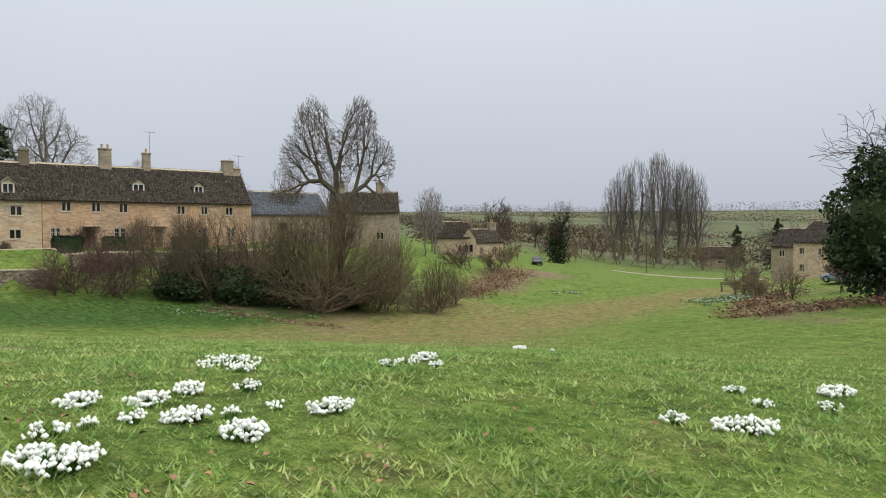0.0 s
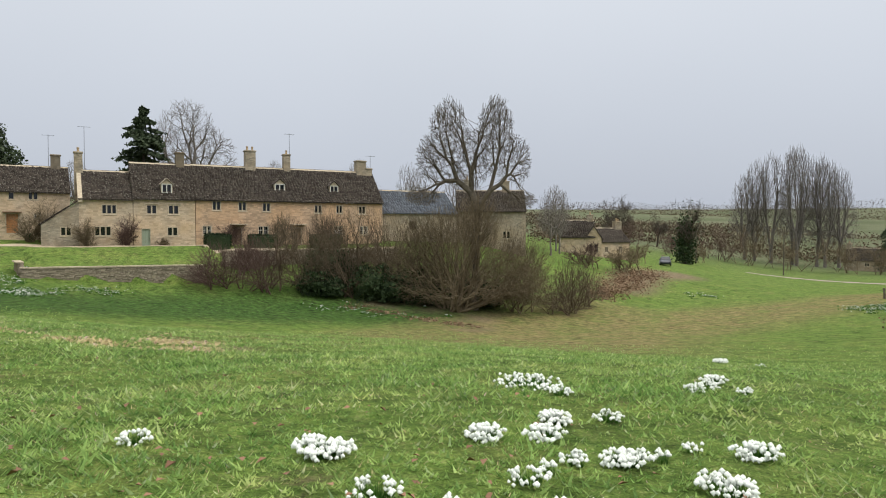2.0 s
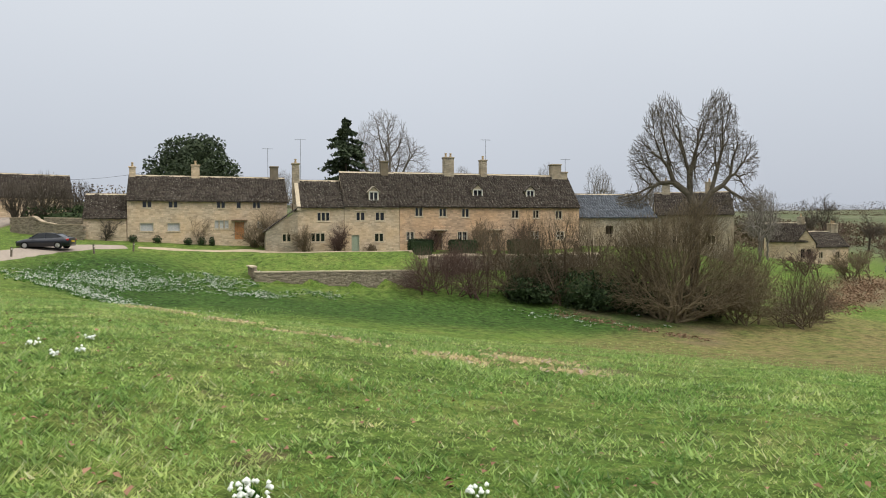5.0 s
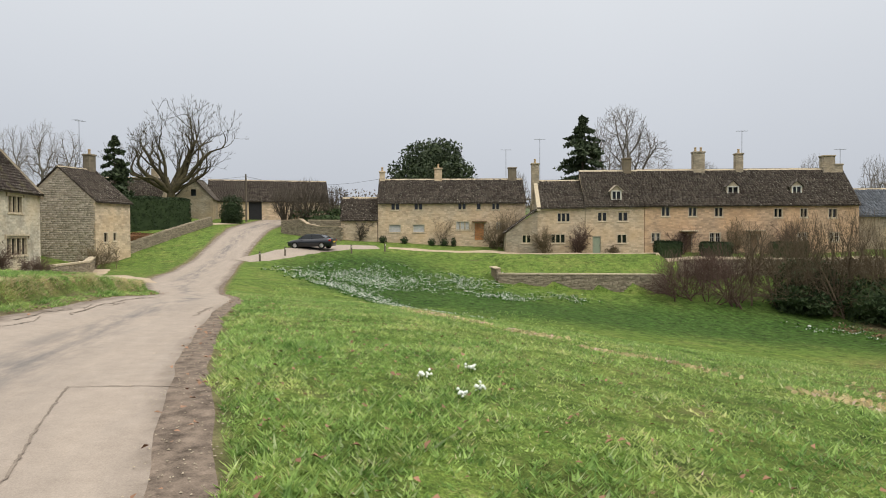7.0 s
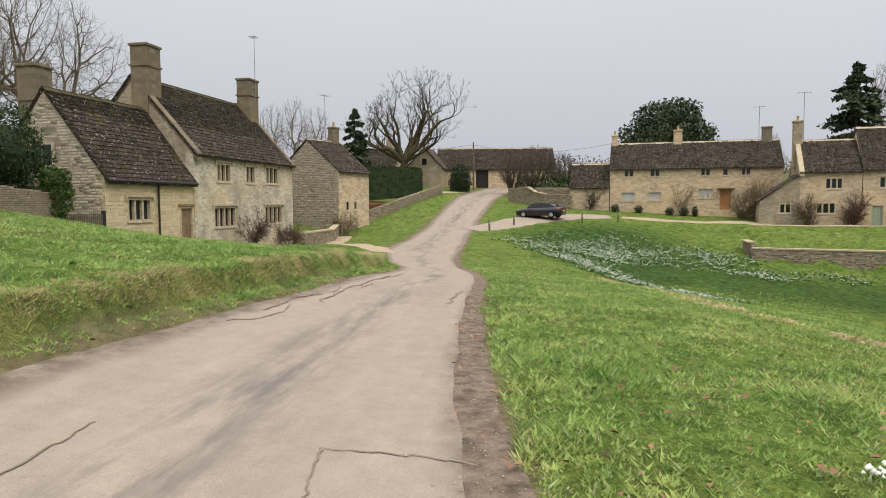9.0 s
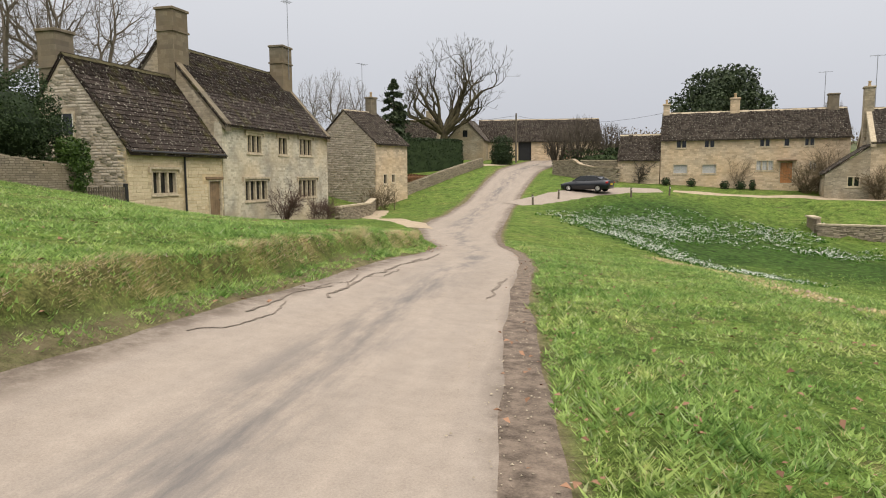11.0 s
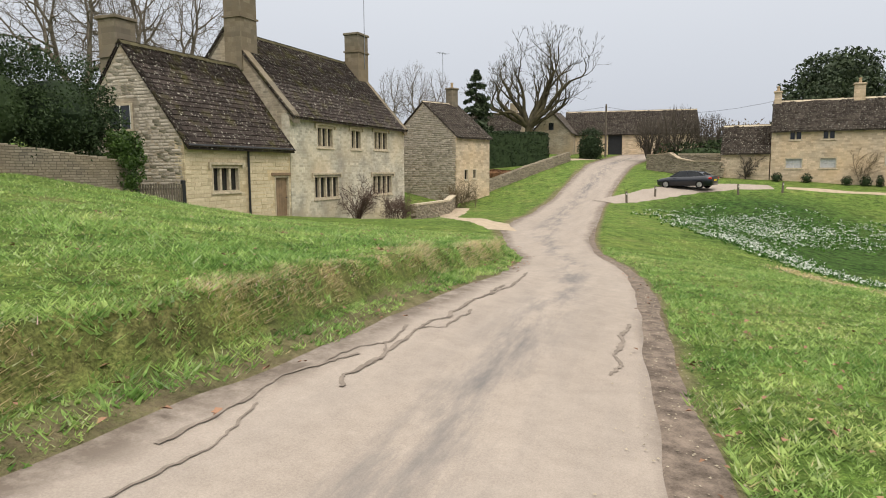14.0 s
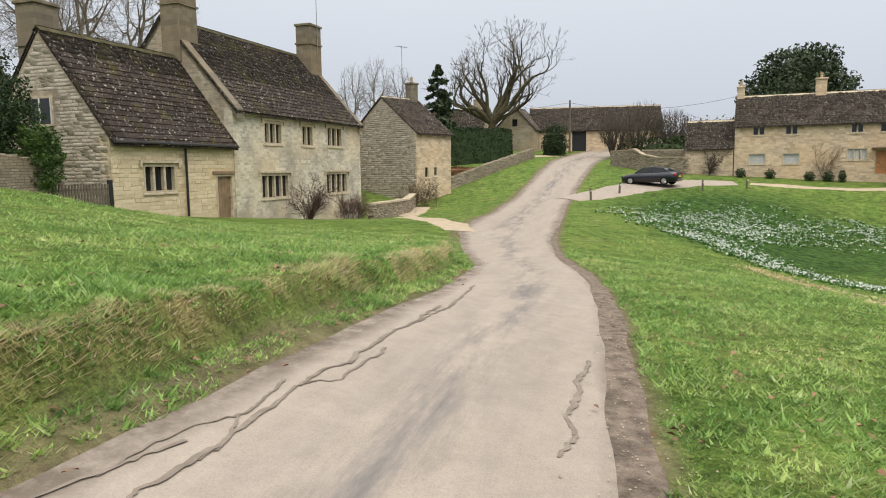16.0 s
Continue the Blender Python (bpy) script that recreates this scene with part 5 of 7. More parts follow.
def gnarled_tree():
    x, y = -97.6, -18.4
    rng = np.random.RandomState(12)
    ob = thing("pollarded_plane_tree", pose(x, y, ground(x, y) - 0.2), "big bare gnarled tree with pollarded limbs", "tree")
    trunk, segs = [], []
    p, r = np.zeros(3), 0.62
    for k in range(3):
        q = p + np.array([0.05, 0.08 * k, 1.15])
        trunk.append((p, q, r, r * 0.93, 0))
        p, r = q, r * 0.93
    for a, up, length, rad in ((-95, 0.55, 7.2, 0.36), (-70, 1.1, 6.4, 0.36), (-100, 1.9, 6.6, 0.34), (60, 2.6, 7.0, 0.38), (90, 1.6, 6.8, 0.36), (82, 0.62, 7.4, 0.36), (-20, 2.0, 6.2, 0.3), (180, 1.3, 6, 0.3), (105, 1.0, 6.4, 0.3)):
        d = unit(np.array([math.cos(radians(a)), math.sin(radians(a)), up]))
        grow(rng, segs, p, d, length, rad, 0, G_GNARL)
    raw("trunk", *tubes(trunk, 0.03), M_BARK_MOSS, ob, smooth=True)
    raw("crown", *tubes(segs, 0.016), M_BARK_MOSS, ob, smooth=True)


gnarled_tree()
for k, (x, y, h) in enumerate([(-91, -0.5, 6.8), (-93, 2.8, 6.0), (-95, -3.6, 5.6)]):
    filled("orchard_tree", x, y, ground(x, y), "small bushy bare tree behind a garden wall", "tree", [(0, 0, h * 0.62, h * 0.36, h * 0.36, h * 0.36), (0.4, 0.6, h * 0.42, h * 0.42, h * 0.42, h * 0.3)], 1100, 80 + k, M_BARK, twig=0.012, thin=0.016, group="garden trees", stems=5, spread=0.3)
foliage("ivy_bush", -90.0, 1.6, 1.6, "dark evergreen shrubs behind the garden wall", "bush", [(0, 0, 1.2, 1.6, 4.5, 1.7), (-1, 3, 1.4, 1.6, 2.5, 1.8)], 3500, 0.16, M_EVERGREEN, 83)

# valley trees
# the poplars' pale bark colour stands in for haze over the valley
for k, (x, y, h) in enumerate([(-66, 178, 28), (-70, 178, 26), (-62, 181, 30), (-57, 183, 28), (-60, 178, 30), (-52.5, 184, 25), (-72, 177, 22), (-55, 182, 27)]):
    filled("poplar_tree", x, y, ground(x, y), "tall bare upswept poplar in the valley", "tree", [(0.6 * math.sin(k * 2.1), 0, h * 0.62, 3.9, 3.9, h * 0.38), (0, 0, h * 0.44, 4.6, 4.6, h * 0.30)], 1500, 90 + k, M_BARK_PALE, twig=0.016, thin=0.026, fork=(0, 0, h * 0.12), root=0.45, reach=0.34, group="poplars", turn=70 * k)
ivy_tree = plant("ivy_clad_tree", -61.4, 126.6, "bare tree with dark ivy-clad trunk", "tree", 97, G_FAR, 7.2, 0.45, M_BARK, thin=0.022)
rng = np.random.RandomState(98)
ivy_pts = rng.normal(size=(2600, 3)) * (0.9, 0.9, 2.6) + (0, 0, 3.4)
raw("ivy", *leaves(rng, ivy_pts[ivy_pts[:, 2] > 0], 0.28), M_EVERGREEN, ivy_tree, label="dark green ivy")
for k, (x, y, h, s) in enumerate([(-70, 160, 7, 9), (-62, 158, 8, 9), (-54, 160, 7, 9), (-76, 150, 5, 8), (-46, 165, 6.5, 8), (-38, 168, 5.5, 8), (-84, 140, 6, 8), (-30, 172, 5, 7), (-66, 140, 4, 7), (-70, 112, 4.5, 7), (-55, 100, 3, 6), (-47, 84, 3.2, 6), (-50, 80, 3.0, 6), (-12, 73, 2.6, 5), (-7, 66, 2.4, 5), (-2, 70, 2.6, 5)]):
    plant("hedgerow_shrub", x, y, "brown leafless hedgerow shrub", "shrub", 120 + k, G_SHRUB, h * 0.75, 0.07, M_TWIG if k % 3 else M_TWIG_RED, stems=8, fan=0.8, thin=0.026, base_spread=s * 0.18, group="hedgerow shrubs")
for k, (x, y, h) in enumerate([(-104, 171, 12), (-112, 178, 11), (-96, 176, 10), (-20, 133, 11), (-14, 140, 10), (10, 130, 12)]):
    plant("bare_tree", x, y, "distant bare tree across the valley", "tree", 140 + k, G_FAR, h * 0.55, 0.3, M_BARK, thin=0.03, turn=30 * k, group="distant bare trees")


def far_woods():
    """Hedges and woods on the far slopes."""
    rng = np.random.RandomState(5)
    pts = []
    for x0, y0, x1, y1, h, n in ((-150, 196, 0, 206, 6, 7000), (-110, 150, -78, 120, 5, 3500), (-30, 190, 60, 180, 6, 4500), (-330, 420, 160, 470, 6, 9000), (-260, 300, 60, 330, 3, 6000), (-420, 560, 420, 640, 8, 14000), (-240, 230, -110, 260, 4, 4000), (-160, 200, -130, 330, 4, 3000), (60, 260, 240, 330, 7, 6000), (-300, 60, -190, 240, 7, 7000), (-320, -160, -200, 60, 6, 7000)):
        n = int(1.1 * n)
        t = rng.uniform(size=n)
        x, y = x0 + t * (x1 - x0) + rng.normal(size=n) * 4, y0 + t * (y1 - y0) + rng.normal(size=n) * 4
        clump = 0.45 + 0.55 * np.abs(np.sin(t * 37 + np.sin(t * 91)))
        pts.append(np.stack([x, y, height(x, y) + rng.uniform(0, 1, n) ** 1.4 * h * clump], -1))
    tagged(raw("far_woods", *leaves(rng, np.concatenate(pts), 0.42), M_TWIG_DIM), "distant brown leafless woods and field hedges", "woods", kind="stuff")


far_woods()

# by the farmhouse
M_BUSH = [(0, 0, 1.6, 2.6, 1.9, 2.3), (2.4, 0.2, 2.0, 2.2, 1.8, 2.2), (-2.6, 0.4, 1.5, 2.2, 1.7, 2.0), (0.8, -0.6, 3.0, 1.9, 1.6, 1.5), (4.0, 0.3, 2.5, 1.6, 1.5, 1.6), (6.3, 0.6, 2.9, 1.9, 1.5, 1.7), (-4.0, 0.0, 1.3, 1.6, 1.4, 1.5)]
foliage("evergreen_shrubbery", -26.6, -23.0, 2.0, "large dark evergreen shrubs above a stone wall", "bush", M_BUSH, 70000, 0.055, M_EVERGREEN, 131)
foliage("ivy_clump", -30.6, -20.9, 0.55, "bright green ivy bush on the wall end", "bush", [(0, 0, 1.5, 0.75, 0.6, 0.85), (0.1, 0, 0.7, 0.5, 0.45, 0.8), (0.2, 0.1, 2.0, 0.55, 0.5, 0.5)], 5200, 0.055, M_IVY, 132)
plant("rose_bush", -44.6, -18.3, "round leafless brown bush by the house wall", "bush", 133, G_SHRUB, 1.35, 0.035, M_TWIG_RED, stems=12, fan=0.9, thin=0.008, base_spread=0.12)
plant("dogwood", -48.2, -17.4, "low thicket of red-brown stems", "bush", 134, G_SHRUB, 0.9, 0.02, M_TWIG_RED, stems=18, fan=0.35, thin=0.008, base_spread=0.5)
plant("dogwood", -61.5, -17.2, "low brown shrub against the annexe", "bush", 135, G_SHRUB, 1.3, 0.03, M_TWIG, stems=14, fan=0.6, thin=0.010, base_spread=0.6)


# ---- lane margins, tracks and paths ----
def sub_line(x0, x1, offset, n=24):
    """A line beside the road's middle: offset metres past its north edge."""
    xs = np.linspace(x0, x1, n)
    px, py = np.array([r[0] for r in ROAD])[::-1], np.array([r[1] for r in ROAD])[::-1]
    h = np.interp(xs, px, np.array(HALF)[::-1])
    y = np.interp(xs, px, py)
    return [(a, b + c + offset, 0) for a, b, c in zip(xs, y, h)]


def edge_line(x0, x1, inset, n=24):
    """A line inside the road's south edge."""
    xs = np.linspace(x0, x1, n)
    px = np.array([r[0] for r in ROAD])[::-1]
    return [(a, np.interp(a, px, [r[1] for r in ROAD][::-1]) - np.interp(a, px, HALF[::-1]) + inset, 0) for a in xs]


strip("verge", sub_line(6, -46, -0.10), [0.2, 0.24, 0.27, 0.29, 0.28, 0.27, 0.26, 0.26, 0.22, 0.21, 0.21, 0.2, 0.2, 0.2, 0.2, 0.2, 0.19, 0.19, 0.17, 0.16, 0.14, 0.12, 0.11, 0.09], M_GRAVEL, 0.005, "muddy brown gravel margin of the lane", 0.045, 6, 0.13)
strip("side_track", [(-38.8, -9.0, 0), (-42.5, -10.4, 0), (-47, -13.2, 0), (-52, -15.6, 0), (-58, -16.6, 0), (-62, -17.2, 0)], [0.9, 1.3, 1.2, 1.2, 1.2, 1.2], M_PATH, 0.012, "pale gravel track to the farmhouse", 0.12, 4, 0.4)
strip("drive", [(-62, -6.8, 0), (-66, -4.4, 0), (-70, -1.2, 0), (-72.5, 3.0, 0), (-73.0, 7.0, 0)], [1.3, 1.6, 2.4, 2.0, 1.4], M_ASPHALT, 0.03, "grey tarmac drive beside the green", 0.05, 4, 0.4)
strip("garden_path", [(-73.0, 7.0, 0), (-71.4, 14, 0), (-70.6, 18.5, 0), (-66.9, 20.0, 0), (-64.6, 28, 0), (-61.6, 40, 0), (-58.2, 54, 0)], [0.7, 0.6, 0.9, 0.8, 0.75, 0.75, 0.7], M_PATH, 0.05, "pale gravel path along the cottages", 0.03, 4, 0.4)
strip("garden_path", [(-96.0, -9.6, 0), (-92.5, -12.5, 0), (-90.5, -16.5, 0)], [1.0, 1.0, 1.0], M_PATH, 0.03, "pale gravel garden entrance off the lane", 0.05, 4, 0.4)
strip("valley_road", [(-52, 132, 0), (-40, 127, 0), (-28, 124, 0), (-14, 118, 0)], [1.6, 1.6, 1.6, 1.6], M_ASPHALT, 0.10, "grey road across the valley floor", 0.05, 4, 1.0)

M_CRACK = plain("dark_crack_filling", (0.195, 0.162, 0.134), 0.95, vary=0.3, bump=0.3)


def crack(points, width, seed, name="road_crack"):
    """A ragged dark crack that lies in the road's surface."""
    r = random.Random(seed)
    P, W, drift = [], [], 0.0
    for (x0, y0), (x1, y1) in zip(points, points[1:]):
        n = max(2, int(math.hypot(x1 - x0, y1 - y0) / 0.05))
        for k in range(n):
            f = k / n
            drift = 0.93 * drift + r.gauss(0, 0.014)
            P.append((x0 + f * (x1 - x0) + r.gauss(0, 0.005) + drift, y0 + f * (y1 - y0) + r.gauss(0, 0.005) + drift * 0.6))
            W.append(width * (0.10 + 0.22 * abs(math.sin(len(P) * 0.23 + seed)) + 0.18 * abs(math.sin(len(P) * 0.071 + 2 * seed)) + 0.05 * r.random()))
    V, F = [], []
    for k, ((x, y), w) in enumerate(zip(P, W)):
        a, b = P[max(0, k - 1)], P[min(len(P) - 1, k + 1)]
        dx, dy = b[0] - a[0], b[1] - a[1]
        d = math.hypot(dx, dy) + 1e-6
        z = ground(x, y) + 0.007
        V += [(x - dy / d * w, y + dx / d * w, z), (x + dy / d * w, y - dx / d * w, z)]
    F = [(2 * k, 2 * k + 1, 2 * k + 3, 2 * k + 2) for k in range(len(P) - 1)]
    ob = raw(name, V, F, M_CRACK)
    return tagged(ob, "dark ragged crack in worn asphalt", "crack", kind="structure")


crack([(-8.62, -3.25), (-8.55, -2.7), (-8.40, -2.2)], 0.022, 3)
crack([(-8.62, -3.25), (-7.4, -3.05), (-6.2, -2.85), (-4.4, -2.65)], 0.018, 4)
crack([(-8.6, -4.72), (-7.8, -4.68), (-6.9, -4.6)], 0.020, 5)
crack([(-16.2, -3.34), (-16.6, -3.28), (-16.94, -3.34), (-17.34, -3.28), (-17.84, -3.31), (-18.7, -3.29)], 0.055, 6)
crack([(-13.2, -5.40), (-14.18, -5.38), (-14.45, -5.41), (-14.75, -5.33), (-15.11, -5.29), (-15.44, -5.26)], 0.040, 7)
crack([(-14.6, -5.05), (-14.88, -5.16), (-15.42, -5.09), (-15.79, -5.11), (-16.53, -5.12), (-17.43, -5.08), (-18.56, -5.05), (-20.35, -5.13)], 0.050, 8)
crack([(-14.82, -5.35), (-15.26, -5.36), (-15.52, -5.35), (-15.8, -5.23), (-15.95, -5.21), (-16.6, -5.28)], 0.030, 9)
crack([(-15.19, -5.06), (-15.43, -5.07), (-15.69, -5.15), (-15.92, -5.24)], 0.028, 10)
crack([(-16.53, -5.12), (-16.8, -4.95), (-17.95, -5.03)], 0.030, 11)
crack([(-18.8, -5.05), (-20.2, -5.02), (-21.6, -5.1), (-23.0, -5.25)], 0.045, 12)
crack([(-12.2, -5.45), (-12.7, -5.25), (-13.4, -5.2), (-14.1, -5.36)], 0.026, 13)

# ---- stone walls ----
STONES = []
for k in range(14):
    rs = random.Random(900 + k)
    bm = bmesh.new()
    w, h, d = rs.uniform(0.16, 0.46), rs.uniform(0.065, 0.13), 0.28
    box(bm, -w / 2, w / 2, -d / 2, d / 2, 0, h, 0.012)
    for v in bm.verts:
        v.co += Vector((rs.gauss(0, 0.008), rs.gauss(0, 0.012), rs.gauss(0, 0.005)))
    me = bpy.data.meshes.new("stone")
    bm.to_mesh(me)
    bm.free()
    STONES.append((me, w, h))


def rubble_material(name, a, b):
    m, n, l, p = material(name, 0.95)
    v = n.new("ShaderNodeNewGeometry").outputs["Position"]
    rnd = n.new("ShaderNodeObjectInfo").outputs["Random"]
    isl = n.new("ShaderNodeNewGeometry").outputs["Random Per Island"]
    add = n.new("ShaderNodeMath")
    add.operation = "ADD"
    l.new(rnd, add.inputs[0])
    l.new(isl, add.inputs[1])
    fr = n.new("ShaderNodeMath")
    fr.operation = "FRACT"
    l.new(add.outputs[0], fr.inputs[0])
    col = ramp(n, l, fr.outputs[0], (0.0, a), (1.0, b))
    col = mix(n, l, 0.5, col, ramp(n, l, tex(n, l, v, 9, 6, 0.7), (0.3, a), (0.7, b)))
    l.new(col, p.inputs["Base Color"])
    relief(n, l, p, tex(n, l, v, 30, 4), 0.6, 0.02)
    return m


M_RUBBLE = rubble_material("rubble_stones", (0.14, 0.118, 0.088), (0.44, 0.375, 0.28))
for me, _, _ in STONES:
    me.materials.append(M_RUBBLE)


def drystone(name, pts, label, single=120, seed=0, thick=0.42, cope=True, cope_mat=None):
    """A dry stone wall along a line of (x, y, foot, top): a dark heart, and stones laid in courses on its faces.
    The first stones are parts of their own, the rest are joined."""
    r = random.Random(seed)
    x0, y0 = pts[0][:2]
    top = thing(name, pose(x0, y0, 0), label, "wall", kind="structure")
    bm = bmesh.new()
    for a, b in zip(pts, pts[1:]):
        dx, dy = b[0] - a[0], b[1] - a[1]
        L = math.hypot(dx, dy)
        ox, oy = -dy / L * (thick / 2 - 0.10), dx / L * (thick / 2 - 0.10)
        vs = [bm.verts.new((p[0] + s * ox - x0, p[1] + s * oy - y0, z)) for p in (a, b) for s in (-1, 1) for z in (p[2] - 0.5, p[3] - 0.05)]
        for q in ((0, 1, 3, 2), (4, 6, 7, 5), (0, 4, 5, 1), (2, 3, 7, 6), (1, 5, 7, 3), (0, 2, 6, 4)):
            bm.faces.new([vs[i] for i in q])
    part("wall_heart", bm, M_DRY_WALL, top)
    placed, V, F = 0, [], []
    for a, b in zip(pts, pts[1:]):
        dx, dy = b[0] - a[0], b[1] - a[1]
        L, ang = math.hypot(dx, dy), math.atan2(dy, dx)
        for side in ((1, -1) if name == "garden_wall" else (SEEN.get(name, 1),)):
            rows = max(2, int((a[3] - a[2] + 0.25) / 0.098))
            for k in range(rows):
                s = r.uniform(-0.1, 0.1)
                while s < L:
                    me, w, h = STONES[r.randrange(len(STONES))]
                    f = min(max((s + w / 2) / L, 0), 1)
                    foot, head = a[2] + f * (b[2] - a[2]) - 0.2, a[3] + f * (b[3] - a[3])
                    z = foot + (head - foot) * k / rows
                    m = Matrix.Translation((a[0] + math.cos(ang) * (s + w / 2) - math.sin(ang) * side * (thick / 2 - 0.14) - x0, a[1] + math.sin(ang) * (s + w / 2) + math.cos(ang) * side * (thick / 2 - 0.14) - y0, z)) @ Matrix.Rotation(ang + r.gauss(0, 0.05), 4, "Z") @ Matrix.Diagonal((1, r.uniform(0.9, 1.15), (head - foot) / rows / h * r.uniform(0.7, 1.2), 1))
                    if side == SEEN.get(name, 1) and placed < single:
                        ob = new("stone", me)
                        ob.parent = top
                        ob.matrix_basis = m
                        placed += 1
                    else:
                        base = len(V)
                        V += [tuple(m @ v.co) for v in me.vertices]
                        F += [[base + i for i in p.vertices] for p in me.polygons if len(p.vertices) == 4]
                    s += w + r.uniform(0.004, 0.02)
    if V:
        raw("stonework", V, F, M_RUBBLE, top, "stuff")
    if cope:
        bm = bmesh.new()
        for a, b in zip(pts, pts[1:]):
            L = math.hypot(b[0] - a[0], b[1] - a[1])
            n = max(1, int(L / 0.5))
            ang = math.atan2(b[1] - a[1], b[0] - a[0])
            for k in range(n):
                f = (k + 0.5) / n
                c = Vector((a[0] + f * (b[0] - a[0]) - x0, a[1] + f * (b[1] - a[1]) - y0, a[3] + f * (b[3] - a[3])))
                i = len(bm.verts)
                box(bm, -L / n / 2 + 0.008, L / n / 2 - 0.008, -thick / 2 - 0.04, thick / 2 + 0.04, -0.03, 0.07 + r.uniform(0, 0.02))
                bm.verts.ensure_lookup_table()
                bmesh.ops.transform(bm, matrix=Matrix.Translation(c) @ Matrix.Rotation(ang, 4, "Z") @ Matrix.Rotation(-math.atan2(b[3] - a[3], L), 4, "Y"), verts=bm.verts[i:])
        part("coping_stones", bm, cope_mat or M_TRIM, top)
    return top


SEEN = {"farm_wall": -1, "retaining_wall": -1}


def along(pts, rise):
    return [(x, y, ground(x, y), t if t is not None else ground(x, y) + rise) for x, y, t in pts]


drystone("farm_wall", [(-30.6, -20.75, 0.75, 1.95), (-28.6, -21.1, 1.15, 2.2), (-26.0, -21.4, 1.3, 2.45), (-22.0, -21.6, 1.45, 2.6), (-16.0, -21.8, 1.6, 2.8)], "coursed dry stone wall below evergreen shrubs", 260, 1, cope=False)
wd = (WALL_B - WALL_A).normalized()
foot = [(WALL_A.x + wd.x * s, WALL_A.y + wd.y * s) for s in (0, 4, 8, 12, 14)]
drystone("retaining_wall", [(x + 0.15, y, ground(x + 1.0, y - 0.2), -2.08 - 0.02 * k) for k, (x, y) in enumerate(foot)], "grey dry stone retaining wall below a lawn", 200, 2, thick=0.5)
drystone("retaining_wall", [(WALL_A.x - 0.3, WALL_A.y + 0.1, -3.2, -1.65), (WALL_A.x - 2.2, WALL_A.y + 0.2, -2.4, -1.6)], "short end of dry stone retaining wall", 20, 3, thick=0.5)
drystone("retaining_wall", [(-58.6, 32.0, -2.6, -1.05), (-56.8, 40.0, -2.8, -1.05), (-54.6, 50.0, -3.2, -1.1)], "upper stone garden wall before the terrace", 40, 4, thick=0.45)
drystone("garden_wall", along([(-69.3, -16.9, None), (-75.9, -14.9, None), (-83.0, -13.4, None), (-90.3, -12.4, None)], 1.05), "low mossy dry stone wall beside the lane", 150, 5, cope=False)
drystone("garden_wall", [(-84.5, -3.6, 1.4, 3.05), (-82.4, -2.0, 1.2, 3.05), (-81.6, -1.5, 1.1, 3.15), (-80.6, -0.7, 0.9, 2.55), (-79.4, 0.5, 0.7, 2.3), (-77.9, 2.7, 0.5, 2.25)], "curved honey stone garden wall with pale coping", 60, 6, cope_mat=M_PATH)
drystone("garden_wall", [(-85.5, -0.6, 1.4, 3.1), (-83.0, 3.6, 1.2, 3.0)], "stone garden wall behind the drive", 20, 7)
drystone("garden_wall", along([(-51.5, -17.5, None), (-57.2, -17.0, None), (-62.0, -17.9, None)], 0.9), "low rubble wall by the annexe", 60, 8)

M_STONE_HONEY_BLOCK = rubble_material("honey_building_stones", (0.42, 0.34, 0.22), (0.68, 0.57, 0.40))
M_STONE_GREY_BLOCK = rubble_material("grey_building_stones", (0.27, 0.235, 0.188), (0.47, 0.415, 0.335))


def block_mesh(seed, w, h, mat):
    rs = random.Random(seed)
    bm = bmesh.new()
    box(bm, 0, w, -0.002 - rs.uniform(0, 0.007), 0.05, 0, h, 0.005)
    for v in bm.verts:
        v.co += Vector((rs.gauss(0, 0.004), rs.gauss(0, 0.004), rs.gauss(0, 0.004)))
    me = bpy.data.meshes.new("stone")
    bm.to_mesh(me)
    bm.free()
    me.materials.append(mat)
    return me


def faced(parent, u0, u1, z0, z1, holes, mat, seed, course, lengths, single, top=None, m=None):
    """Laid stones on a wall's face, in courses, clear of its openings. top(u): the wall's head where it is a gable."""
    r = random.Random(seed)
    shapes = [(block_mesh(seed * 50 + k, w, h, mat), w, h) for k, (w, h) in enumerate((w, course * f) for w in lengths for f in (0.84, 0.9))]
    m = m or Matrix.Identity(4)
    V, F, placed, z = [], [], 0, z0
    while z < z1 - course * 0.5:
        u = u0 + r.uniform(0, 0.12)
        while u < u1 - 0.1:
            me, w, h = r.choice(shapes)
            w_gap = r.uniform(0.003, 0.012)
            clear = all(u + w < a - 0.02 or u > b + 0.02 or z + h < c - 0.1 or z > d + 0.03 for a, b, c, d in holes) and u + w < u1
            if clear and (top is None or z + h < min(top(u), top(u + w)) - 0.04):
                mm = m @ Matrix.Translation((u, 0, z))
                if placed < single:
                    ob = new("stone", me)
                    ob.parent, ob.matrix_basis = parent, mm
                    placed += 1
                else:
                    i = len(V)
                    V += [tuple(mm @ v.co) for v in me.vertices]
                    F += [[i + j for j in p.vertices] for p in me.polygons if len(p.vertices) == 4]
                u += w + w_gap
            else:
                u += 0.05
        z += course * r.uniform(0.97, 1.06)
    if V:
        raw("stone_facing", V, F, mat, parent, "stuff")


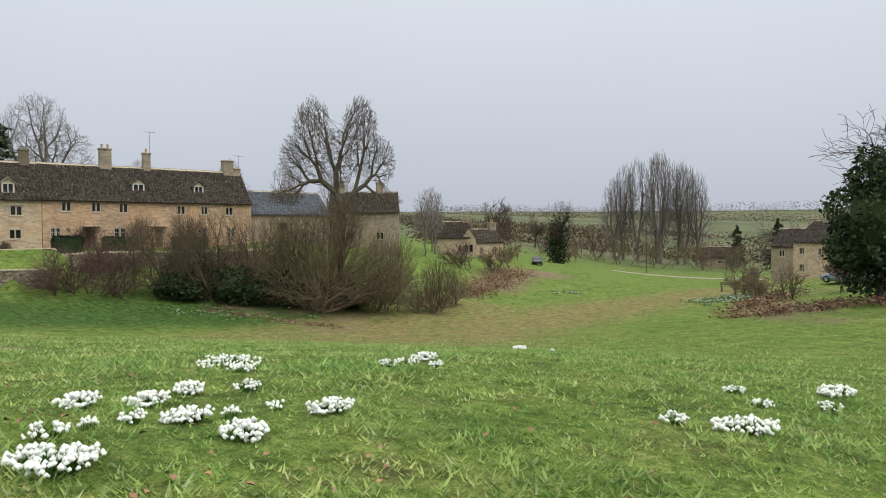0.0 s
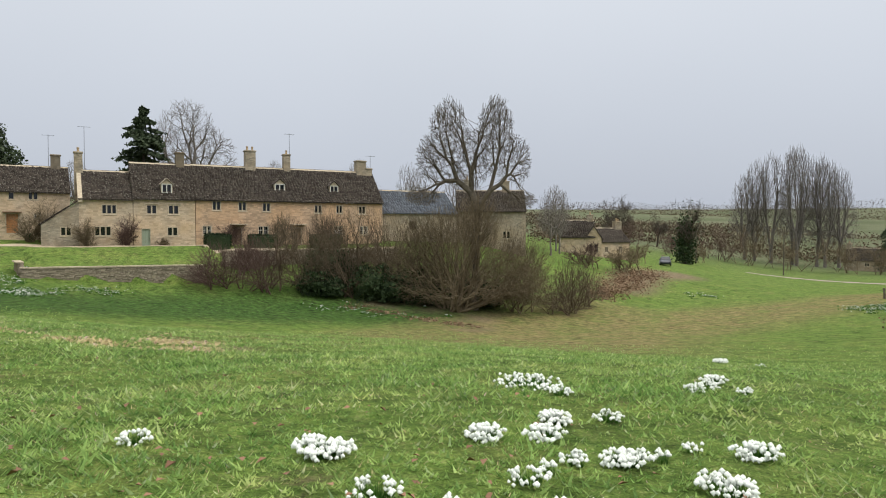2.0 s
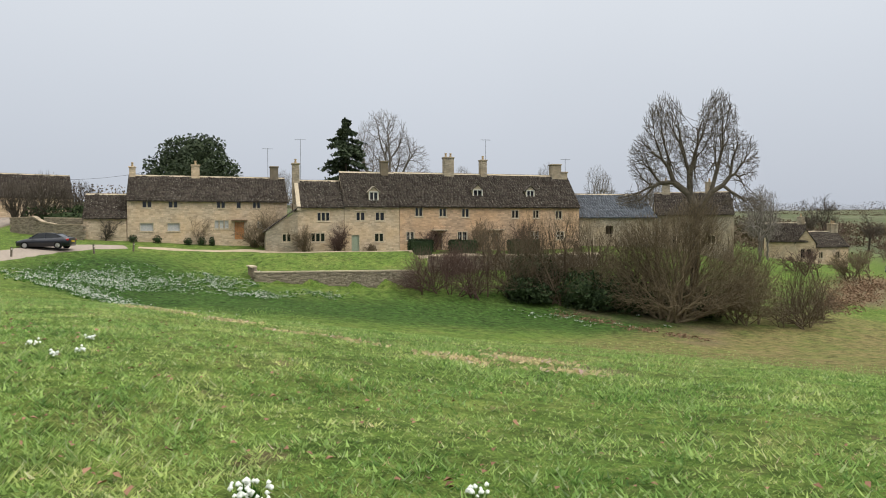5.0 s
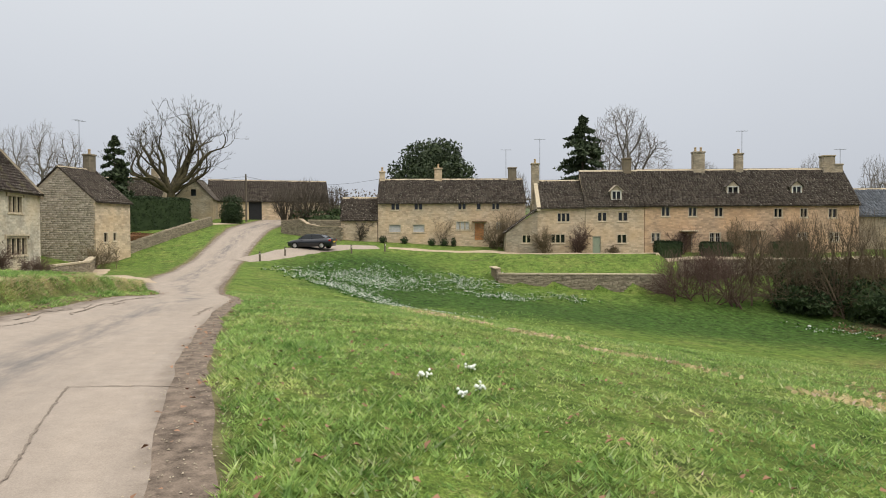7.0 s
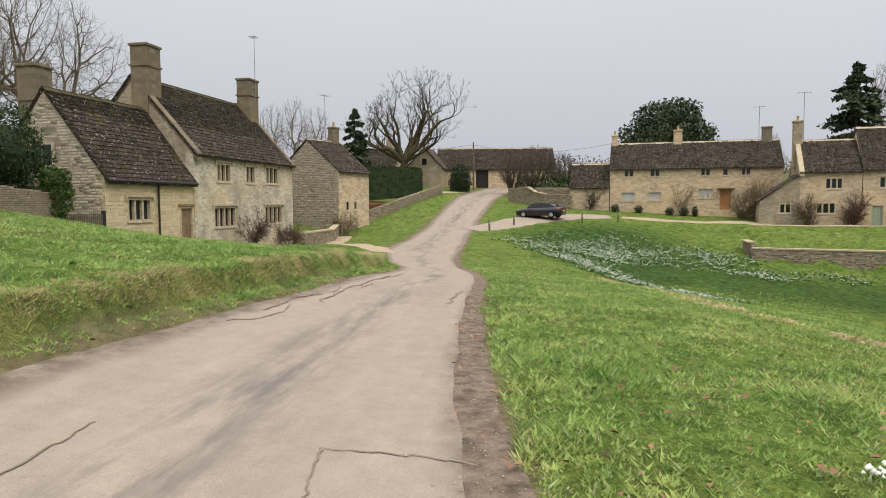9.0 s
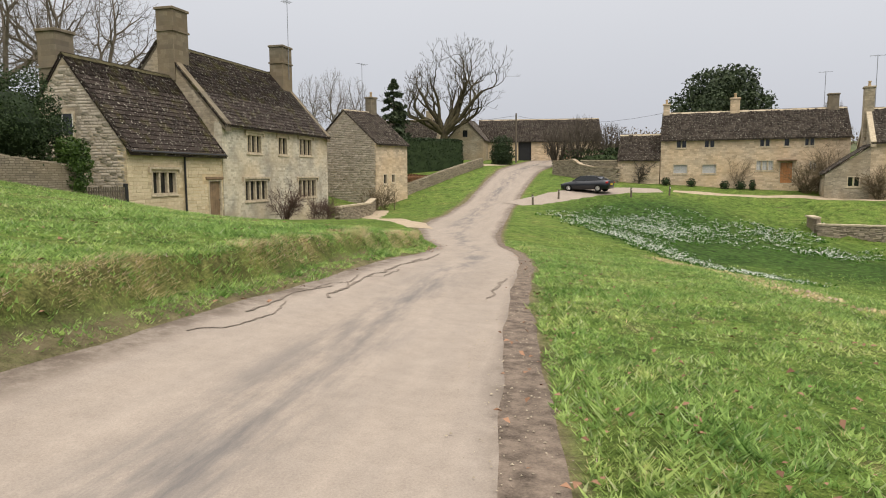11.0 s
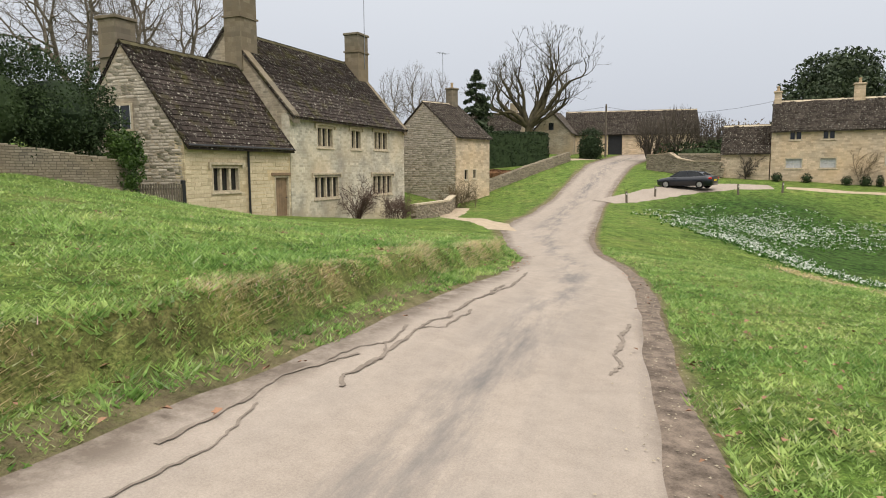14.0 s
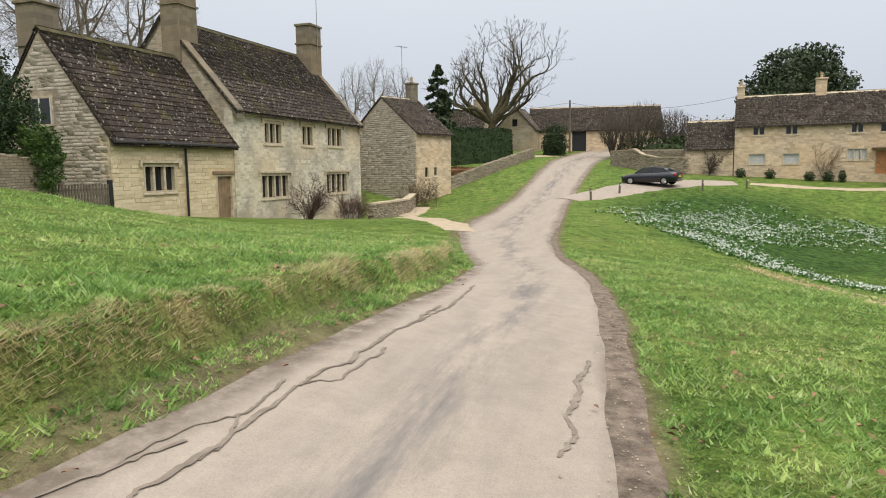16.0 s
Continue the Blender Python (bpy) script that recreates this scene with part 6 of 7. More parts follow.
faced(wing, 0.0, 7.1, -0.7, 2.5, W1 + [(5.5, 7.2, 1.36, 1.54), (3.76, 3.94, -1, 2.6)], M_STONE_HONEY_BLOCK, 3, 0.155, (0.22, 0.32, 0.42, 0.54), 290)
faced(wing, 0.05, 5.7, -0.2, 6.45, [(2.4, 3.8, 3.15, 4.35)], M_STONE_GREY_BLOCK, 4, 0.125, (0.16, 0.24, 0.34, 0.44), 0, lambda u: 2.75 + 3.85 * (1 - abs(u - 2.9) / 2.9), Matrix(((0, 1, 0, 0), (1, 0, 0, 0), (0, 0, 1, 0), (0, 0, 0, 1))))
faced(annex, 0.05, 7.3, -0.9, 8.2, [], M_STONE_GREY_BLOCK, 5, 0.15, (0.2, 0.3, 0.44), 0, lambda u: 5.4 + 2.9 * (1 - abs(u - 3.7) / 3.7), Matrix(((0, 1, 0, 0), (1, 0, 0, 0), (0, 0, 1, 0), (0, 0, 0, 1))))

# ---- hedges and clipped shrubs ----
hedge("yew_hedge", plan(-79.0, -20.2, 1.9, -7.3, 6.1), 9.6, 2.0, 3.7, "tall clipped dark yew hedge", M_HEDGE, 141, 9000, 0.11)
hedge("beech_hedge", plan(-72.6, -19.6, 0.0, -6.4, 3.6), 7.0, 1.5, 1.55, "low clipped brown beech hedge", M_BEECH, 142, 5000, 0.09, 0.4)
foliage("clipped_yew", -95.7, -10.4, 2.6, "clipped dark yew column by the lane", "shrub", [(0, 0, 2.0, 1.35, 1.35, 2.0), (0, 0, 1.2, 1.4, 1.4, 1.6)], 5000, 0.11, M_HEDGE, 143)
for k, s in enumerate((0.6, 2.9, 5.9, 7.3, 8.3, 12.6)):
    p = LOW @ Vector((s, -0.8, 0))
    foliage("box_ball", p.x, p.y, ground(p.x, p.y), "small clipped dark green box ball", "shrub", [(0, 0, 0.36, 0.42, 0.42, 0.42)] if k != 4 else [(0, 0, 0.45, 0.3, 0.3, 0.5)], 700, 0.05, M_HEDGE, 150 + k, group="box balls")
for k, (s, w, h) in enumerate(((11.3, 2.6, 1.2), (15.8, 3.0, 1.1), (22.6, 3.6, 1.1))):
    hedge("box_hedge", ROW @ pose(s, -1.9, -0.2), w, 0.7, h, "low clipped dark hedge before the cottages", M_HEDGE, 160 + k, 1400, 0.09)
for k, (s, h, b) in enumerate(((0.7, 2.6, 10), (4.0, 3.1, 12), (7.5, 1.3, 8), (14.2, 2.6, 8), (19.5, 3.0, 9), (24.8, 3.2, 9))):
    p = ROW @ Vector((s, -0.45, 0))
    plant("climbing_rose", p.x, p.y, "brown leafless climber against the cottage wall", "shrub", 170 + k, G_SHRUB, h * 0.66, 0.045, M_TWIG_RED if k % 2 else M_TWIG, stems=b, fan=0.42, thin=0.014, base_spread=0.15, group="wall climbers")
for k, (x, y, h) in enumerate([(-72.0, 20.5, 3.4), (-73.2, 18.8, 2.6)]):
    plant("garden_shrub", x, y, "brown leafless garden shrub at the gable", "shrub", 180 + k, G_SHRUB, h * 0.7, 0.05, M_TWIG, stems=12, fan=0.8, thin=0.014, base_spread=0.3)
p = LOW @ Vector((-2.0, -0.35, 0))
plant("climbing_rose", p.x, p.y, "leafless climber on the outbuilding wall", "shrub", 186, G_SHRUB, 1.5, 0.05, M_BARK, stems=4, fan=0.25, thin=0.016)
p = LOW @ Vector((7.0, -0.35, 0))
plant("climbing_rose", p.x, p.y, "leafless climber on the pale house wall", "shrub", 187, G_SHRUB, 2.0, 0.03, M_TWIG, stems=4, fan=0.25, thin=0.010)

# ---- more buildings ----
barn = thing("stone_barn", plan(-104.2, -14.5, 3.3, -1.2, 15.5), "long stone barn with brown tiled roof", "barn")
shell(barn, 17.0, 7.0, 3.0, 6.1, M_STONE_PALE, M_TILE, [(5.6, 7.4, -1.5, 2.9), (12.0, 13.6, 0.0, 1.9)], 71, z0=-2.0)
boxed("barn_door", (5.6, 7.4, 0.25, 0.33, -1.0, 2.9), M_IRON, barn, label="dark glazed barn opening")
boxed("barn_door", (12.0, 13.6, 0.2, 0.28, 0.0, 1.9), M_OAK, barn, label="weathered oak barn door")
bw = thing("barn_wing", plan(-101.6, -18.6, 3.2, 0.4, 4.6), "gabled stone wing of the barn", "barn")
bm = bmesh.new()
wall_boxes(bm, 0, 5.2, 0, 0.4, -2, 3.2, [])
vs = [bm.verts.new((x, y, z)) for y in (0, 0.4) for x, z in ((0, 3.2), (5.2, 3.2), (2.6, 5.9))]
for q in ((0, 1, 2), (5, 4, 3), (0, 3, 4, 1), (1, 4, 5, 2), (2, 5, 3, 0)):
    bm.faces.new([vs[i] for i in q])
box(bm, 0, 0.4, 0.4, 6, -2, 3.2)
box(bm, 4.8, 5.2, 0.4, 6, -2, 3.2)
part("wall", bm, M_STONE_GREY, bw)
boxed("window", (2.3, 2.95, -0.02, 0.1, 3.6, 4.5), M_GLASS, bw)
for sgn in (-1, 1):
    bm = bmesh.new()
    vs = [bm.verts.new((2.6 + sgn * x, y, z)) for y in (-0.15, 6.5) for x, z in ((2.85, 3.0), (0, 6.0), (0, 6.15), (2.85, 3.15))]
    for q in ((0, 1, 2, 3), (7, 6, 5, 4), (0, 4, 5, 1), (1, 5, 6, 2), (2, 6, 7, 3), (3, 7, 4, 0)):
        bm.faces.new([vs[i] for i in q])
    part("roof", bm, M_TILE, bw)


def cottage(name, m, L, D, eave, ridge, label, seed, wall=None, wins=(), chims=(), roof=None):
    c = thing(name, m, label, "house")
    shell(c, L, D, eave, ridge, wall or M_STONE_GREY, roof or M_TILE, list(wins), seed, z0=-2.5)
    for h in wins:
        window(c, *h, 2, hood=False, frame_mat=M_FRAME)
    for x, top in chims:
        chimney(c, x, D / 2, ridge - 1, top, 0.95, 0.8, 1, mat=M_STONE_GREY)
    return c


cottage("valley_cottage", plan(-60.6, 65.0, -1.2, 6.2, 6.4), 9.0, 6.5, 4.6, 7.3, "stone cottage with two chimneys behind the thicket", 201, wins=[(2, 3, 1, 2), (6, 7, 1, 2)], chims=[(1.4, 8.9), (6.6, 8.7)])
cottage("valley_cottage", plan(-64.5, 92.0, -3.6, 3.6, 2.9), 5.4, 6, 3.4, 6.0, "small stone cottage with lichened roof", 203, M_STONE_PALE, chims=[(4.8, 7.0)])
gab = cottage("valley_cottage", plan(-60.4, 96.6, -3.6, 1.4, 5.2), 6.5, 5, 2.6, 4.7, "pale gabled stone cottage by the bank", 205, M_STONE_PALE, wins=[(1.2, 2.0, 0.8, 1.8), (4.2, 5.0, 0.8, 1.8)], chims=[(5.8, 6.0), (6.2, 5.9)])
gd = plan(-61.6, 94.7, -3.6, 2.0, 1.4)
gw = thing("gabled_porch", gd, "pale stone gable with two small windows", "house")
bm = bmesh.new()
vs = [bm.verts.new((x, y, z)) for y in (-0.3, 3.0) for x, z in ((0, -2), (2.5, -2), (2.5, 3.1), (1.25, 5.0), (0, 3.1))]
for q in ((0, 1, 2, 3, 4), (9, 8, 7, 6, 5), (0, 5, 6, 1), (1, 6, 7, 2), (2, 7, 8, 3), (3, 8, 9, 4), (4, 9, 5, 0)):
    bm.faces.new([vs[i] for i in q])
part("wall", bm, M_STONE_PALE, gw)
for x in (0.6, 1.4):
    boxed("window", (x, x + 0.5, -0.34, -0.28, 1.0, 2.2), M_GLASS, gw)
for sgn in (-1, 1):
    bm = bmesh.new()
    vs = [bm.verts.new((1.25 + sgn * x, y, z)) for y in (-0.5, 3.2) for x, z in ((1.5, 2.85), (0, 5.05), (0, 5.2), (1.5, 3.0))]
    for q in ((0, 1, 2, 3), (7, 6, 5, 4), (0, 4, 5, 1), (1, 5, 6, 2), (2, 6, 7, 3), (3, 7, 4, 0)):
        bm.faces.new([vs[i] for i in q])
    part("roof", bm, M_TILE, gw)
cottage("east_cottage", plan(-16.0, 101.8, -4.7, 5.2, -1.2), 5.0, 6, 3.4, 5.6, "grey stone cottage beyond the green", 211, wins=[(1, 1.8, 2.0, 2.9), (3, 3.8, 0.5, 1.5)], chims=[(4.0, 7.0)])
cottage("east_cottage", plan(-12.4, 97.0, -4.8, 5.6, -4.4), 7.2, 6.5, 4.2, 6.6, "honey stone house with tall chimneys", 213, M_STONE_PALE, wins=[(1, 1.9, 2.6, 3.5), (4, 4.9, 2.6, 3.5), (1, 1.9, 0.5, 1.5)], chims=[(2.0, 8.0), (6.4, 8.4)])
cottage("east_cottage", plan(-6.6, 91.6, -4.5, 5.4, -5.6), 9, 6.5, 3.6, 6.0, "ivy-grown honey stone house", 215, M_STONE_HONEY, wins=[(2, 2.9, 2.0, 2.9)], chims=[(6, 7.4)])
cottage("far_cottage", plan(-49.0, 176.0, -8.2, 7, 1), 8, 6, 2.2, 4.8, "small distant stone cottage", 217, wins=[(4, 5, 0.8, 1.6)], chims=[(0.6, 6.0)])
cottage("north_cottage", plan(-107.5, -30.0, 3.5, 0.6, 6), 9, 6, 3.6, 6.3, "stone house behind the big tree", 219, chims=[(7.2, 7.7)], wins=[(3, 4, 2, 2.9)])
rear = cottage("rear_cottage", plan(-57.0, -25.5, -1.0, -8, 0.6), 8.5, 6.5, 4.4, 7.8, "gabled stone cottage behind the farmhouse", 221, chims=[(3.5, 9.6), (6.5, 9.3)])

# ---- trees and scrub on the right bank ----
foliage("holly_tree", 0.6, 59.5, -3.8, "tall dark ivy-covered evergreen tree", "tree", [(0, 0, 5.2, 3.2, 3.2, 4.2), (1.6, 0.6, 3.6, 2.6, 2.6, 3.0), (-1.2, 0.4, 3.4, 2.0, 2.0, 2.8), (0.6, 0, 8.2, 2.2, 2.2, 2.2)], 9000, 0.2, M_EVERGREEN, 231, trunk=4)
plant("bare_tree", 2.2, 60.5, "bare tree rising behind dark holly", "tree", 232, G_FAR, 7.8, 0.35, M_BARK, thin=0.018)
for k, (x, y, z) in enumerate([(-5.0, 84.0, -4.4), (-3.0, 80.0, -4.2)]):
    foliage("ivy_bush", x, y, ground(x, y), "rounded evergreen garden bush", "bush", [(0, 0, 1.0, 1.5, 1.5, 1.4)], 1400, 0.16, M_EVERGREEN, 235 + k)


def bracken(name, rows, mat, label, seed, gap, size):
    rng = np.random.RandomState(seed)
    pts = []
    for x0, y0, x1, y1, w, n, h in rows:
        t = rng.uniform(size=n)
        x = x0 + t * (x1 - x0) + rng.normal(size=n) * w * 0.5
        y = y0 + t * (y1 - y0) + rng.normal(size=n) * w * 0.5
        keep = np.sin(x * 2.1 + np.sin(y * 1.7)) + rng.normal(size=n) * 0.5 > gap
        pts.append(np.stack([x, y, height(x, y) + 0.02 + rng.uniform(size=n) ** 2 * h], -1)[keep])
    tagged(raw(name, *leaves(rng, np.concatenate(pts), size, 0.5), mat), label, "bracken", kind="stuff")


bracken("dead_bracken", ((-7.5, 55, 3.0, 60, 2.0, 5200, 0.5), (-8.5, 60, -8, 70, 2.0, 3000, 0.6), (-41, 70, -46, 88, 2.8, 6500, 0.8), (-39.5, 66, -42, 72, 1.6, 2600, 0.4), (-33, 41, -45, 37, 1.2, 900, 0.15)), M_BRACKEN, "flattened pink-brown dead bracken", 77, -0.5, 0.11)
bracken("dead_stalks", ((-9.0, 8.6, -13.0, 9.4, 0.7, 1300, 0.05), (-9.5, 8.0, -14.5, 5.2, 0.5, 900, 0.04), (-14, 5.4, -20, 3.0, 0.5, 1200, 0.04), (-20, 3.0, -42, 2.4, 0.7, 2600, 0.05)), M_BLADE_DRY, "patches of flattened straw-coloured dead stalks", 78, 0.1, 0.06)

# ---- street things ----
def bollard(x, y, lean):
    ob = thing("bollard", pose(x, y, ground(x, y) - 0.02, lean, 0, 20), "weathered grey wooden post beside the lane", "bollard", "wooden posts")
    bm = bmesh.new()
    rod(bm, (0, 0, -0.2), (0, 0, 0.80), 0.085, 0.08, 10)
    rod(bm, (0, 0, 0.80), (0, 0, 0.86), 0.08, 0.05, 10)
    part("post", bm, M_POST, ob)
    bm = bmesh.new()
    box(bm, 0.079, 0.086, -0.03, 0.03, 0.62, 0.74)
    part("reflector", bm, M_WHITE, ob)


for k, (x, y) in enumerate(((-63.0, -4.9), (-66.8, -2.9), (-68.6, 3.3), (-70.2, 6.7), (-61.8, -11.2))[:4]):
    bollard(x, y, (2, -2, 1, -3)[k])

fence = thing("paling_fence", plan(-31.0, -20.95, 0.15, -2.0, 0.5), "dark wooden paling fence beside the house", "fence")
for k in range(19):
    bm = bmesh.new()
    x = k * 0.112
    box(bm, x, x + 0.055, 0, 0.03, -0.3, 0.98 + 0.02 * math.sin(k))
    part("paling", bm, M_POST, fence)
for z in (0.2, 0.75):
    boxed("rail", (0, 2.1, 0.031, 0.07, z, z + 0.07), M_POST, fence)
boxed("gate_post", (2.06, 2.2, -0.05, 0.10, -0.3, 1.1), M_IRON, fence, 0.01)

bench = thing("picnic_bench", pose(-14.8, 79.2, ground(-14.8, 79.2), 0, 0, 25), "weathered wooden bench on the far green", "bench")
for k in range(3):
    boxed("seat_slat", (-0.9, 0.9, -0.2 + k * 0.16, -0.07 + k * 0.16, 0.42, 0.46), M_POST, bench)
for k in range(2):
    boxed("back_slat", (-0.9, 0.9, 0.28, 0.32, 0.58 + 0.17 * k, 0.70 + 0.17 * k), M_POST, bench)
for x in (-0.85, 0.75):
    boxed("leg", (x, x + 0.1, -0.2, -0.1, -0.2, 0.42), M_POST, bench)
    boxed("leg", (x, x + 0.1, 0.28, 0.36, -0.2, 0.9), M_POST, bench)

def telegraph_pole(x, y, h, label, arms=True):
    ob = thing("telegraph_pole", pose(x, y, ground(x, y)), label, "pole")
    bm = bmesh.new()
    rod(bm, (0, 0, -0.5), (0, 0, h), 0.14, 0.10, 8)
    part("post", bm, M_POST, ob)
    if arms:
        boxed("crossarm", (-0.8, 0.8, -0.06, 0.06, h - 0.6, h - 0.48), M_POST, ob)


telegraph_pole(-49.5, 143.0, 9.6, "wooden telegraph pole in the valley", False)
telegraph_pole(-101.0, -9.0, 6.6, "wooden telegraph pole before the barn")
telegraph_pole(-64.0, 136.0, 7.0, "distant double telegraph pole")
bm = bmesh.new()
for a, b in (((-101.0, -9.0, 9.5), (-86, 10, 8.6)), ((-101.0, -9.0, 9.5), (-112, -40, 11))):
    for k in range(8):
        p, q = Vector(a).lerp(Vector(b), k / 8), Vector(a).lerp(Vector(b), (k + 1) / 8)
        sag = lambda f: Vector((0, 0, -1.2 * (1 - (2 * f - 1) ** 2)))
        rod(bm, p + sag(k / 8), q + sag((k + 1) / 8), 0.02, 0.02, 4)
cable = part("overhead_cable", bm, M_IRON)
tagged(cable, "thin black overhead telephone cable", "cable")


def aerial(parent, x, y, z0, z1, arms=4):
    bm = bmesh.new()
    rod(bm, (x, y, z0), (x, y, z1), 0.03, 0.025, 6)
    rod(bm, (x - 0.6, y, z1 - 0.08), (x + 0.6, y, z1 - 0.08), 0.02, 0.02, 4)
    for k in range(arms):
        xx = x - 0.5 + k * 1.0 / max(1, arms - 1)
        rod(bm, (xx, y - 0.3, z1 - 0.08), (xx, y + 0.3, z1 - 0.08), 0.014, 0.014, 4)
    part("aerial", bm, M_METAL, parent, "thin metal television aerial on a pole")


aerial(row1, 0.7, 4.0, 6.0, 12.0)
aerial(low, 14.6, 4.0, 6.0, 10.8)
aerial(row3, 21.8, 3.4, 8.0, 12.6)
aerial(row3, 32.0, 3.4, 8.0, 10.6)
aerial(annex, 3.0, 4.2, 7.0, 12.8)


# ---- cars ----
def paint(name, colour):
    m, n, l, b = material(name, 0.3, 0.0)
    v = coords(n)
    l.new(ramp(n, l, tex(n, l, v, 3, 3), (0.3, tuple(c * 0.85 for c in colour)), (0.7, colour)), b.inputs["Base Color"])
    b.inputs["Coat Weight"].default_value = 0.25
    return m


M_CAR_DARK, M_CAR_BLUE = paint("blue_black_car_paint", (0.010, 0.012, 0.020)), paint("silver_blue_car_paint", (0.22, 0.27, 0.34))
M_TYRE = plain("tyre_rubber", (0.015, 0.015, 0.015), 0.85, vary=0.2)
M_RIM = plain("alloy_rim", (0.45, 0.45, 0.46), 0.3, 0.9, vary=0.1)
M_RED = plain("red_tail_lamp", (0.40, 0.012, 0.012), 0.2, vary=0.1, bump=0)
M_PLATE = plain("yellow_number_plate", (0.75, 0.52, 0.03), 0.4, vary=0.05, bump=0)


def loft(bm, sections):
    """Skin between rings of points; each ring runs round the body once."""
    rings = [[bm.verts.new(p) for p in s] for s in sections]
    for a, b in zip(rings, rings[1:]):
        n = len(a)
        for k in range(n):
            bm.faces.new((a[k], a[(k + 1) % n], b[(k + 1) % n], b[k]))
    bm.faces.new(rings[0][::-1])
    bm.faces.new(rings[-1])


def saloon(m, mat, label):
    car = thing("car", m, label, "car")
    # x forward; ring: sill, waist, shoulder, bonnet line
    body = [(-2.30, 0.42, 0.62, 0.90, 0.62), (-2.22, 0.28, 0.62, 1.00, 0.80), (-1.75, 0.22, 0.66, 1.04, 0.88), (-0.6, 0.20, 0.62, 0.97, 0.91), (0.6, 0.20, 0.60, 0.95, 0.91), (1.15, 0.20, 0.60, 0.93, 0.90), (1.85, 0.22, 0.58, 0.80, 0.86), (2.22, 0.26, 0.55, 0.70, 0.74), (2.32, 0.34, 0.52, 0.62, 0.58)]
    bm = bmesh.new()
    loft(bm, [[(x, -w * 0.93, lo), (x, -w, mid), (x, -w * 0.93, hi - 0.04), (x, -w * 0.7, hi), (x, w * 0.7, hi), (x, w * 0.93, hi - 0.04), (x, w, mid), (x, w * 0.93, lo)] for x, lo, mid, hi, w in body])
    shell_ob = part("body", bm, mat, car)
    for p in shell_ob.data.polygons:
        p.use_smooth = True
    bm = bmesh.new()
    loft(bm, [[(x, -w, 0.92), (x, -w * 0.84, z), (x, w * 0.84, z), (x, w, 0.92)] for x, z, w in ((-1.85, 0.98, 0.74), (-1.10, 1.36, 0.76), (-0.3, 1.42, 0.78), (0.35, 1.38, 0.78), (1.12, 0.96, 0.76))])
    part("glasshouse", bm, M_GLASS, car, "dark tinted car glass")
    bm = bmesh.new()
    loft(bm, [[(x, -w, z - 0.04), (x, -w * 0.9, z + 0.015), (x, w * 0.9, z + 0.015), (x, w, z - 0.04)] for x, z, w in ((-1.15, 1.36, 0.64), (-0.3, 1.425, 0.66), (0.32, 1.39, 0.66))])
    part("roof", bm, mat, car)
    for y in (-1, 1):
        bm = bmesh.new()
        for a, b in (((-1.85, 0.74, 0.98), (-1.1, 0.64, 1.36)), ((-0.25, 0.79, 0.93), (-0.3, 0.66, 1.41)), ((0.35, 0.655, 1.38), (1.12, 0.765, 0.95))):
            rod(bm, (a[0], y * a[1], a[2]), (b[0], y * b[1], b[2]), 0.035, 0.03, 6)
        part("pillar", bm, mat, car)
        bm = bmesh.new()
        box(bm, 0.72, 0.92, min(y * 0.9, y * 1.06), max(y * 0.9, y * 1.06), 0.93, 1.05, 0.03)
        part("wing_mirror", bm, mat, car)
        bm = bmesh.new()
        box(bm, -2.27, -2.05, min(y * 0.44, y * 0.83), max(y * 0.44, y * 0.83), 0.74, 0.90, 0.03)
        part("tail_lamp", bm, M_RED, car)
        bm = bmesh.new()
        box(bm, 2.05, 2.28, min(y * 0.45, y * 0.74), max(y * 0.45, y * 0.74), 0.56, 0.68, 0.03)
        part("headlamp", bm, M_GLASS, car)
        for x in (-1.38, 1.42):
            wheel = new("wheel")
            wheel.parent, wheel.location = car, (x, y * 0.80, 0.32)
            bm = bmesh.new()
            rod(bm, (0, -0.11, 0), (0, 0.11, 0), 0.32, 0.32, 20)
            part("tyre", bm, M_TYRE, wheel)
            bm = bmesh.new()
            rod(bm, (0, y * 0.10, 0), (0, y * 0.125, 0), 0.21, 0.20, 16)
            for k in range(5):
                a = k * math.tau / 5
                rod(bm, (0, y * 0.125, 0), (0.2 * math.cos(a), y * 0.128, 0.2 * math.sin(a)), 0.035, 0.03, 5)
            part("rim", bm, M_RIM, wheel)
    boxed("number_plate", (-2.33, -2.29, -0.26, 0.26, 0.62, 0.73), M_PLATE, car)
    return car


saloon(plan(-70.6, -0.4, ground(-70.6, -0.4) + 0.03, -0.42, -0.9), M_CAR_DARK, "dark blue-black parked saloon car")
saloon(plan(-4.1, 78.5, ground(-4.1, 78.5) + 0.02, -1, 0.6), M_CAR_BLUE, "silver-blue saloon parked beyond the green")
saloon(plan(-30.1, 149.7, ground(-30.1, 149.7) + 0.02, 0.2, -1), M_CAR_DARK, "distant dark parked car")
saloon(plan(-54.8, 107.5, ground(-54.8, 107.5) + 0.02, 0.6, -1), M_CAR_DARK, "dark car parked by the bank")


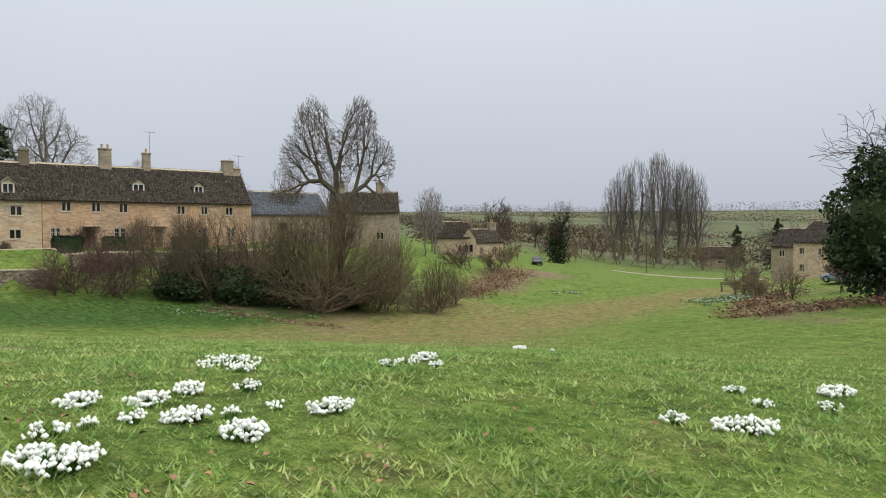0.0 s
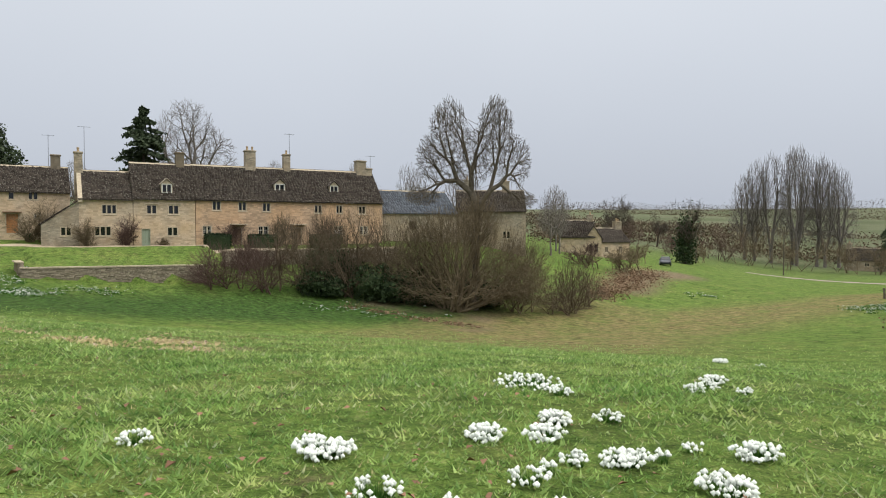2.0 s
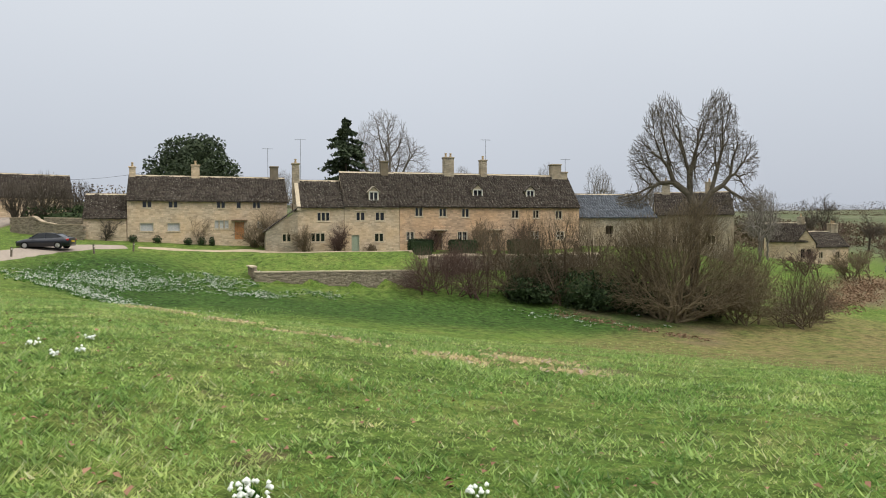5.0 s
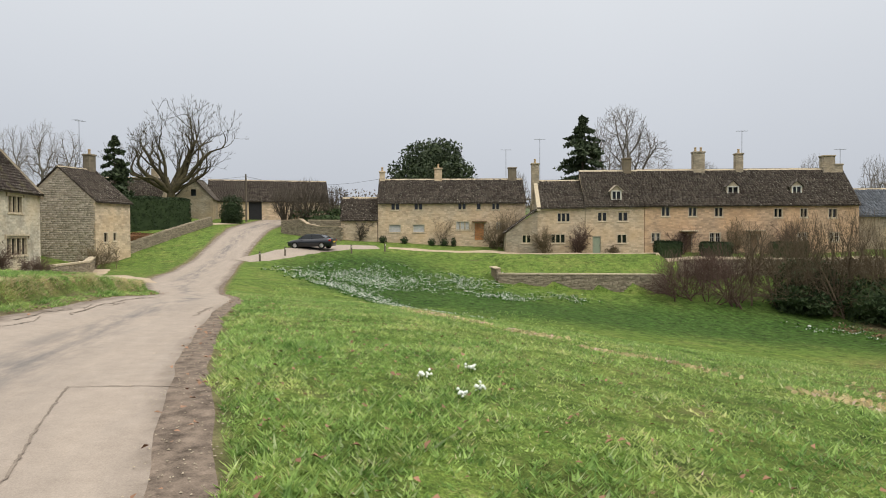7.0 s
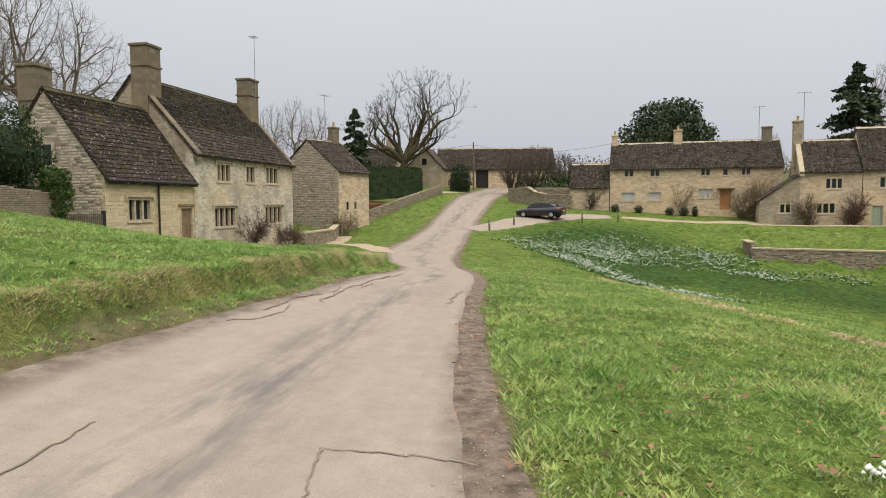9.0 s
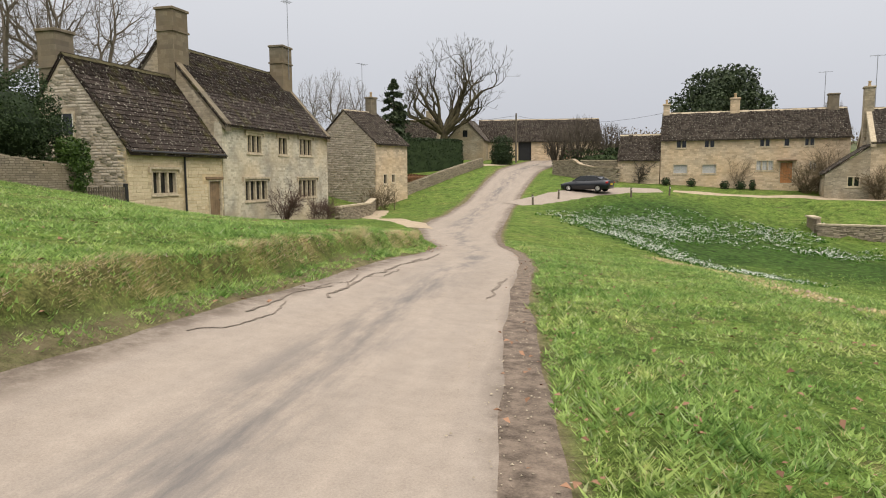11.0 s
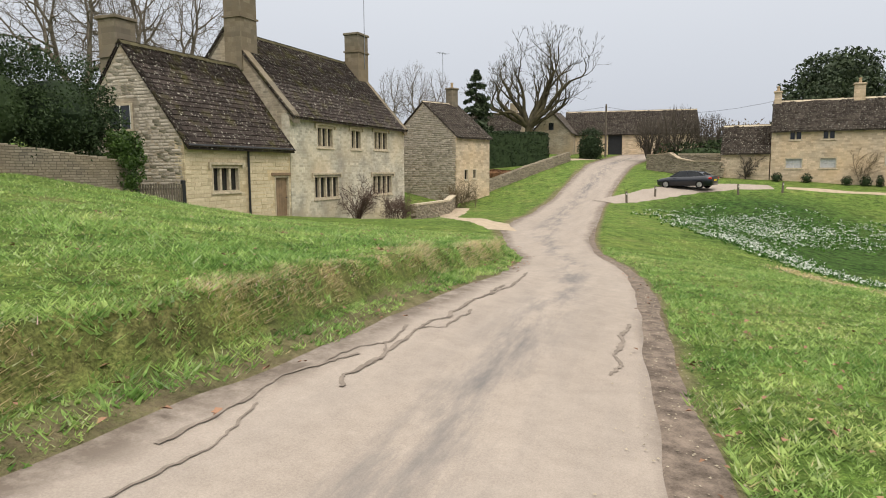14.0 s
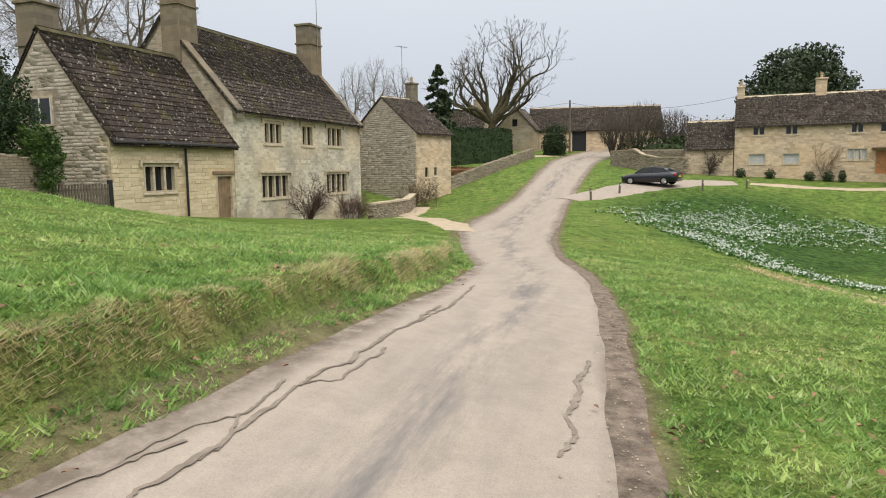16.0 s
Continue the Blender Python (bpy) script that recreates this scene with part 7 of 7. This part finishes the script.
# ---- snowdrops ----
def clump_mesh(seed, n):
    """Leaves and nodding white blossoms of one clump, about a metre across before scaling."""
    r = np.random.RandomState(seed)
    a, d = r.uniform(0, math.tau, 3 * n), 0.3 * np.sqrt(r.uniform(size=3 * n))
    base = np.stack([np.cos(a) * d, np.sin(a) * d * 0.75, np.zeros(3 * n)], -1)
    tip = base * 1.25 + np.stack([r.normal(size=3 * n) * 0.03, r.normal(size=3 * n) * 0.03, r.uniform(0.06, 0.15, 3 * n)], -1)
    side = np.stack([-np.sin(a * 3), np.cos(a * 3), 0 * a], -1) * 0.014
    LV = np.stack([base - side, base + side, tip], 1).reshape(-1, 3)
    LF = np.arange(len(LV)).reshape(-1, 3)
    V, F = [], []
    for k in range(n):
        ang, rad = r.uniform(0, math.tau), 0.52 * math.sqrt(r.uniform())
        c = np.array([math.cos(ang) * rad * 1.1, math.sin(ang) * rad * 0.85, r.uniform(0.08, 0.15) - 0.06 * rad])
        s = r.uniform(0.014, 0.024)
        i = len(V)
        V.append(c + (0, 0, s * 0.9))
        for j in range(6):
            t = j * math.tau / 6
            V.append(c + np.array([math.cos(t) * s, math.sin(t) * s, -0.1 * s]) + r.normal(size=3) * 0.003)
        for j in range(6):
            t = (j + 0.5) * math.tau / 6
            V.append(c + np.array([math.cos(t) * s * 0.6, math.sin(t) * s * 0.6, -s * (1.1 if j % 2 else 0.7)]))
        for j in range(6):
            F.append((i, i + 1 + j, i + 1 + (j + 1) % 6))
            F.append((i + 1 + j, i + 7 + j, i + 1 + (j + 1) % 6))
    return LV, LF, np.array(V), np.array(F)


CLUMPS = [clump_mesh(500 + k, n) for k, n in enumerate((150, 95, 42, 13))]


def snowdrops(x, y, w, k, turn):
    """One clump, w metres across."""
    LV, LF, V, F = CLUMPS[k]
    ob = thing("snowdrop_clump", pose(x, y, ground(x, y) - 0.01, 0, 0, turn), "clump of white snowdrops with dark green leaves", "flowers", "snowdrop clumps")
    w *= 0.88
    f = np.array([w, w, min(1.0, 0.65 + 0.5 * w)])
    raw("leaves", LV * f, LF, M_SNOWLEAF, ob)
    # blossoms keep their size however wide the clump is
    c = V.reshape(-1, 13, 3)
    mid = c.mean(1, keepdims=True)
    raw("blossoms", (mid * f + (c - mid) * (0.85 if w < 0.3 else 1.0)).reshape(-1, 3), F, M_PETAL, ob, "stuff", label="white nodding blossoms")


SPOTS = [(-1.17, 9.28, 0.91), (-0.42, 8.96, 0.30), (0.82, 7.15, 0.40), (0.46, 7.74, 0.36), (0.68, 8.24, 0.32), (1.63, 7.02, 0.38), (1.75, 7.31, 0.22), (2.35, 7.00, 0.42), (1.76, 7.75, 0.2), (2.12, 8.00, 0.40), (0.63, 6.67, 0.38), (1.44, 6.70, 0.24), (2.20, 5.85, 0.56), (1.58, 6.06, 0.3), (1.50, 6.35, 0.2), (0.24, 10.68, 0.3), (0.17, 11.15, 0.34), (-0.06, 11.81, 0.42), (0.63, 11.21, 0.24)]
MORE_SPOTS = [(4.16, 10.20, 0.28), (4.70, 10.41, 0.57), (4.83, 14.07, 0.55), (4.94, 12.86, 0.33), (4.41, 12.20, 0.24), (3.94, 12.82, 0.3), (-4.62, 21.66, 0.5), (-3.4, 21.4, 0.3), (0.41, 5.37, 0.46), (1.32, 5.11, 0.34), (1.69, 5.30, 0.2), (-0.79, 4.57, 0.3), (-3.5, 1.2, 0.32), (-3.2, 2.59, 0.2), (-8.76, 0.01, 0.2), (-8.37, 0.47, 0.2), (-8.0, 0.2, 0.14), (-9.3, 0.6, 0.16)]
for k, (x, y, w) in enumerate(SPOTS + MORE_SPOTS):
    snowdrops(x, y, w, 0 if w > 0.44 else (1 if w > 0.34 else (2 if w > 0.22 else 3)), 47 * k)


def drifts():
    """Snowdrops sown thickly over the hollow and the far green."""
    rng = np.random.RandomState(31)
    P = []
    for x0, y0, x1, y1, w, n in ((-54, -0.7, -62, 1.4, 1.6, 500), (-62, 2.5, -56, 7.5, 2.0, 1300), (-60, 3.0, -52, 4.5, 1.3, 900), (-50, 0.6, -43.5, 4.2, 0.55, 1900), (-43.5, 4.2, -40, 7.5, 0.5, 700), (-60, 10.5, -57, 14, 1.1, 700), (-54, 12.5, -52.5, 15.5, 0.8, 450), (-55, 17.6, -53.5, 21, 0.5, 160), (-57, -2.0, -50, -1.0, 1.0, 260), (-13, 68, -9, 74, 1.6, 700), (-15, 72, -11, 70, 1.2, 400), (-44, 33, -40, 38, 2.5, 160), (-36, 80, -33, 82, 0.8, 120)):
        m = n // 12
        t = rng.uniform(size=m)
        cx, cy = x0 + t * (x1 - x0) + rng.normal(size=m) * w, y0 + t * (y1 - y0) + rng.normal(size=m) * w
        spread = np.repeat(rng.uniform(0.10, 0.75, m), 8)
        x, y = np.repeat(cx, 8) + rng.normal(size=8 * m) * spread, np.repeat(cy, 8) + rng.normal(size=8 * m) * spread
        P.append(np.stack([x, y, height(x, y) + rng.uniform(0.08, 0.16, 8 * m)], -1))
    P = np.concatenate(P)
    many = np.repeat(P, 3, 0) + rng.normal(size=(3 * len(P), 3)) * (0.07, 0.07, 0.02)
    tagged(raw("snowdrop_drift", *leaves(rng, many, 0.042, 0.4), M_PETAL), "drifts of white snowdrops in the grass", "flowers", kind="stuff")
    low = np.repeat(P, 4, 0) + rng.normal(size=(4 * len(P), 3)) * (0.16, 0.16, 0.03) - (0, 0, 0.07)
    tagged(raw("snowdrop_leaves", *leaves(rng, low, 0.09), M_SNOWLEAF), "dark green leaves under snowdrop drifts", "flowers", kind="stuff")


drifts()


# ---- grass ----
WALKED = [(9, 6.5), (3.5, 2.4), (0, -0.3), (-5, -2.2), (-12.3, -3.1), (-20, -4.4), (-34, -6)]


def blades(name, n, reach, lo, hi, width, mat, seed, label, x_range=(-36, 11), lean=0.5, mask=None, clump=0.0, hang=0.0):
    """Grass as single bent-over blades, thickest beside the line walked."""
    r = np.random.RandomState(seed)
    pts = np.array(WALKED, float)
    seg = np.r_[0, np.cumsum(np.hypot(*np.diff(pts, axis=0).T))]
    s = r.uniform(0, seg[-1], n)
    c = np.stack([np.interp(s, seg, pts[:, k]) for k in (0, 1)], -1)
    ang = r.uniform(0, math.tau, n)
    d = reach * r.uniform(size=n) ** 1.15
    x, y = c[:, 0] + np.cos(ang) * d, c[:, 1] + np.sin(ang) * d
    if clump:
        # draw the blades together into tufts about a hand's breadth apart
        cx, cy = np.floor(x / 0.22), np.floor(y / 0.22)
        mx, my = (cx + 0.5 + 0.4 * np.sin(cx * 12.9 + cy * 78.2)) * 0.22, (cy + 0.5 + 0.4 * np.sin(cx * 39.3 + cy * 11.1)) * 0.22
        pull = clump * r.uniform(size=n)
        x, y = x + pull * (mx - x), y + pull * (my - y)
    side, half = road_at(x, y)
    edge = np.abs(side) - half
    keep = (edge > np.where(side > 0, 0.02, 0.12) + 0.08 * np.sin(x * 3.1) * np.sin(x * 1.3)) & (x > x_range[0]) & (x < x_range[1])
    if mask is not None:
        keep &= mask(x, y, side - half)
    x, y = x[keep], y[keep]
    n = len(x)
    z = height(x, y) - 0.01
    lush = 0.62 + 0.3 * np.clip(np.sin(x * 1.1 + 1.7 * np.sin(y * 0.8)) * np.sin(y * 1.4 + np.sin(x * 0.9)), -0.6, 1) + 0.23 * np.sin(x * 5.1) * np.sin(y * 4.3)
    h = r.uniform(lo, hi, n) * np.clip(lush, 0.3, 1.4)
    a = r.uniform(0, math.tau, n)
    w = width * r.uniform(0.6, 1.3, n)
    base = np.stack([x, y, z], -1)
    across = np.stack([np.cos(a), np.sin(a), 0 * a], -1) * w[:, None]
    b = r.uniform(0, math.tau, n)
    tip = base + np.stack([np.cos(b) * h * lean, np.sin(b) * h * lean + hang * h, h * (1 - 0.75 * min(hang, 1))], -1) * r.uniform(0.7, 1.1, (n, 1))
    V = np.stack([base - across, base + across, tip], 1).reshape(-1, 3)
    return tagged(raw(name, V, np.arange(3 * n).reshape(-1, 3), mat), label, "grass", kind="stuff")


def on_bank(x, y, d):
    return (d > 0.42) & (d < 0.86 + 0.12 * np.sin(x * 5.3)) & (np.sin(x * 1.9 + np.sin(x * 4.7)) + 0.5 * np.sin(x * 9) > -0.35)


blades("grass", 520000, 6.5, 0.03, 0.09, 0.0085, M_BLADE, 1, "short green winter grass blades", lean=1.1, clump=0.5)
blades("grass", 420000, 20.0, 0.04, 0.13, 0.016, M_BLADE, 2, "short green winter grass tufts", lean=1.1, clump=0.6)
blades("dry_grass", 120000, 12.0, 0.02, 0.08, 0.005, M_BLADE_DRY, 3, "scattered straw-coloured dead grass", lean=1.3, clump=0.4)
blades("dry_grass", 1500000, 6.0, 0.08, 0.20, 0.0055, M_BLADE_DRY, 4, "straw-coloured tussocks hanging over the lane bank", lean=0.75, x_range=(-32, 2), mask=on_bank, hang=0.55)
blades("grass", 620000, 6.0, 0.05, 0.16, 0.008, M_BLADE, 5, "longer green grass on the lane bank", lean=0.8, x_range=(-32, 2), mask=lambda x, y, d: (d > 0.16) & (d < 1.4) & ((d > 0.75) | ((np.sin(x * 7.3) * np.sin(x * 2.9 + d * 9) > 0.0))), hang=0.4)
blades("grass", 260000, 44.0, 0.06, 0.16, 0.022, M_BLADE, 6, "coarse tufts of pasture grass", lean=1.0, x_range=(-60, 30), clump=0.7, mask=lambda x, y, d: (((x > -33) & (y > -18)) | (y > -3) & (y < 14) & (x > -46)) & (y - 0.3 * x > 8.5))


def fallen_leaves():
    r = np.random.RandomState(9)
    n = 2400
    t = r.uniform(size=n)
    x, y = 9 - t * 40 + r.normal(size=n), r.normal(size=n) * 3.2 + np.interp(9 - t * 40, [-31, -12, -4, 0, 9], [-6.5, -2.5, -0.4, 2.2, 6.8])
    side, half = road_at(x, y)
    keep = np.abs(side) - half > -0.35
    P = np.stack([x, y, height(x, y) + 0.045], -1)[keep]
    V, F = [], []
    for p in P:
        a, s, c = r.uniform(0, math.tau), r.uniform(0.016, 0.038), r.uniform(0.2, 0.7)
        u, w = np.array([math.cos(a), math.sin(a), r.normal() * 0.25]) * s, np.array([-math.sin(a), math.cos(a), r.normal() * 0.25]) * s * 0.7
        i = len(V)
        V += [p - u, p - u * 0.2 + w + (0, 0, c * s), p + u + (0, 0, 0.3 * c * s), p + 0.1 * u - w + (0, 0, c * s)]
        F.append((i, i + 1, i + 2, i + 3))
    tagged(raw("fallen_leaf_litter", V, F, M_DEADLEAF), "scattered curled brown fallen leaves", "leaves", kind="stuff")


fallen_leaves()


def grit():
    """Loose stones on the lane's muddy margin."""
    r = np.random.RandomState(14)
    V, F = [], []
    for px, py, _ in sub_line(0, -30, -0.1, 1800):
        x, y = px + r.normal() * 0.3, py + r.normal() * 0.22
        s = r.uniform(0.004, 0.012)
        c = np.array([x, y, ground(x, y) + 0.012])
        i = len(V)
        for d in ((1, 0, 0), (0, 1, 0), (-1, 0, 0), (0, -1, 0), (0, 0, 0.8)):
            V.append(c + np.array(d) * s * r.uniform(0.6, 1.2))
        F += [(i, i + 1, i + 4), (i + 1, i + 2, i + 4), (i + 2, i + 3, i + 4), (i + 3, i, i + 4)]
    tagged(raw("grit", V, F, M_RUBBLE), "loose pale stones on the muddy lane margin", "gravel", kind="stuff")


grit()
